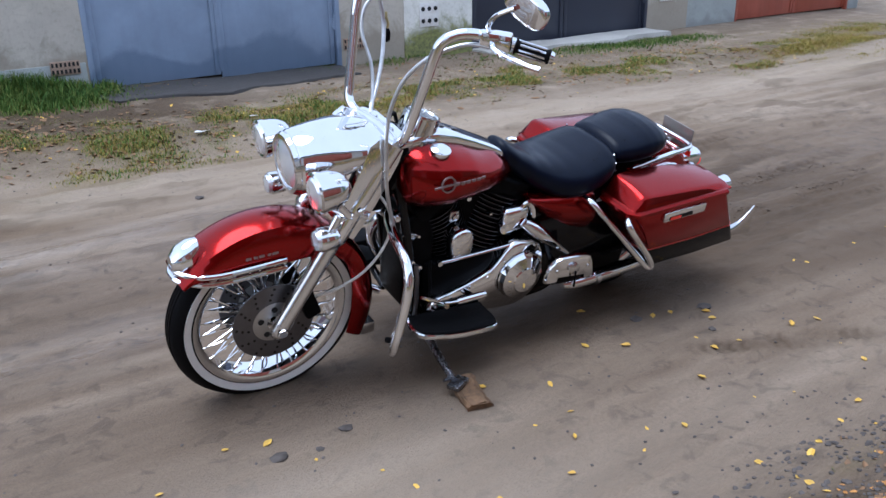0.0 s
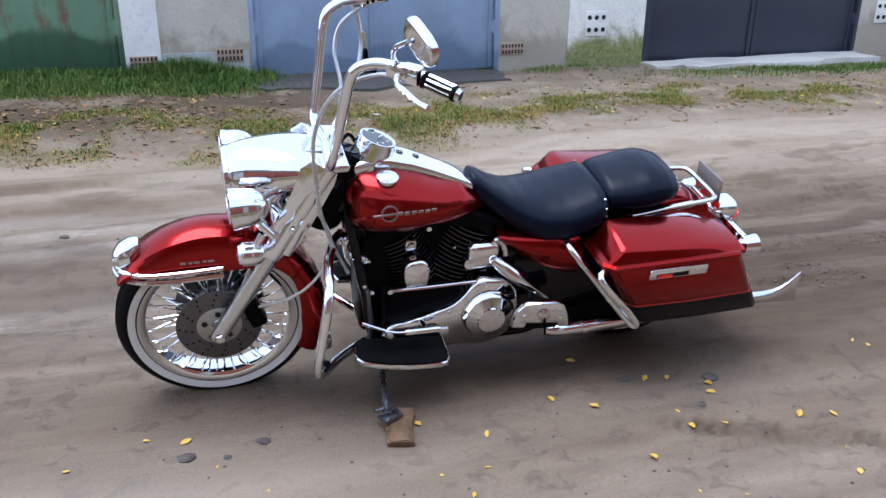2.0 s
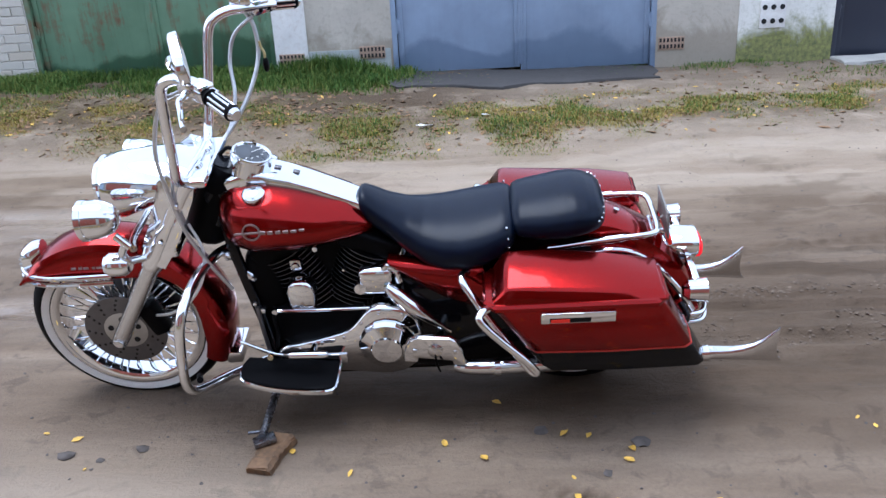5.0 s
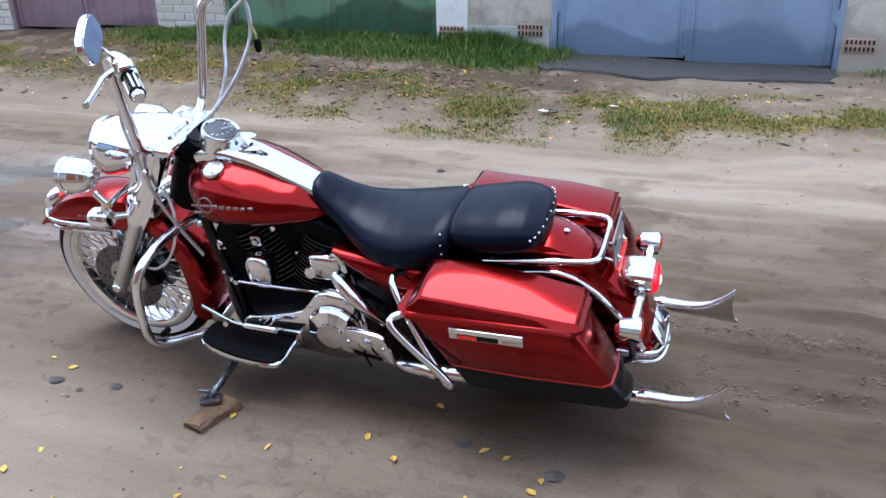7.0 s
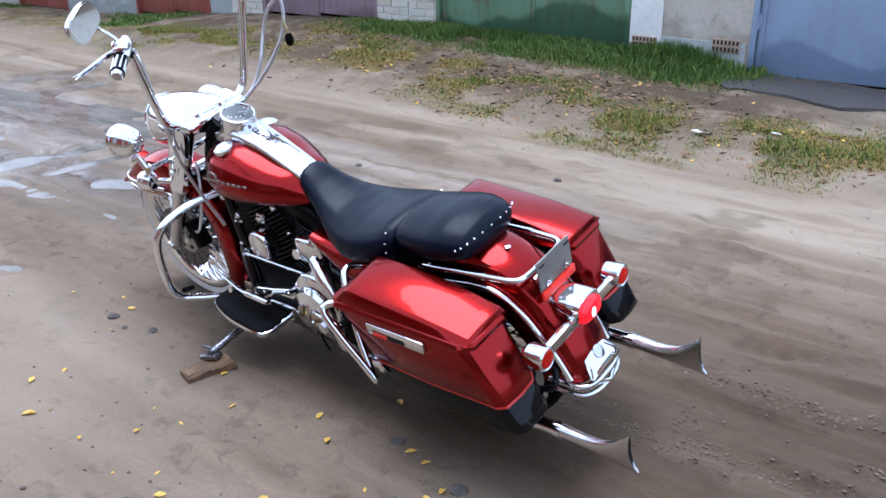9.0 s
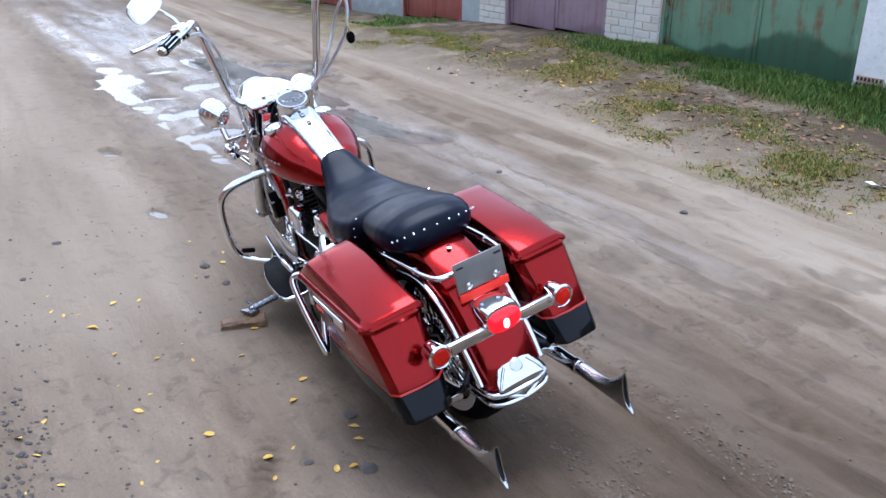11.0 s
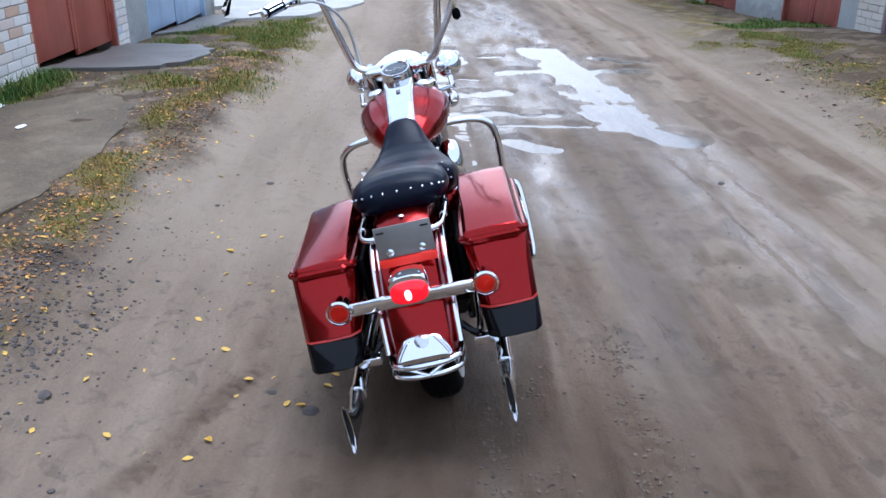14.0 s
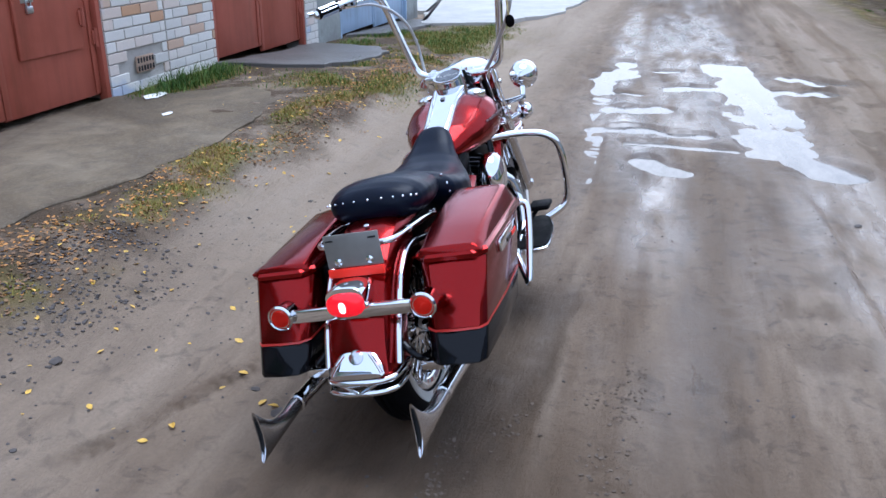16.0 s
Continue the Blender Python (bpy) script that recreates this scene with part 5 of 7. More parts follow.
for s in (-1, 1):
    y = 0.118 * s
    bp("fork_slider", tube([on_fork(-0.035, y), on_fork(-0.02, y), on_fork(0.02, y), on_fork(0.05, y), on_fork(0.36, y), on_fork(0.375, y)], [0.016, 0.027, 0.03, 0.029, 0.03, 0.033], 20, 3), POLISH, bike, "polished aluminium fork slider")
    bp("axle_nut", lathe([(0.0, -0.035), (0.016, -0.035), (0.02, -0.028), (0.02, 0.028), (0.016, 0.035), (0.0, 0.035)], 6, on_fork(0, y), (0, 1, 0)), CHROME)
    bp("fork_cover", tube([on_fork(0.37, y), on_fork(0.39, y), on_fork(0.6, y), on_fork(0.74, y)], [0.034, 0.04, 0.04, 0.042], 20, 4), CHROME)
    # chrome cheek between lamp shell and fork tube
    rings = []
    for t, w0, w1 in ((0.40, -0.045, 0.04), (0.46, -0.05, 0.05), (0.54, -0.05, 0.055), (0.63, -0.045, 0.065), (0.70, -0.04, 0.08), (0.74, -0.03, 0.06)):
        a, b = on_fork(t, y + 0.032 * s, w0), on_fork(t, y + 0.02 * s, w1)
        mid = (a + b) / 2 + Vector((0, 0.012 * s, 0))
        back = Vector((0, -0.02 * s, 0))
        rings.append([a, mid, b, b + back, mid + back, a + back])
    bp("fork_cheek", loft(rings), CHROME, bike, "chrome fork cheek panel")
    for t in (0.5, 0.66):
        bp("bolt", lathe([(0.0, 0.0), (0.011, 0.0), (0.009, 0.007), (0.0, 0.009)], 10, on_fork(t, y + 0.046 * s, 0.0), (0, s, 0)), CHROME)
bp("triple_clamp", box(1.30, 1.40, -0.15, 0.15, 0.70, 0.735, 0.012), CHROME)
bp("top_clamp", box(1.15, 1.25, -0.15, 0.15, 0.955, 0.985, 0.012), CHROME)
bp("steering_head", tube([(1.135, 0, 0.97), (1.26, 0, 0.74)], 0.035, 20, smooth=False), BLACKP)

# headlamp and its shell
shell = []
for x, hw, zb, zt in ((1.522, 0.098, 0.806, 0.998), (1.512, 0.106, 0.798, 1.005), (1.47, 0.112, 0.803, 1.012), (1.42, 0.122, 0.823, 1.016), (1.36, 0.134, 0.853, 1.015), (1.29, 0.14, 0.885, 1.007), (1.22, 0.13, 0.905, 0.99), (1.17, 0.10, 0.92, 0.97)):
    shell.append(super_ring(x, 0, hw, zb, zt, 2.2, 36))
nac = bp("headlight_shell", loft(shell), CHROME, bike, "large chrome headlight nacelle")
bp("headlight_ring", lathe([(0.082, 0.0), (0.098, -0.005), (0.104, 0.008), (0.098, 0.02), (0.084, 0.022)], 48, (1.515, 0, 0.902), (1, 0, -0.06), True), CHROME, nac)
bp("lens", lathe([(0.086, 0.0), (0.086, 0.012), (0.07, 0.022), (0.04, 0.03), (0.0, 0.033)], 40, (1.515, 0, 0.902), (1, 0, -0.06)), LENSCLEAR, nac, "clear glass headlight lens")

# spot lamps, light bar and front indicators
bp("light_bar", tube([(1.40, -0.23, 0.80), (1.43, -0.15, 0.785), (1.44, 0, 0.775), (1.43, 0.15, 0.785), (1.40, 0.23, 0.80)], 0.012, 12), CHROME)
for s in (-1, 1):
    c = Vector((1.446, 0.22 * s, 0.9 + 0.01 * s))
    spot = bp("spot_lamp", lathe([(0.0, -0.03), (0.018, -0.027), (0.034, -0.018), (0.047, -0.004), (0.056, 0.015), (0.061, 0.038), (0.062, 0.06), (0.062, 0.066), (0.065, 0.067), (0.066, 0.085), (0.058, 0.09), (0.05, 0.086)], 36, c, (1, 0, -0.05)), CHROME, bike, "round chrome spot lamp", 30)
    bp("lens", lathe([(0.054, 0.085), (0.045, 0.094), (0.0, 0.1)], 30, c, (1, 0, -0.05)), LENSCLEAR, spot)
    bp("lamp_bracket", tube([(1.45, 0.22 * s, 0.845), (1.415, 0.22 * s, 0.80)], 0.013, 12, smooth=False), CHROME, spot)
    c = Vector((1.47, 0.2 * s, 0.722))
    sig = bp("turn_signal", lathe([(0.0, -0.03), (0.026, -0.027), (0.038, -0.01), (0.04, 0.035), (0.036, 0.042), (0.0, 0.042)], 28, c, (1, 0, 0)), CHROME, bike, "chrome front turn signal")
    bp("lens", lathe([(0.035, 0.038), (0.03, 0.052), (0.0, 0.058)], 24, c, (1, 0, 0)), LENSCLEAR, sig, "clear lens")
    bp("signal_stem", tube([(1.468, 0.2 * s, 0.745), (1.44, 0.2 * s, 0.795)], 0.013, 12, smooth=False), CHROME, sig)
    bp("signal_arm", tube([(1.465, 0.19 * s, 0.722), (1.4, 0.13 * s, 0.70)], 0.012, 12, smooth=False), CHROME, sig)

# front fender
rows = []
for th in np.linspace(38, 206, 44):
    a = radians(th)
    rin = max(0.298, 0.243 / math.sin(a)) if th < 128 else float(np.interp(th, [128, 145, 165, 180, 206], [0.308, 0.318, 0.297, 0.287, 0.3]))
    if th < 128:
        rin = 0.243 / max(math.sin(a), 0.2)
    ro = 0.385 + (0.006 * math.sin(a))
    rin = min(rin, ro - 0.012)
    sec = []
    for y, f in ((-0.088, 0.0), (-0.094, 0.35), (-0.090, 0.7), (-0.074, 0.9), (-0.045, 0.98), (0, 1.0), (0.045, 0.98), (0.074, 0.9), (0.090, 0.7), (0.094, 0.35), (0.088, 0.0)):
        r = rin + (ro - rin) * f
        sec.append(FA + Vector((math.cos(a) * r, y, math.sin(a) * r)))
    inner = [FA + (p - FA) * 0.992 + Vector((0, -math.copysign(0.003, p.y - FA.y) if abs(p.y) > 0.02 else 0, 0)) for p in sec[::-1]]
    rows.append(sec + inner)
ffender = bp("front_fender", loft(rows), RED, bike, "deep candy-red front mudguard")
for k, (zt, xo) in enumerate(((0.606, 0.0), (0.578, 0.006))):
    pts = [(1.575, 0.099, zt), (1.70, 0.103, zt), (1.80, 0.100, zt), (1.865, 0.082, zt + 0.002), (1.905 + xo, 0.045, zt + 0.004), (1.917 + xo, 0.0, zt + 0.005)]
    pts = pts + [(x, -y, z) for x, y, z in pts[-2::-1]]
    bp("fender_rail", tube(pts, 0.0095, 10, 5), CHROME, ffender, "chrome rail round the mudguard")
bp("fender_tip", cat(loft([super_ring(x, 0, hw, zb, zt, 2.2, 20) for x, hw, zb, zt in ((1.835, 0.03, 0.61, 0.70), (1.865, 0.052, 0.575, 0.697), (1.9, 0.05, 0.572, 0.68), (1.922, 0.03, 0.58, 0.652))])), CHROME, ffender, "chrome front mudguard ornament")
for s in (-1, 1):
    for i, (dx, w) in enumerate(((0.0, 0.018), (0.024, 0.014), (0.044, 0.02), (0.07, 0.012), (0.09, 0.022))):
        bp("badge_bar", moved(box(-w / 2, w / 2, 0, 0.004, -0.005, 0.005, 0.0015), Matrix.Translation((1.70 - dx, 0.0925 * s - (0.002 if s > 0 else 0.002), 0.638))), SILVER, ffender)
    bp("fender_bracket", moved(box(-0.02, 0.02, -0.006, 0.006, -0.07, 0.07, 0.004), pose(1.49, 0.103 * s, 0.545, 0, -30, 0)), CHROME, ffender)
bp("flap_badge", cat(box(1.215, 1.275, -0.075, 0.075, 0.165, 0.215, 0.008), box(1.238, 1.252, -0.03, 0.03, 0.17, 0.21, 0.003)), CHROME, ffender, "chrome plate on the mudguard's tail")

# handlebar, grips, levers, mirrors, cables
hb = [(1.205, 0.0, 0.985), (1.21, 0.09, 0.98), (1.216, 0.145, 0.98), (1.218, 0.185, 1.005), (1.208, 0.205, 1.06), (1.18, 0.238, 1.22), (1.168, 0.25, 1.29), (1.15, 0.262, 1.335), (1.105, 0.283, 1.358), (1.05, 0.312, 1.358), (1.0, 0.352, 1.35), (0.965, 0.385, 1.342)]
hb = [(x, y, z + 0.008 * min(1, max(0, (z - 1.0) / 0.2))) for x, y, z in hb]
TILT_BAR = 0.027
bars = tube([(x, -y, z - TILT_BAR * y) for x, y, z in hb[:0:-1]] + [(x, y, z + TILT_BAR * y) for x, y, z in hb], 0.0165, 16, 5)
bar = bp("handlebar", bars, CHROME, bike, "tall chrome ape-hanger handlebar")
both("bar_riser", tube([(1.19, 0.055, 0.95), (1.205, 0.055, 0.99)], 0.024, 16, smooth=False), CHROME)
for s in (-1, 1):
    def S(p):
        return (p[0] + 0.012, p[1] * s, p[2] + 0.008 + TILT_BAR * p[1] * s)
    g0, g1 = Vector(S((0.972, 0.385, 1.343))), Vector(S((0.897, 0.458, 1.324)))
    gd = (g1 - g0).normalized()
    grip = bp("grip", tube([g0, g0 + gd * 0.006, g0 + gd * 0.01, g1 - gd * 0.012, g1 - gd * 0.008, g1], [0.024, 0.024, 0.0185, 0.0185, 0.023, 0.02], 20, 3), RUBBER, bike, "black rubber grip with chrome bands")
    for k in range(8):
        a = k * math.pi / 4
        u = gd.orthogonal().normalized()
        w = gd.cross(u)
        o = (u * math.cos(a) + w * math.sin(a)) * 0.019
        bp("chrome_band", tube([g0 + gd * 0.015 + o, g1 - gd * 0.014 + o], 0.0038, 6, smooth=False), CHROME, grip)
    bp("end_cap", tube([g1 - gd * 0.002, g1 + gd * 0.012], [0.02, 0.014], 16, smooth=False), CHROME, grip)
    sh = bp("switch_housing", moved(box(-0.032, 0.032, -0.024, 0.024, -0.026, 0.026, 0.01), Matrix.Translation(S((1.0, 0.355, 1.35))) @ pose(0, 0, 0, 0, 0, -44 * s)), CHROME, bike, "chrome switch housing")
    for k in (-1, 1):
        bp("switch_button", moved(box(-0.009, 0.009, -0.006, 0.006, -0.006, 0.006, 0.002), Matrix.Translation(S((0.98 + 0.012 * k, 0.345 - 0.01 * k, 1.34)))), BLACKM, sh)
    lev = bp("lever", tube([S((1.03, 0.345, 1.352)), S((1.05, 0.395, 1.342)), S((1.035, 0.45, 1.335)), S((1.015, 0.51, 1.329)), S((1.0, 0.545, 1.329))], [0.012, 0.009, 0.008, 0.007, 0.009], 10), CHROME, bike, "chrome hand lever")
    bp("lever_bracket", moved(box(-0.03, 0.03, -0.02, 0.02, -0.02, 0.02, 0.008), Matrix.Translation(S((1.035, 0.345, 1.36))) @ pose(0, 0, 0, 0, 0, -35 * s)), CHROME, lev)
    if s < 0:
        bp("brake_reservoir", moved(box(-0.035, 0.035, -0.025, 0.025, -0.018, 0.022, 0.008), Matrix.Translation(S((1.045, 0.325, 1.385)))), CHROME, lev)
    mc = Vector(S((1.003, 0.45, 1.475)))
    mo = pose(mc.x, mc.y, mc.z, 0, 0, 18 * s) @ pose(0, 0, 0, -24 * s, 5, 0)
    mr = bp("mirror", moved(loft([[(x, hw * 0.072 * math.copysign(abs(math.cos(a)) ** 0.62, math.cos(a)), hw * 0.044 * math.copysign(abs(math.sin(a)) ** 0.7, math.sin(a))) for a in np.linspace(0, 2 * math.pi, 32, endpoint=False)] for x, hw in ((-0.012, 0.9), (-0.012, 1.0), (0.002, 1.0), (0.008, 0.97), (0.012, 0.88), (0.014, 0.7), (0.015, 0.4))]), mo), CHROME, bike, "oval chrome mirror")
    bp("mirror_glass", moved(loft([[(x, hw * 0.072 * math.copysign(abs(math.cos(a)) ** 0.62, math.cos(a)), hw * 0.044 * math.copysign(abs(math.sin(a)) ** 0.7, math.sin(a))) for a in np.linspace(0, 2 * math.pi, 32, endpoint=False)] for x, hw in ((-0.0135, 0.92), (-0.0125, 0.93))]), mo), MIRROR, mr)
    bp("mirror_stem", tube([S((1.03, 0.34, 1.37)), S((1.05, 0.352, 1.40)), S((1.055, 0.39, 1.44)), S((1.03, 0.435, 1.472))], 0.0075, 10), CHROME, mr)
bp("clutch_cable", tube([(1.035, 0.335, 1.345), (1.07, 0.29, 1.342), (1.111, 0.26, 1.326), (1.174, 0.224, 1.288), (1.223, 0.19, 1.222), (1.254, 0.176, 1.145), (1.268, 0.174, 1.07), (1.265, 0.168, 0.96), (1.25, 0.165, 0.82), (1.21, 0.15, 0.68), (1.16, 0.13, 0.55)], 0.0065, 10), CABLE, bike, "braided clutch cable")
bp("brake_hose", tube([(1.06, -0.33, 1.35), (1.035, -0.335, 1.29), (1.03, -0.305, 1.2), (1.06, -0.25, 1.11), (1.11, -0.19, 1.03), (1.16, -0.14, 0.975)], 0.0075, 10), CABLE, bike, "braided brake hose")
bp("throttle_cable", tube([(1.03, -0.325, 1.325), (1.1, -0.315, 1.27), (1.125, -0.285, 1.19), (1.115, -0.23, 1.1), (1.13, -0.18, 1.02), (1.16, -0.13, 0.97)], 0.0065, 10), CABLE, bike, "pale throttle cable")
fob = bp("key_fob", loft([super_ring(1.012 + x, -0.309, hw, 1.162 - h, 1.162 + h, 2.3, 16) for x, hw, h in ((-0.008, 0.012, 0.016), (-0.004, 0.018, 0.025), (0.004, 0.018, 0.025), (0.008, 0.012, 0.016))]), BLACKM, bike, "black key fob hanging on a cord")
bp("cord", tube([(1.012, -0.309, 1.185), (1.01, -0.308, 1.205), (1.018, -0.309, 1.225), (1.02, -0.309, 1.245)], 0.0045, 8), CORD, fob)
bp("brake_line", tube([(1.26, 0.10, 0.80), (1.22, 0.14, 0.72), (1.24, 0.16, 0.62), (1.31, 0.15, 0.52), (1.40, 0.12, 0.45), (1.47, 0.09, 0.42)], 0.005, 8), WHITEWALL, bike, "pale front brake line")
bp("instrument_wires", tube([(1.16, -0.03, 0.965), (1.12, -0.05, 0.99), (1.09, -0.07, 0.94)], 0.007, 8), BLACKM)

# fuel tank
tank_rows = [(1.168, .05, .765, .845), (1.16, .085, .73, .874), (1.14, .125, .697, .895), (1.10, .165, .68, .912), (1.05, .19, .674, .915), (0.98, .196, .676, .91), (0.9, .185, .680, .886), (0.82, .16, .684, .853), (0.75, .128, .688, .832), (0.69, .09, .692, .79), (0.655, .055, .70, .762)]
xs = np.linspace(1.168, 0.655, 34)
tr = np.array(tank_rows)[::-1]
tank = bp("fuel_tank", loft([super_ring(x, 0, *(np.interp(x, tr[:, 0], tr[:, k]) for k in (1, 2, 3)), 2.35, 40) for x in np.concatenate([[1.168, 1.162], xs[1:]])]), RED, bike, "candy-red teardrop fuel tank", 60)
for s in (-1, 1):
    bp("tank_cap", lathe([(0.036, -0.012), (0.038, 0.0), (0.037, 0.008), (0.03, 0.014), (0.015, 0.018), (0.0, 0.019)], 32, (1.022, 0.112 * s, 0.903), (-0.05, 0.18 * s, 1)), CHROME, tank, "chrome tank cap")
    badge = bp("tank_badge", lathe([(0.024, -0.002), (0.029, -0.002), (0.029, 0.003), (0.024, 0.003)], 30, (1.03, 0.1935 * s, 0.815), (0.0, s, 0.12), True), SILVER, tank, "silver ring tank badge")
    bp("badge_wing", moved(box(-0.045, 0.055, -0.002, 0.003, -0.003, 0.004, 0.001), pose(1.03, 0.1945 * s, 0.812, 0, 2, 0 if s > 0 else 180)), SILVER, badge)
    for i in range(6):
        x = 0.995 - i * 0.024
        yb = float(np.interp(x, tr[:, 0], tr[:, 1])) * 0.992
        bp("badge_bar", box(x - 0.009, x + 0.009, (yb - 0.004) * s if s > 0 else -yb - 0.002, (yb + 0.002) if s > 0 else -yb + 0.004, 0.804 - i * 0.001, 0.818 - i * 0.0022, 0.001), SILVER, badge)
# dash console
con = []
for x, hw, zb, zt in ((1.122, 0.066, 0.86, 0.935), (1.06, 0.069, 0.87, 0.955), (1.0, 0.068, 0.87, 0.948), (0.92, 0.062, 0.85, 0.923), (0.85, 0.059, 0.83, 0.892), (0.76, 0.057, 0.78, 0.85), (0.7, 0.055, 0.75, 0.82), (0.69, 0.053, 0.76, 0.812)):
    con.append(super_ring(x, 0, hw, zb, zt, 5.0, 32))
console = bp("dash_console", loft(con), CHROME, bike, "long chrome dash console on the tank")
# deep round housing that carries the dial, leaning back from the steering head
hou = []
for k in np.linspace(0, 1, 6):
    cx, cz, rx, ry = 1.068 - 0.034 * k, 0.882 + 0.104 * k, 0.082 - 0.02 * k, 0.072 - 0.007 * k
    hou.append([(cx + rx * math.cos(u), ry * math.sin(u), cz + 0.36 * k * rx * math.cos(u)) for u in np.linspace(0, 2 * math.pi, 40, endpoint=False)])
bp("dial_housing", loft(hou), CHROME, console, "deep chrome dial housing")
spd = bp("speedometer", lathe([(0.0, -0.03), (0.056, -0.03), (0.062, -0.01), (0.065, 0.002), (0.063, 0.01), (0.057, 0.01), (0.053, 0.004), (0.0, 0.004)], 40, (1.034, 0, 0.986), (-0.36, 0, 1)), CHROME, console, "round speedometer in a chrome bezel")
bp("dial", lathe([(0.0, 0.0045), (0.052, 0.0045), (0.052, 0.006), (0.0, 0.007)], 36, (1.034, 0, 0.986), (-0.36, 0, 1)), DIAL, spd, "dark grey dial")
bp("needle", moved(box(-0.002, 0.002, 0, 0.036, 0, 0.002), pose(1.0305, 0, 0.995, 0, -20, 130)), WHITEWALL, spd)
for k in range(11):
    a = radians(-130 + 26 * k)
    bp("dial_mark", moved(box(-0.0012, 0.0012, 0.036, 0.045, 0, 0.0015), pose(1.0305, 0, 0.9945, 0, -20, math.degrees(a) + 90)), WHITEWALL, spd)
for kx in (0.957, 0.9):
    bp("switch_plate", moved(bevelled(box(-0.011, 0.011, -0.009, 0.009, -0.001, 0.005), 0.002), pose(kx, 0, float(np.interp(kx, [0.85, 0.92, 1.0], [0.892, 0.923, 0.948])), 0, -16, 0)), STEELDARK, console, "small dark switch on the console")

# seats
def seat_rows(rows, n, exp):
    a = np.array(rows)
    return [super_ring(float(x), 0, *(float(np.interp(x, a[:, 0], a[:, k])) for k in (1, 2, 3)), exp, 36) for x in np.linspace(a[0, 0], a[-1, 0], n)]


front_seat = bp("front_seat", loft(seat_rows([(0.20, .12, .675, .757), (0.215, .155, .652, .772), (0.245, .178, .622, .775), (0.30, .192, .598, .763), (0.37, .196, .582, .75), (0.44, .184, .58, .745), (0.50, .16, .596, .75), (0.56, .126, .628, .767), (0.62, .095, .68, .798), (0.665, .08, .715, .828), (0.69, .07, .735, .842), (0.705, .058, .752, .841), (0.713, .04, .775, .828)], 44, 2.45)), LEATHER, bike, "black leather rider seat", 70)
rear_seat = bp("rear_seat", loft(seat_rows([(-0.09, .06, .735, .765), (-0.082, .11, .712, .786), (-0.064, .138, .695, .803), (-0.03, .156, .683, .815), (0.01, .165, .675, .82), (0.05, .167, .67, .817), (0.10, .163, .668, .807), (0.15, .155, .67, .80), (0.19, .145, .676, .793), (0.207, .132, .69, .782), (0.216, .098, .70, .766)], 36, 2.3)), LEATHER, bike, "black leather passenger seat with studs", 70)
stud = lathe([(0.0038, -0.004), (0.0038, 0.001), (0.0025, 0.0025), (0.0, 0.0035)], 10)
for k in range(11):
    a = radians(-75 + 15 * k)
    cs, sn = math.cos(a), math.sin(a)
    xx, yy = -0.036 - 0.050 * cs ** 0.6, 0.158 * math.copysign(abs(sn) ** 0.9, sn)
    bp("stud", moved(stud, Matrix.Translation((xx, yy, 0.762 + 0.014 * cs)) @ Vector((-cs, sn, 0.45)).to_track_quat('Y', 'Z').to_matrix().to_4x4()), CHROME, rear_seat)
for s in (-1, 1):
    for k in range(3):
        z = 0.692 + 0.03 * k
        bp("stud", moved(stud, Matrix.Translation((0.226 + 0.002 * k, (0.168 - 0.005 * k * k) * s, z)) @ Vector((-0.5, s, 0)).to_track_quat('Y', 'Z').to_matrix().to_4x4()), CHROME, front_seat)

# rear fender
prof = spline([(0.20, 0, 0.66), (0.10, 0, 0.705), (0.0, 0, 0.722), (-0.10, 0, 0.715), (-0.20, 0, 0.672), (-0.29, 0, 0.605), (-0.36, 0, 0.52), (-0.41, 0, 0.43), (-0.435, 0, 0.345)], 4)
rows = []
for i, p in enumerate(prof):
    d = (prof[min(i + 1, len(prof) - 1)] - prof[max(i - 1, 0)]).normalized()
    nrm = Vector((d.z, 0, -d.x))
    if nrm.dot(p - RA) < 0:
        nrm = -nrm
    sec = []
    for y, dn in ((-0.104, -0.15), (-0.106, -0.09), (-0.101, -0.045), (-0.085, -0.016), (-0.05, -0.003), (0, 0.0), (0.05, -0.003), (0.085, -0.016), (0.101, -0.045), (0.106, -0.09), (0.104, -0.15)):
        sec.append(p + nrm * dn + Vector((0, y, 0)))
    rows.append(sec + [q - nrm * 0.004 - Vector((0, math.copysign(0.004, q.y) if abs(q.y) > 0.09 else 0, 0)) for q in sec[::-1]])
rfender = bp("rear_fender", loft(rows), RED, bike, "candy-red rear mudguard")
both("fender_strut", tube([(0.05, 0.112, 0.60), (-0.12, 0.115, 0.625), (-0.23, 0.115, 0.575), (-0.33, 0.114, 0.46), (-0.39, 0.112, 0.36)], 0.012, 12), CHROME, rfender, "chrome mudguard strut")
bp("fender_bolt", lathe([(0.009, 0.0), (0.009, 0.006), (0.0, 0.009)], 14, (-0.135, 0, 0.706), (-0.3, 0, 1)), CHROME, rfender)
BUMP = [(-0.31, 0.108), (-0.385, 0.107), (-0.425, 0.096), (-0.446, 0.055), (-0.451, 0.0)]


def bump_rail(dx, z, r):
    half = [(x + dx, y, z) for x, y in BUMP]
    return tube(half + [(x, -y, z) for x, y, z in half[-2::-1]], r, 12, 5)


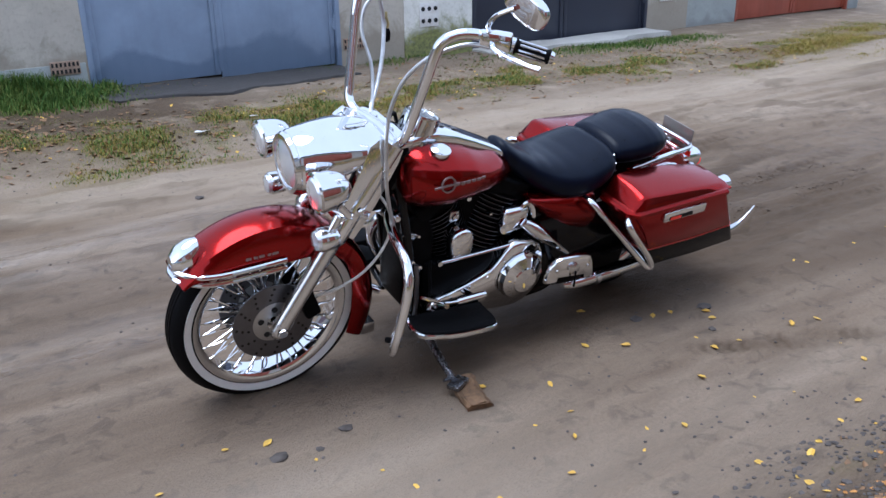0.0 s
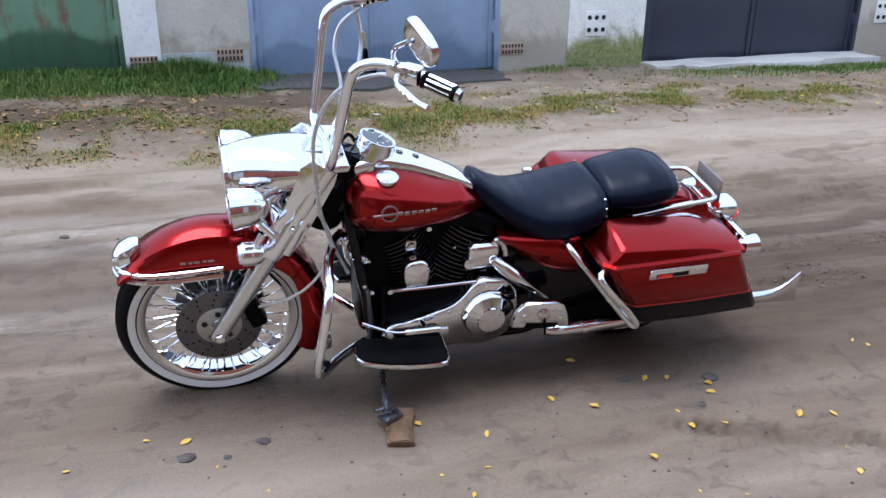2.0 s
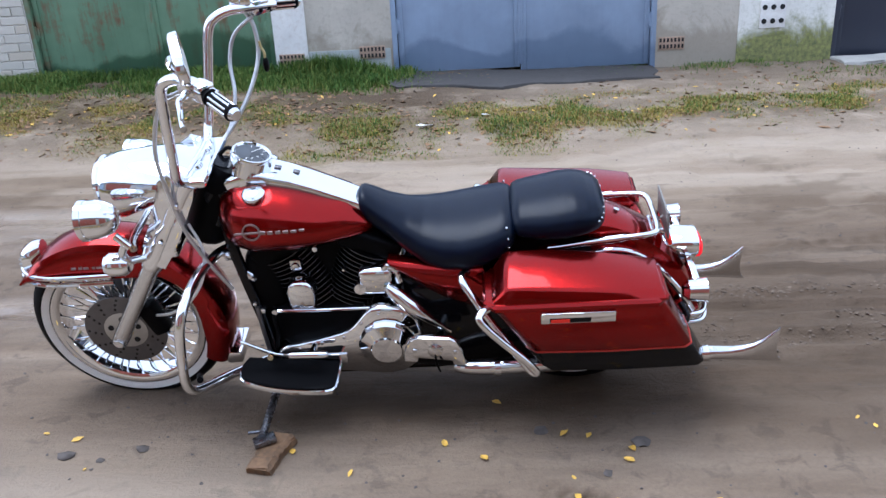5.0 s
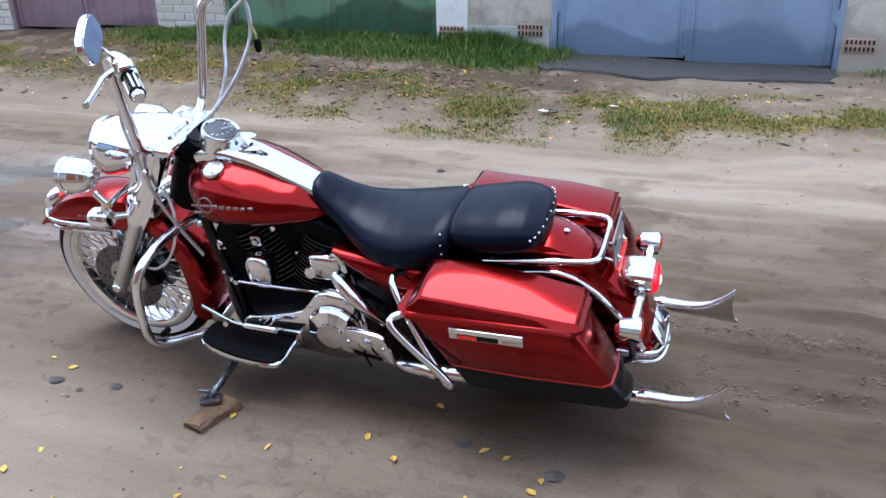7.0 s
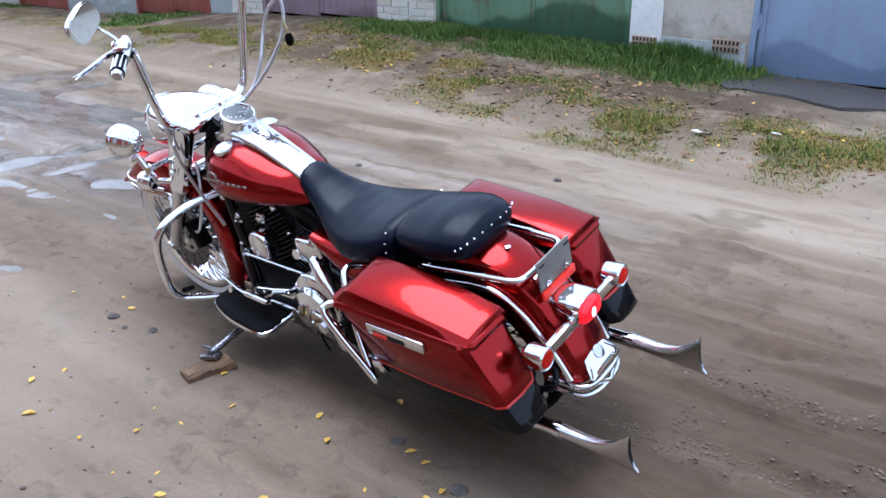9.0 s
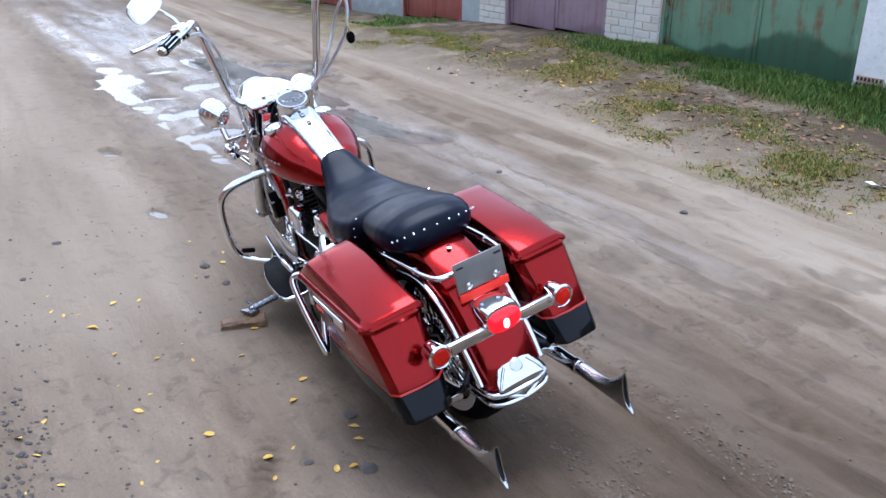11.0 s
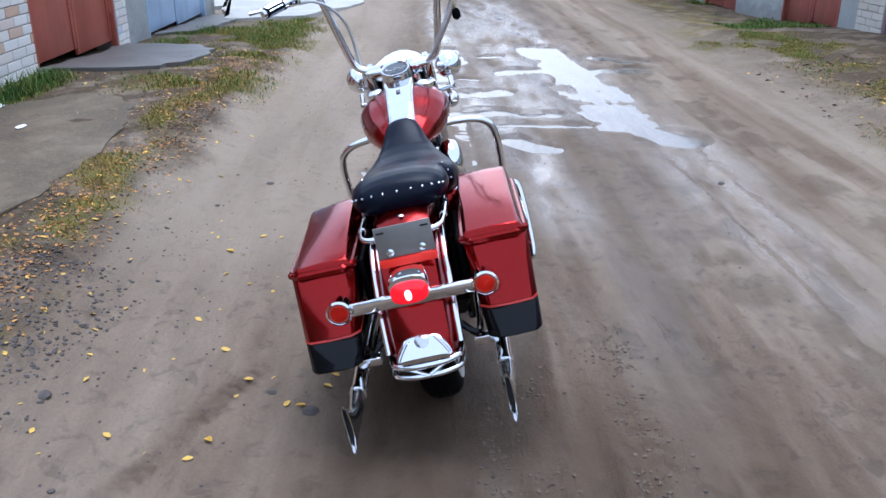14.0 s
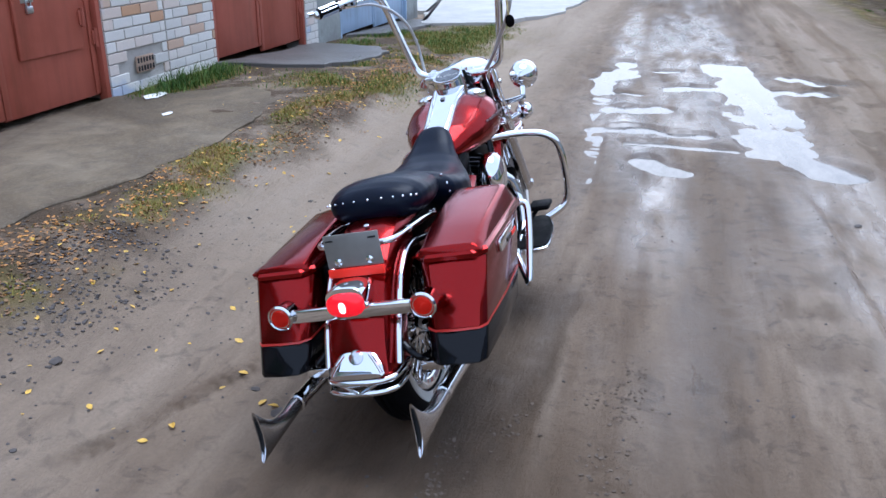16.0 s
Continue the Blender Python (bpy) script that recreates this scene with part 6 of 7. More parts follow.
bumper = bp("rear_bumper", bump_rail(0.0, 0.334, 0.0105), CHROME, bike, "double chrome rear mudguard bumper")
bp("bumper_rail", bump_rail(-0.005, 0.302, 0.0095), CHROME, bumper)
bp("bumper_vee", tube([(-0.447, 0.055, 0.33), (-0.46, 0.0, 0.304), (-0.447, -0.055, 0.33)], 0.0075, 8, smooth=False), CHROME, bumper)
orn = bp("fender_ornament", loft([super_ring(x, 0, hw, zb, zt, 2.6, 24) for x, hw, zb, zt in ((-0.39, 0.042, 0.385, 0.424), (-0.402, 0.058, 0.37, 0.424), (-0.42, 0.07, 0.355, 0.412), (-0.434, 0.08, 0.348, 0.394), (-0.446, 0.086, 0.345, 0.376), (-0.454, 0.078, 0.347, 0.364))]), CHROME, rfender, "chrome mudguard tip ornament")
bp("ornament_disc", lathe([(0.022, 0.0), (0.022, 0.006), (0.014, 0.01), (0.0, 0.011)], 20, (-0.424, 0, 0.402), (-1, 0, 0.95)), POLISH, orn)
for s in (-1, 1):
    bp("ornament_rib", tube([(-0.418, 0.04 * s, 0.408), (-0.436, 0.062 * s, 0.385), (-0.45, 0.078 * s, 0.362)], 0.005, 8), CHROME, orn)

# tail lamp, plate, indicator bar
tail = bp("tail_light", loft([super_ring(x, 0, hw, zb, zt, 2.8, 28) for x, hw, zb, zt in ((-0.275, 0.045, 0.56, 0.59), (-0.29, 0.055, 0.545, 0.604), (-0.34, 0.060, 0.532, 0.614), (-0.398, 0.061, 0.527, 0.612), (-0.406, 0.059, 0.529, 0.609))]), CHROME, bike, "chrome tail lamp housing")
bp("lens", loft([super_ring(x, 0, hw, zb, zt, 2.6, 28) for x, hw, zb, zt in ((-0.398, 0.0585, 0.526, 0.596), (-0.412, 0.0575, 0.525, 0.595), (-0.42, 0.05, 0.53, 0.588), (-0.425, 0.034, 0.541, 0.576))]), LAMPRED, tail, "glowing red tail lamp lens")
bp("bulb", loft([super_ring(x, 0.004, hw, zb, zt, 2.4, 16) for x, hw, zb, zt in ((-0.421, 0.013, 0.538, 0.578), (-0.4265, 0.010, 0.542, 0.574), (-0.4285, 0.005, 0.548, 0.568))]), BULB, tail, "lit bulb glowing through the red lens")
sbar = bp("indicator_bar", cat(box(-0.385, -0.362, -0.2, 0.2, 0.507, 0.547, 0.006), box(-0.372, -0.33, -0.05, 0.05, 0.50, 0.53, 0.005)), CHROME, bike, "chrome rear indicator bar")
for s in (-1, 1):
    c = (-0.35, 0.224 * s, 0.532)
    sg = bp("turn_signal", lathe([(0.0, -0.03), (0.02, -0.028), (0.034, -0.012), (0.038, 0.03), (0.04, 0.045), (0.034, 0.05), (0.03, 0.046)], 32, c, (-1, 0, 0)), CHROME, bike, "chrome rear turn signal")
    bp("lens", lathe([(0.029, 0.044), (0.025, 0.052), (0.0, 0.056)], 28, c, (-1, 0, 0)), LENSRED, sg, "red lens")
pl_ = bp("number_plate_bracket", moved(box(-0.003, 0.003, -0.088, 0.088, -0.05, 0.05, 0.002), pose(-0.293, -0.01, 0.685, 0, 4, 0)), PLATE, bike, "blank grey metal number plate bracket")
bp("red_strip", moved(box(-0.006, 0.004, -0.088, 0.088, -0.014, 0.012, 0.002), pose(-0.302, -0.01, 0.622, 0, 4, 0)), STRIPE, pl_, "orange-red reflector strip")
for s in (-1, 1):
    bp("plate_bolt", lathe([(0.012, 0.0), (0.012, 0.004), (0.006, 0.006), (0.006, 0.010), (0.0, 0.011)], 16, (-0.299, 0.05 * s - 0.01, 0.654), (-1, 0, 0)), CHROME, pl_)
    bp("plate_slot", box(-0.2975, -0.2945, 0.068 * s - 0.022, 0.068 * s + 0.002, 0.716, 0.721), HOLE_SHADE, pl_)
bp("plate_stay", tube([(-0.292, 0.04, 0.636), (-0.25, 0.04, 0.645), (-0.25, -0.04, 0.645), (-0.292, -0.04, 0.636)], 0.008, 10, smooth=False), CHROME, pl_)
rail = bp("grab_rail", tube([(0.10, 0.135, 0.66), (0.05, 0.138, 0.667), (-0.06, 0.136, 0.68), (-0.18, 0.13, 0.686), (-0.235, 0.12, 0.688), (-0.255, 0.09, 0.688), (-0.258, 0, 0.688), (-0.255, -0.09, 0.688), (-0.235, -0.12, 0.688), (-0.18, -0.13, 0.686), (-0.06, -0.136, 0.68), (0.05, -0.138, 0.667), (0.10, -0.135, 0.66)], 0.0095, 12, 5), CHROME, bike, "chrome grab rail round the passenger seat")
for s in (-1, 1):
    bp("rail_sleeve", tube([(-0.02, 0.1375 * s, 0.676), (-0.14, 0.133 * s, 0.685)], 0.0125, 12, smooth=False), CHROME, rail)
    bp("rail_tab", moved(box(-0.03, 0.03, -0.004, 0.004, -0.012, 0.012, 0.003), pose(0.10, 0.135 * s, 0.662, 0, 12, 0)), CHROME, rail)


# saddlebags
def bag(s):
    def body(z0, z1, grow=0.0):
        """The tapering box between two heights; its ends slant."""
        rings = []
        for z in (z0, (z0 + z1) / 2, z1):
            k = (z - 0.335) / (0.605 - 0.335)
            xf, xr = 0.145 + 0.158 * k + grow, -0.388 + 0.150 * k - grow
            yo, yi = 0.369 + 0.013 * k + grow, 0.198 - 0.022 * k - grow
            c = 0.03
            ring = [(xf - c, yi), (xf - 0.008, yi + c * 0.6), (xf, (yi + yo) / 2), (xf - 0.012, yo - c), (xf - c * 1.4, yo - 0.003), ((xf + xr) / 2, yo + 0.004), (xr + c, yo - 0.002), (xr + 0.006, yo - c * 0.7), (xr, (yi + yo) / 2), (xr + 0.004, yi + c), (xr + c, yi)]
            rings.append([(x, y * s, z) for x, y in ring])
        return loft(rings)
    b = bp("saddlebag", bevelled(body(0.427, 0.603), 0.004), RED, bike, "candy-red hard saddlebag with black lower band", 30)
    bp("lower_band", bevelled(body(0.336, 0.4225), 0.008), BLACKP, b, "gloss black lower band", 30)
    bp("pinstripe", body(0.422, 0.4275, 0.0005), PINLINE, b, "thin bright red line")

    def ring(x0, x1, y0, y1, z, c, tilt=0.0):
        P = [(x0 + c, y0), (x1 - c, y0), (x1, y0 + c), (x1, y1 - c), (x1 - c, y1), (x0 + c, y1), (x0, y1 - c), (x0, y0 + c)]
        return [(x, y * s, z + tilt * x) for x, y in P]
    rim = loft([ring(-0.243, 0.308, 0.170, 0.382, 0.600, 0.034), ring(-0.249, 0.315, 0.166, 0.388, 0.606, 0.036), ring(-0.249, 0.315, 0.166, 0.388, 0.618, 0.036), ring(-0.242, 0.307, 0.172, 0.380, 0.626, 0.036)])
    lid = bp("lid", rim, RED, b, "candy-red saddlebag lid", 30)
    # raised crown: facets rise from the rim to a gently arched top
    rows = []
    for x in (-0.238, -0.230, -0.19, -0.13, -0.07, 0.0, 0.07, 0.13, 0.19, 0.232, 0.248, 0.288):
        top = float(np.interp(x, [-0.238, -0.230, -0.1, 0.05, 0.15, 0.232, 0.248, 0.288], [0.624, 0.643, 0.672, 0.692, 0.697, 0.696, 0.688, 0.624]))
        crease = float(np.interp(x, [-0.238, -0.230, -0.1, 0.05, 0.232, 0.248, 0.288], [0.624, 0.634, 0.648, 0.658, 0.671, 0.664, 0.624]))
        base = 0.622
        if s < 0:
            crease += 0.018 * min(1, max(0, crease - 0.624) * 40)
        ys = [(0.180, base), (0.187, top - 0.004), (0.196, top), (0.275, top * 0.55 + crease * 0.45 + 0.003), (0.349, crease + 0.003), (0.36, crease - 0.004), (0.376, base + 0.001), (0.376, base)]

        rows.append([(x, y * s, z) for y, z in ys])
    crown = bevelled(loft(rows), 0.003, 1)
    bp("lid_crown", crown, RED, lid, "", 22)
    lt = bp("latch", bevelled(box(-0.085, 0.142, 0.380 if s > 0 else -0.394, 0.394 if s > 0 else -0.380, 0.558, 0.598), 0.004), CHROME, b, "chrome saddlebag latch")
    bp("latch_slot", box(-0.01, 0.115, 0.3945 if s > 0 else -0.3965, 0.3965 if s > 0 else -0.3945, 0.564, 0.578), BLACKP, lt)
    bp("latch_reflector", box(0.055, 0.112, 0.3962 if s > 0 else -0.398, 0.398 if s > 0 else -0.3962, 0.565, 0.577), STRIPE, lt, "small red reflector")

    def S(p):
        return (p[0], p[1] * s, p[2])
    bp("bag_guard", tube([S(p) for p in ((0.36, 0.16, 0.60), (0.382, 0.205, 0.618), (0.365, 0.25, 0.595), (0.275, 0.325, 0.485), (0.188, 0.382, 0.378), (0.166, 0.393, 0.358), (0.158, 0.4, 0.37), (0.195, 0.403, 0.425), (0.265, 0.403, 0.505), (0.322, 0.398, 0.575), (0.326, 0.38, 0.595), (0.30, 0.355, 0.597))], 0.0125, 12, 5), CHROME, bike, "chrome saddlebag guard tube")
    bp("bag_rail", tube([S(p) for p in ((0.20, 0.17, 0.30), (0.0, 0.175, 0.315), (-0.25, 0.175, 0.335), (-0.36, 0.165, 0.36), (-0.345, 0.12, 0.40))], 0.011, 10, 4), BLACKP, bike, "black saddlebag support rail")
    return b


bag(1)
bag(-1)
both("bag_bracket", box(-0.16, 0.14, 0.150, 0.174, 0.40, 0.60, 0.006), BLACKM)


# exhausts with fishtail ends
def exhaust(s):
    y = 0.232
    pts = [(0.42, y - 0.03, 0.228), (0.36, y - 0.01, 0.236), (0.2, y, 0.247), (-0.1, y, 0.257), (-0.40, y, 0.268), (-0.44, y, 0.27)]
    mf = bp("muffler", tube([(a, b * s, c) for a, b, c in pts], [0.024, 0.028, 0.03, 0.028, 0.023, 0.022], 24, 4), CHROME, bike, "long slim chrome muffler")
    rings = []
    for x, hy, zb, zt in ((-0.425, 0.0225, 0.248, 0.292), (-0.46, 0.022, 0.245, 0.290), (-0.50, 0.0205, 0.241, 0.288), (-0.54, 0.0185, 0.236, 0.292), (-0.575, 0.0155, 0.231, 0.302), (-0.605, 0.013, 0.226, 0.322), (-0.63, 0.0115, 0.222, 0.345), (-0.65, 0.0105, 0.219, 0.368)):
        ring = []
        for a in np.linspace(0, 2 * math.pi, 24, endpoint=False):
            z = (zb + zt) / 2 + (zt - zb) / 2 * math.sin(a)
            k = (x + 0.54) / -0.11 if x < -0.54 else 0.0
            dx = k * (-0.022 * max(0, -math.sin(a)) ** 2 + 0.004 * math.cos(a) ** 2)
            ring.append((x + dx, s * (y + hy * math.copysign(abs(math.cos(a)) ** 0.8, math.cos(a))), z))
        rings.append(ring)
    inner = [[(q[0] + 0.0005, s * y + (q[1] - s * y) * 0.72, 0.295 + (q[2] - 0.295) * 0.94) for q in rings[-1]], [(q[0] + 0.014, s * y + (q[1] - s * y) * 0.6, 0.285 + (q[2] - 0.285) * 0.7) for q in rings[-1]], [(q[0] + 0.03, s * y + (q[1] - s * y) * 0.5, 0.285 + (q[2] - 0.285) * 0.52) for q in rings[-1]]]
    bp("fishtail", loft(rings + inner[:2], caps=False), POLISH, mf, "chrome fishtail end")
    # dark plug that paints the shade down the pipe
    bp("fishtail_throat", loft(inner[1:]), HOLE_SHADE, mf)
    for x in (-0.415, 0.28):
        bp("clamp", lathe([(0.02, -0.012), (0.027 if x < 0 else 0.034, -0.01), (0.027 if x < 0 else 0.034, 0.01), (0.02, 0.012)], 24, (x, y * s, 0.2685 if x < 0 else 0.243), (1, 0, -0.03), True), CHROME, mf)
    return mf


exhaust(1)
exhaust(-1)
both("muffler_hanger", box(-0.33, -0.29, 0.15, 0.225, 0.30, 0.33, 0.004), CHROME)
bp("crossover_pipe", tube([(0.635, 0.15, 0.545), (0.60, 0.165, 0.52), (0.555, 0.185, 0.485), (0.50, 0.2, 0.44), (0.43, 0.205, 0.385)], [0.018, 0.027, 0.027, 0.016, 0.005], 18, 5), CHROME, bike, "chrome heat shield on the crossover pipe")
bp("exhaust_header", tube([(1.02, -0.10, 0.54), (1.09, -0.16, 0.5), (1.10, -0.19, 0.4), (1.02, -0.20, 0.28), (0.8, -0.205, 0.235), (0.62, -0.195, 0.225)], 0.024, 18, 5), CHROME, bike, "chrome front exhaust header")

# engine
def finned(base, top, r, label):
    b, t = Vector(base), Vector(top)
    n = 14
    prof = []
    L = (t - b).length
    for i in range(n):
        h = L * i / n
        prof += [(r * 0.82, h), (r * 0.82, h + L / n * 0.5), (r, h + L / n * 0.55), (r, h + L / n * 0.85), (r * 0.82, h + L / n * 0.9)]
    cyl = bp("cylinder", lathe(prof, 32, b, t - b), BLACKM, bike, label)
    for i in range(1, n):
        h = L * (i + 0.7) / n
        bp("fin_edge", lathe([(r * 0.99, h - 0.0011), (r * 1.004, h - 0.0011), (r * 1.004, h + 0.0011), (r * 0.99, h + 0.0011)], 32, b, t - b, True), FINEDGE, cyl)
    return cyl


finned((0.885, 0, 0.42), (0.985, 0, 0.645), 0.112, "black finned front cylinder")
finned((0.785, 0, 0.42), (0.69, 0, 0.645), 0.112, "black finned rear cylinder")
for x, ry in ((0.985, 23), (0.685, -23)):
    rb = bp("rocker_box", moved(bevelled(box(-0.105, 0.105, -0.1, 0.1, -0.035, 0.04), 0.018, 3), pose(x, 0, 0.672, 0, ry, 0)), BLACKM, bike, "black rocker box")
    bp("rocker_cover", moved(bevelled(box(-0.075, 0.075, -0.09, 0.09, 0.0, 0.03), 0.012, 2), pose(x, 0, 0.68, 0, ry, 0)), BLACKP, rb)
# added black block, keeps bright ground from showing between the cylinders
bp("coil_bracket", bevelled(box(0.76, 0.92, -0.06, 0.06, 0.5, 0.7), 0.02, 2), BLACKM, bike, "black filler block closing the gap between the cylinders")
bp("crankcase", bevelled(cat(box(0.60, 1.05, -0.12, 0.125, 0.19, 0.45)), 0.03, 3), BLACKM, bike, "black engine crankcase")
BELL = [(0.478, 0.041), (0.495, 0.045), (0.52, 0.048), (0.545, 0.049), (0.563, 0.046), (0.577, 0.039), (0.587, 0.028), (0.593, 0.012)]


def bell(y, k):
    """The horn cover's outline at one depth: flat below, round above."""
    side = [(0.923 + w * k, 0.535 + (z - 0.535) * k) for z, w in BELL]
    return [(x, y, z) for x, z in side] + [(1.846 - x, y, z) for x, z in side[::-1]]


horn = bp("horn_cover", loft([bell(*p) for p in ((0.098, 0.9), (0.12, 0.97), (0.15, 1.0), (0.162, 0.97), (0.17, 0.9), (0.174, 0.78))]), CHROME, bike, "bell-shaped chrome horn cover", 50)
bp("horn_bracket", cat(bevelled(box(0.913, 0.957, 0.085, 0.118, 0.6, 0.647), 0.012, 2), lathe([(0.012, 0.0), (0.014, 0.002), (0.012, 0.008), (0.0, 0.011)], 16, (0.935, 0.117, 0.624), (0, 1, 0))), POLISH, horn, "dull metal horn bracket with a bolt")
for c, r, h in (((1.09, 0.012, 0.39), 0.024, 0.03), ((1.16, 0.083, 0.66), 0.02, 0.045)):
    bp("engine_fitting", lathe([(r * 0.6, -h), (r * 0.75, -h * 0.4), (r, -h * 0.3), (r, h * 0.2), (r * 0.7, h * 0.4), (r * 0.5, h * 0.5), (0.0, h * 0.55)], 14, c, (0.25, 1, 0.15)), CHROME, bike, "small chrome engine fitting")
for c, r in (((1.085, 0.118, 0.583), 0.007), ((0.776, 0.115, 0.6), 0.007), ((1.075, 0.125, 0.45), 0.011), ((1.1, 0.118, 0.475), 0.009), ((0.865, 0.09, 0.672), 0.012)):
    bp("engine_bolt", lathe([(r, -0.02), (r, 0.004), (r * 0.75, 0.009), (0.0, 0.01)], 10, c, (0.1, 1, 0.1)), CHROME, bike, "chrome engine bolt")
bp("oil_line", tube([(1.092, 0.13, 0.467), (1.088, 0.14, 0.4), (1.084, 0.14, 0.3), (1.08, 0.125, 0.21)], 0.008, 10), STEELDARK, bike, "dark steel oil line")
bp("switch_lead", tube([(1.03, 0.13, 0.47), (1.04, 0.145, 0.42), (1.035, 0.15, 0.37), (1.045, 0.16, 0.31)], 0.006, 10), RUBBER, bike, "black rubber-sleeved wire lead")
both("header_stub", tube([(1.06, 0.06, 0.56), (1.10, 0.085, 0.57), (1.13, 0.09, 0.60)], 0.022, 14), CHROME)
# primary case: outline drawn round two circles, wide at the clutch, narrow ahead
def primary(y, k):
    pts = [(0.985 + 0.062 * math.cos(radians(t)), 0.272 + 0.062 * math.sin(radians(t))) for t in np.linspace(-95, 90, 14)]
    pts += [(0.90, 0.352), (0.815, 0.376), (0.782, 0.39), (0.76, 0.41), (0.715, 0.465), (0.692, 0.481), (0.66, 0.484), (0.60, 0.476), (0.568, 0.462), (0.54, 0.42), (0.53, 0.36), (0.536, 0.28), (0.56, 0.225), (0.60, 0.192), (0.65, 0.18), (0.70, 0.184), (0.80, 0.2)]
    return [(0.74 + (x - 0.74) * k, y, 0.31 + (z - 0.31) * (k * 1.6 - 0.6)) for x, z in pts]


prof = [(0.115, 1.0), (0.158, 1.0), (0.168, 0.995), (0.176, 0.982), (0.181, 0.965), (0.184, 0.94)]
prim = bp("primary_cover", loft([primary(y, k) for y, k in prof]), CHROME, bike, "chrome primary drive cover", 50)
bp("derby_cover", lathe([(0.1, 0.0), (0.1, 0.01), (0.092, 0.026), (0.056, 0.042), (0.052, 0.046), (0.0, 0.048)], 16, (0.652, 0.188, 0.335), (0, 1, 0)), CHROME, prim, "faceted chrome clutch cover", 20)
for x, z in ((1.025, 0.29), (0.96, 0.318), (0.88, 0.34), (0.80, 0.362), (0.735, 0.42), (0.67, 0.464), (0.59, 0.452), (0.83, 0.225), (0.94, 0.23)):
    bp("cover_bolt", lathe([(0.006, -0.004), (0.006, 0.004), (0.0, 0.006)], 8, (x, 0.183, z), (0, 1, 0)), CHROME, prim)
bp("inspection_cover", bevelled(box(0.80, 0.93, 0.182, 0.19, 0.245, 0.29), 0.003), CHROME, prim)
bp("oil_tank", bevelled(box(0.42, 0.60, -0.11, 0.13, 0.30, 0.58), 0.03, 3), BLACKP, bike, "gloss black oil tank")
bp("gearbox", bevelled(box(0.38, 0.62, -0.12, 0.14, 0.20, 0.36), 0.025, 3), BLACKM)
bp("filler_cap", cat(lathe([(0.022, 0.0), (0.024, 0.02), (0.02, 0.028), (0.0, 0.03)], 20, (0.725, 0.125, 0.535), (0, 1, 0.2)), bevelled(box(0.61, 0.73, 0.08, 0.15, 0.505, 0.612), 0.022, 3), tube([(0.65, 0.13, 0.59), (0.625, 0.135, 0.62), (0.6, 0.14, 0.6), (0.59, 0.145, 0.56)], 0.012, 10)), CHROME, bike, "chrome oil filler")
FOLD = [(0.592, 0.328), (0.59, 0.36), (0.578, 0.40), (0.558, 0.425), (0.535, 0.436), (0.43, 0.44), (0.408, 0.43), (0.394, 0.40), (0.384, 0.36), (0.38, 0.328), (0.415, 0.326), (0.418, 0.345), (0.548, 0.347), (0.552, 0.327)]


def folded(k, dy):
    """The folded board's outline, notched below, leaning out towards the tail."""
    return [(0.485 + (x - 0.485) * k, 0.262 + (0.59 - x) * 0.15 + dy, 0.385 + (z - 0.385) * k) for x, z in FOLD]


fold = bp("passenger_footboard", loft([folded(0.97, 0.0), folded(1.0, 0.004), folded(1.0, 0.014), folded(0.96, 0.02), folded(0.88, 0.022)]), CHROME, bike, "folded chrome passenger footboard")
bp("footboard_knob", lathe([(0.022, 0.0), (0.024, 0.01), (0.014, 0.016), (0.0, 0.018)], 18, (0.481, 0.3, 0.39), (0.15, 1, 0)), POLISH, fold)
for x, z in ((0.55, 0.382), (0.415, 0.388)):
    bp("rivet", lathe([(0.008, 0.0), (0.007, 0.004), (0.0, 0.006)], 10, (x, 0.284 + (0.59 - x) * 0.15, z), (0.15, 1, 0)), POLISH, fold)
bp("footboard_rubber", bevelled(moved(box(-0.065, 0.065, -0.012, 0.012, -0.02, 0.02), pose(0.483, 0.272, 0.325, -18, 0, -8)), 0.005), RUBBER, fold)
bp("lock_pin", tube([(0.481, 0.318, 0.378), (0.478, 0.318, 0.345), (0.47, 0.312, 0.305)], 0.004, 8), BLACKM, fold)
bp("footboard_arm", tube([(0.473, 0.13, 0.33), (0.473, 0.25, 0.36)], 0.016, 12, smooth=False), CHROME, fold)
bp("shift_linkage", cat(tube([(0.70, 0.165, 0.47), (0.88, 0.17, 0.475), (1.02, 0.172, 0.48)], 0.0058, 10), lathe([(0.0, -0.008), (0.01, -0.008), (0.01, 0.008), (0.0, 0.008)], 14, (1.02, 0.172, 0.48), (0, 1, 0))), CHROME, bike, "chrome gear shift linkage")
bp("shift_lever", cat(tube([(0.855, 0.25, 0.345), (0.865, 0.25, 0.345), (0.97, 0.25, 0.348), (0.98, 0.25, 0.349)], [0.01, 0.0145, 0.0145, 0.01], 14, 2), tube([(0.97, 0.25, 0.347), (1.035, 0.25, 0.36), (1.136, 0.25, 0.416)], 0.0065, 10), tube([(0.905, 0.17, 0.33), (0.905, 0.25, 0.345)], 0.012, 10, smooth=False), tube([(1.04, 0.235, 0.345), (1.04, 0.275, 0.365)], 0.011, 10, smooth=False)), CHROME, bike, "chrome heel-toe shift lever")
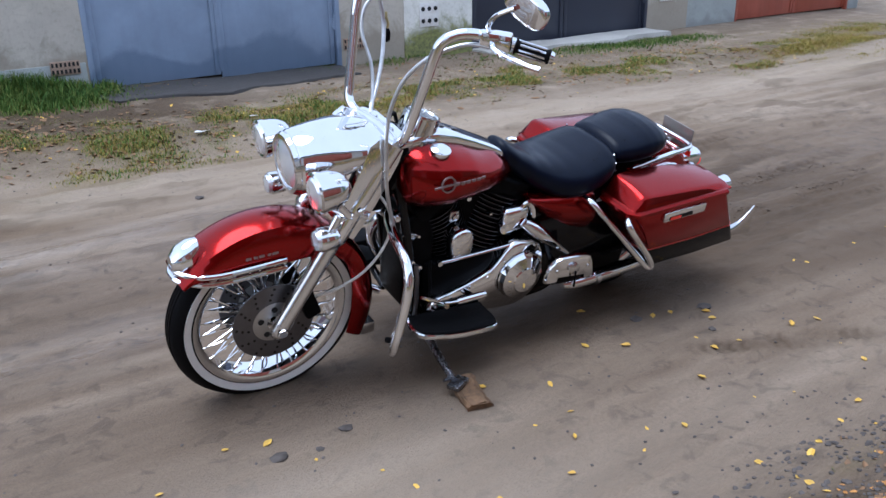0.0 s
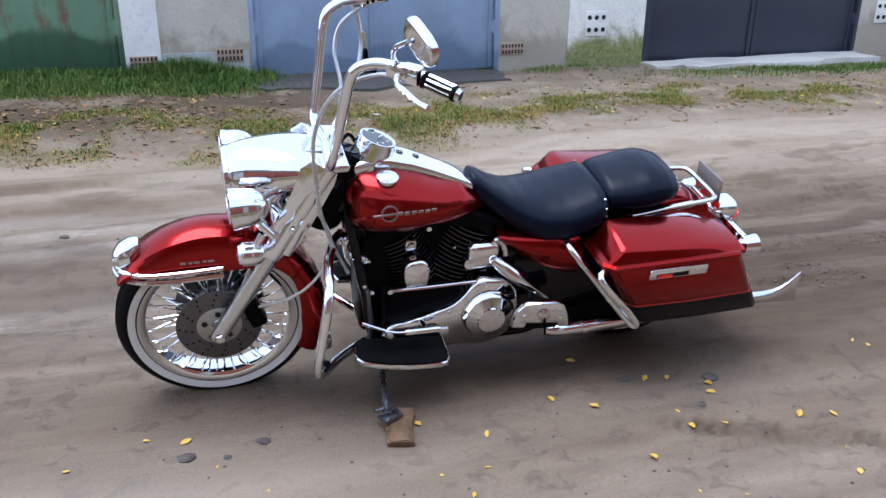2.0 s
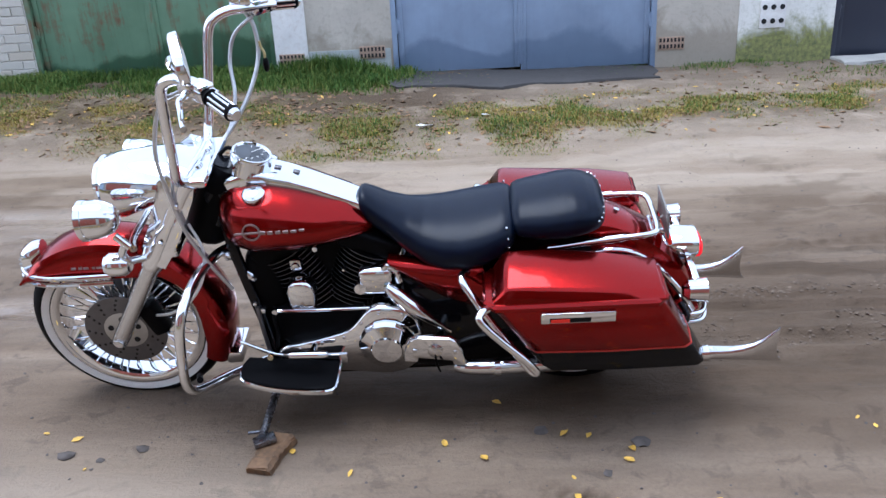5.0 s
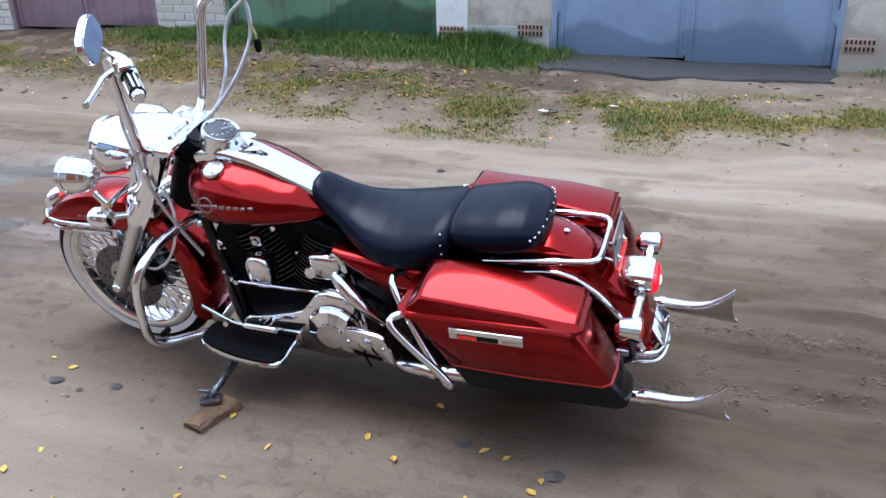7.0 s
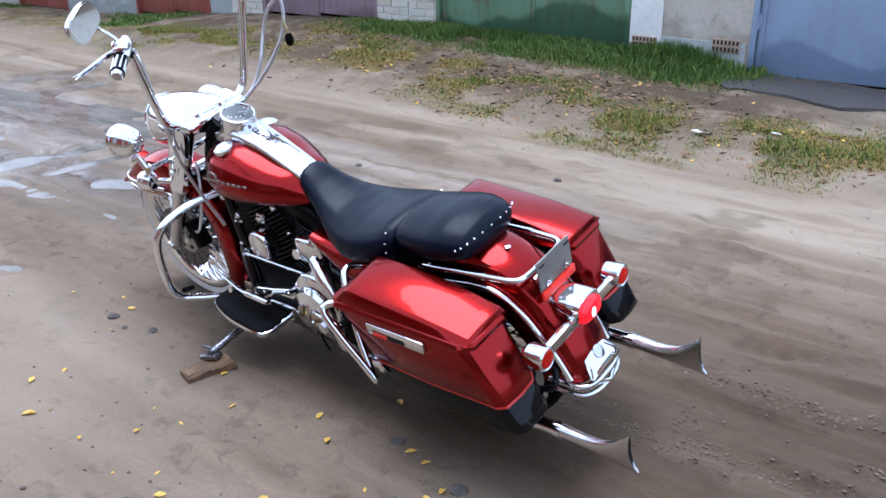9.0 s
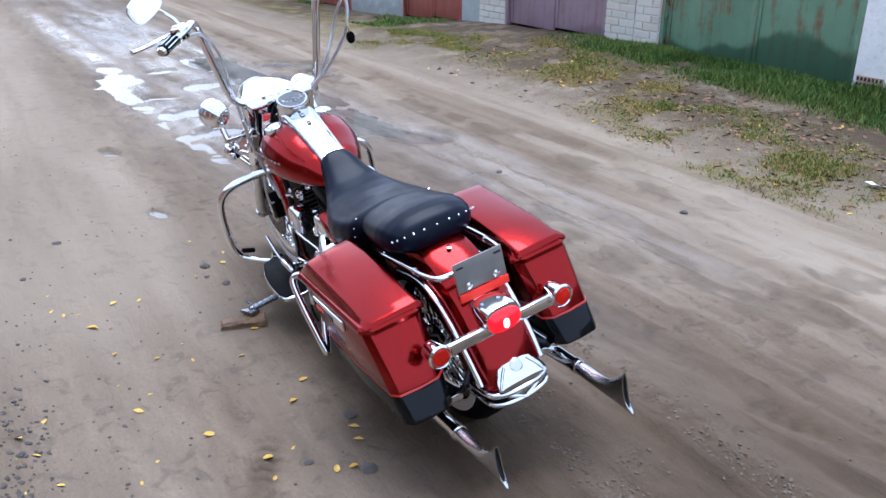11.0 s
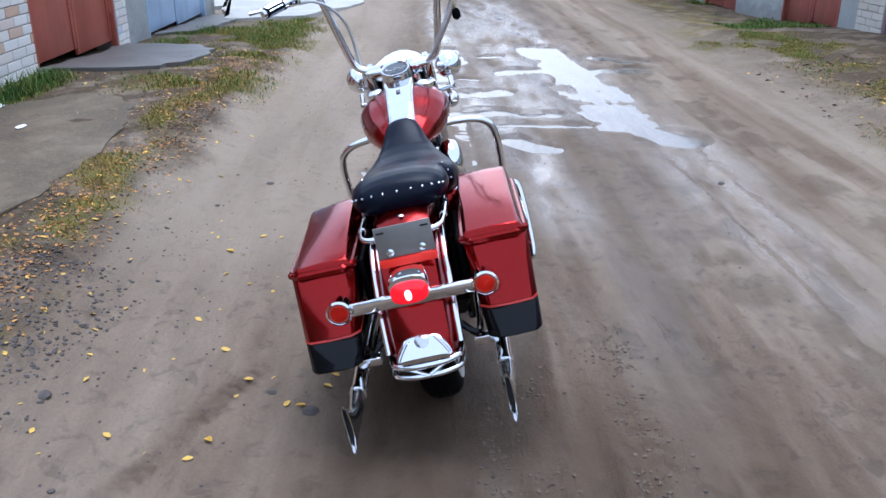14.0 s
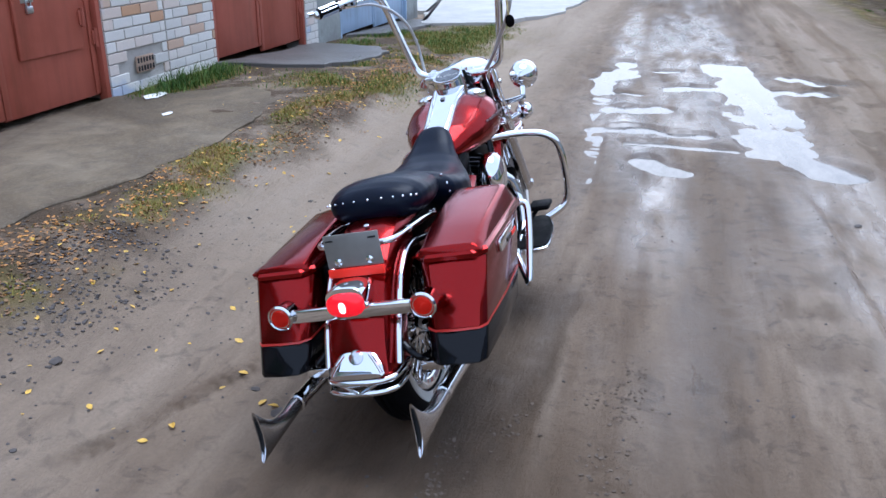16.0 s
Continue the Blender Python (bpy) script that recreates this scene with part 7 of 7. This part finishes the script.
# air cleaner, right
air = bp("air_cleaner", lathe([(0.0, -0.04), (0.06, -0.04), (0.088, -0.02), (0.094, 0.01), (0.086, 0.035), (0.06, 0.052), (0.0, 0.058)], 36, (0.845, -0.155, 0.585), (0, -1, 0)), CHROME, bike, "round chrome air cleaner", 50)
bp("cam_cover", lathe([(0.0, 0.0), (0.1, 0.0), (0.1, 0.03), (0.085, 0.042), (0.0, 0.045)], 30, (0.86, -0.115, 0.33), (0, -1, 0)), CHROME, bike, "chrome cam cover")
for x0, x1_ in ((0.88, 0.955), (0.85, 0.92), (0.80, 0.735), (0.77, 0.70)):
    bp("pushrod_tube", tube([(x0, -0.105, 0.41), (x1_, -0.1, 0.63)], 0.011, 10, smooth=False), CHROME)

# side covers, frame, shocks, swingarm
for s in (-1, 1):
    rings = []
    for x, zb, zt in ((0.622, 0.63, 0.648), (0.59, 0.595, 0.642), (0.55, 0.556, 0.636), (0.50, 0.515, 0.631), (0.45, 0.482, 0.628), (0.40, 0.46, 0.626), (0.35, 0.445, 0.624), (0.315, 0.44, 0.62), (0.305, 0.45, 0.60)):
        yo = 0.155 + 0.032 * math.sin(min(1, max(0, (0.622 - x) / 0.42)) * math.pi * 0.6)
        prof = ((0.05, 0.0), (0.03, 0.02), (0.014, 0.18), (0.004, 0.4), (0.0, 0.62), (0.004, 0.8), (0.016, 0.93), (0.034, 1.0), (0.055, 1.0))
        rings.append([(x, (yo - dy) * s, zb + (zt - zb) * f) for dy, f in prof])
    bp("side_cover", loft(rings), RED, bike, "candy-red side cover", 60)
    # black panel, made larger so its colour supplies the shade before the bag
    bp("side_panel", bevelled(cat(box(0.06, 0.56, 0.12 * s if s > 0 else -0.16, 0.16 if s > 0 else -0.12, 0.2, 0.54)), 0.02), BLACKP, bike, "black side panel, extended to stand in for shade by the bag")
    bp("shock_absorber", tube([(0.10, 0.125 * s, 0.52), (-0.04, 0.125 * s, 0.33)], 0.03, 16, smooth=False), BLACKM)
    bp("swingarm", tube([(0.42, 0.115 * s, 0.29), (0.1, 0.115 * s, 0.305), (-0.05, 0.115 * s, 0.315)], 0.026, 12), BLACKP)
    bp("frame_rail", tube([(1.16, 0.03 * s, 0.83), (1.14, 0.085 * s, 0.7), (1.09, 0.105 * s, 0.4), (1.06, 0.11 * s, 0.22), (0.95, 0.12 * s, 0.175), (0.6, 0.12 * s, 0.175), (0.42, 0.12 * s, 0.2), (0.38, 0.12 * s, 0.4), (0.42, 0.11 * s, 0.62)], 0.019, 14, 5), BLACKP, bike, "black tubular frame rail")
    bp("neck_gusset", bevelled(box(1.08, 1.2, 0.03 * s if s > 0 else -0.075, 0.075 if s > 0 else -0.03, 0.76, 0.9), 0.012), BLACKP)

    def S(p):
        return (p[0], p[1] * s, p[2])
    bp("crash_bar", tube([S(p) for p in ((1.17, 0.05, 0.665), (1.20, 0.10, 0.67), (1.235, 0.20, 0.665), (1.25, 0.30, 0.648), (1.262, 0.355, 0.61), (1.275, 0.375, 0.55), (1.29, 0.378, 0.46), (1.305, 0.372, 0.36), (1.30, 0.35, 0.30), (1.27, 0.30, 0.27), (1.20, 0.20, 0.235), (1.10, 0.10, 0.205))], 0.0165, 14, 5), CHROME, bike, "chrome engine crash bar")
    outline = [(1.15, 0.19), (1.162, 0.22), (1.165, 0.26), (1.158, 0.288), (1.142, 0.304), (1.10, 0.32), (1.05, 0.332), (0.99, 0.339), (0.92, 0.34), (0.865, 0.336), (0.838, 0.328), (0.826, 0.31), (0.822, 0.28), (0.822, 0.19)]

    def brd(k, dz):
        cx, cy = 0.99, 0.25
        return [S((cx + (x - cx) * k, cy + (y - cy) * k, 0.262 + (x - 0.99) * 0.10 + dz)) for x, y in outline]
    fbd = bp("footboard", loft([brd(0.95, -0.012), brd(1.0, -0.008), brd(1.0, 0.006), brd(0.97, 0.01)]), CHROME, bike, "chrome-edged rider footboard")
    bp("footboard_pad", loft([brd(0.965, 0.0095), brd(0.955, 0.017), brd(0.92, 0.02)]), RUBBER, fbd, "ribbed black rubber pad")
    for fx in (1.08, 0.88):
        bp("footboard_bracket", tube([S((fx, 0.10, 0.215)), S((fx, 0.23, 0.25))], 0.016, 12, smooth=False), BLACKP, fbd)
bp("brake_pedal", cat(tube([(0.92, -0.22, 0.30), (1.05, -0.24, 0.32), (1.12, -0.26, 0.345)], 0.009, 10), bevelled(box(1.06, 1.17, -0.32, -0.23, 0.345, 0.368), 0.008)), RUBBER, bike, "black brake pedal pad")
bp("highway_peg", tube([(1.29, 0.29, 0.31), (1.27, 0.34, 0.335)], 0.011, 10, smooth=False), RUBBER)
# added black block, darkens the open gap behind the frame's front tubes
bp("down_tube_cover", bevelled(box(0.995, 1.115, -0.1, 0.1, 0.24, 0.655), 0.03, 3), BLACKM, bike, "black filler block where a voltage regulator would sit")
bp("neck_shroud", tube([(1.115, 0, 0.955), (1.145, 0, 0.90), (1.19, 0, 0.81), (1.235, 0, 0.72), (1.25, 0, 0.69)], [0.05, 0.075, 0.08, 0.078, 0.05], 24, 4), BLACKM, bike, "black shroud round the steering neck")
bp("backbone", tube([(1.15, 0, 0.86), (0.9, 0, 0.80), (0.6, 0, 0.72), (0.3, 0, 0.66)], 0.03, 12), BLACKP)
bp("seat_pan", bevelled(box(-0.05, 0.45, -0.11, 0.11, 0.60, 0.68), 0.02), BLACKM, bike, "black seat base")
stand = bp("kickstand", cat(tube([(1.035, 0.10, 0.195), (1.05, 0.15, 0.19), (1.065, 0.27, 0.165), (1.078, 0.40, 0.148), (1.08, 0.43, 0.145)], [0.02, 0.017, 0.014, 0.014, 0.016], 12), bevelled(moved(box(-0.045, 0.03, -0.02, 0.03, -0.01, 0.008), pose(1.08, 0.435, 0.142, 13, 0, 25)), 0.004)), STANDST, bike, "scuffed dark steel kickstand")
bp("stand_tab", tube([(1.09, 0.41, 0.155), (1.125, 0.425, 0.165)], 0.006, 8, smooth=False), STANDST, stand)

# wooden block under the stand
rb = random.Random(12)
bv, bf = bevelled(loft([[(x, y, z) for x, z in ((-0.046, 0.0), (-0.044, 0.026), (-0.03, 0.036), (0.034, 0.034), (0.047, 0.024), (0.045, 0.0))] for y in np.linspace(-0.095, 0.095, 9)]), 0.004)
block = mesh_ob("wood_block", ([(x + rb.uniform(-0.004, 0.004) - 0.1 * y * y / 0.1, y + rb.uniform(-0.006, 0.006), z + rb.uniform(-0.003, 0.003)) for x, y, z in bv], bf), WOOD, smooth=25)
block.matrix_world = pose(1.05, 0.455, float(ground_z(1.05, 0.46)) - 0.004, -3, 2, -14)
tagged(block, "weathered brown wooden block under the kickstand", "wood block")

# ---- bricks of the walls, last ----
BL, BH, BT, J = 0.24, 0.075, 0.016, 0.01


def brick_mesh(length, material):
    ob = mesh_ob("brick_shape", box(0, length, -BT, 0.02, 0, BH, 0.004), material, smooth=0)
    me = ob.data
    bpy.data.objects.remove(ob)
    return me


def brickwork(parent, x0, x1, y, out, z0, z1, material, holes=()):
    """Courses in running bond, each brick proud of the mortar."""
    cache = {}
    rows = int((z1 - z0) / (BH + J))
    for r in range(rows):
        z = z0 + r * (BH + J)
        x = x0 - (BL + J) / 2 * (r % 2)
        while x < x1 - 0.02:
            a, b = max(x, x0), min(x + BL, x1)
            if b - a > 0.03 and not any(a < h[1] and b > h[0] and z < h[3] and z + BH > h[2] for h in holes):
                key = round(b - a, 3)
                if key not in cache:
                    cache[key] = brick_mesh(key, material)
                ob = new("brick", cache[key])
                ob.parent = parent
                ob.matrix_basis = Matrix.Translation((a, y, z)) if out < 0 else Matrix.Translation((b, y, z)) @ Matrix.Rotation(math.pi, 4, 'Z')
            x += BL + J


brickwork(g_l1, 3.225, 4.04, LY, -1, 0.08, 2.04, BRICKW, [(3.55, 3.81, 0.3, 0.44)])
brickwork(g_l2, 4.06, 4.855, LY, -1, 0.08, 2.04, BRICKW)
brickwork(g_l2, 6.945, 7.29, LY, -1, -0.05, 2.04, BRICKW)
brickwork(g_g, 4.83, 5.19, RY, 1, 0.05, 2.04, BRICKY)
brickwork(g_p, 5.21, 5.675, RY, 1, 0.05, 2.04, BRICKY)
brickwork(g_p, 7.665, 8.27, RY, 1, -0.05, 2.04, BRICKY)
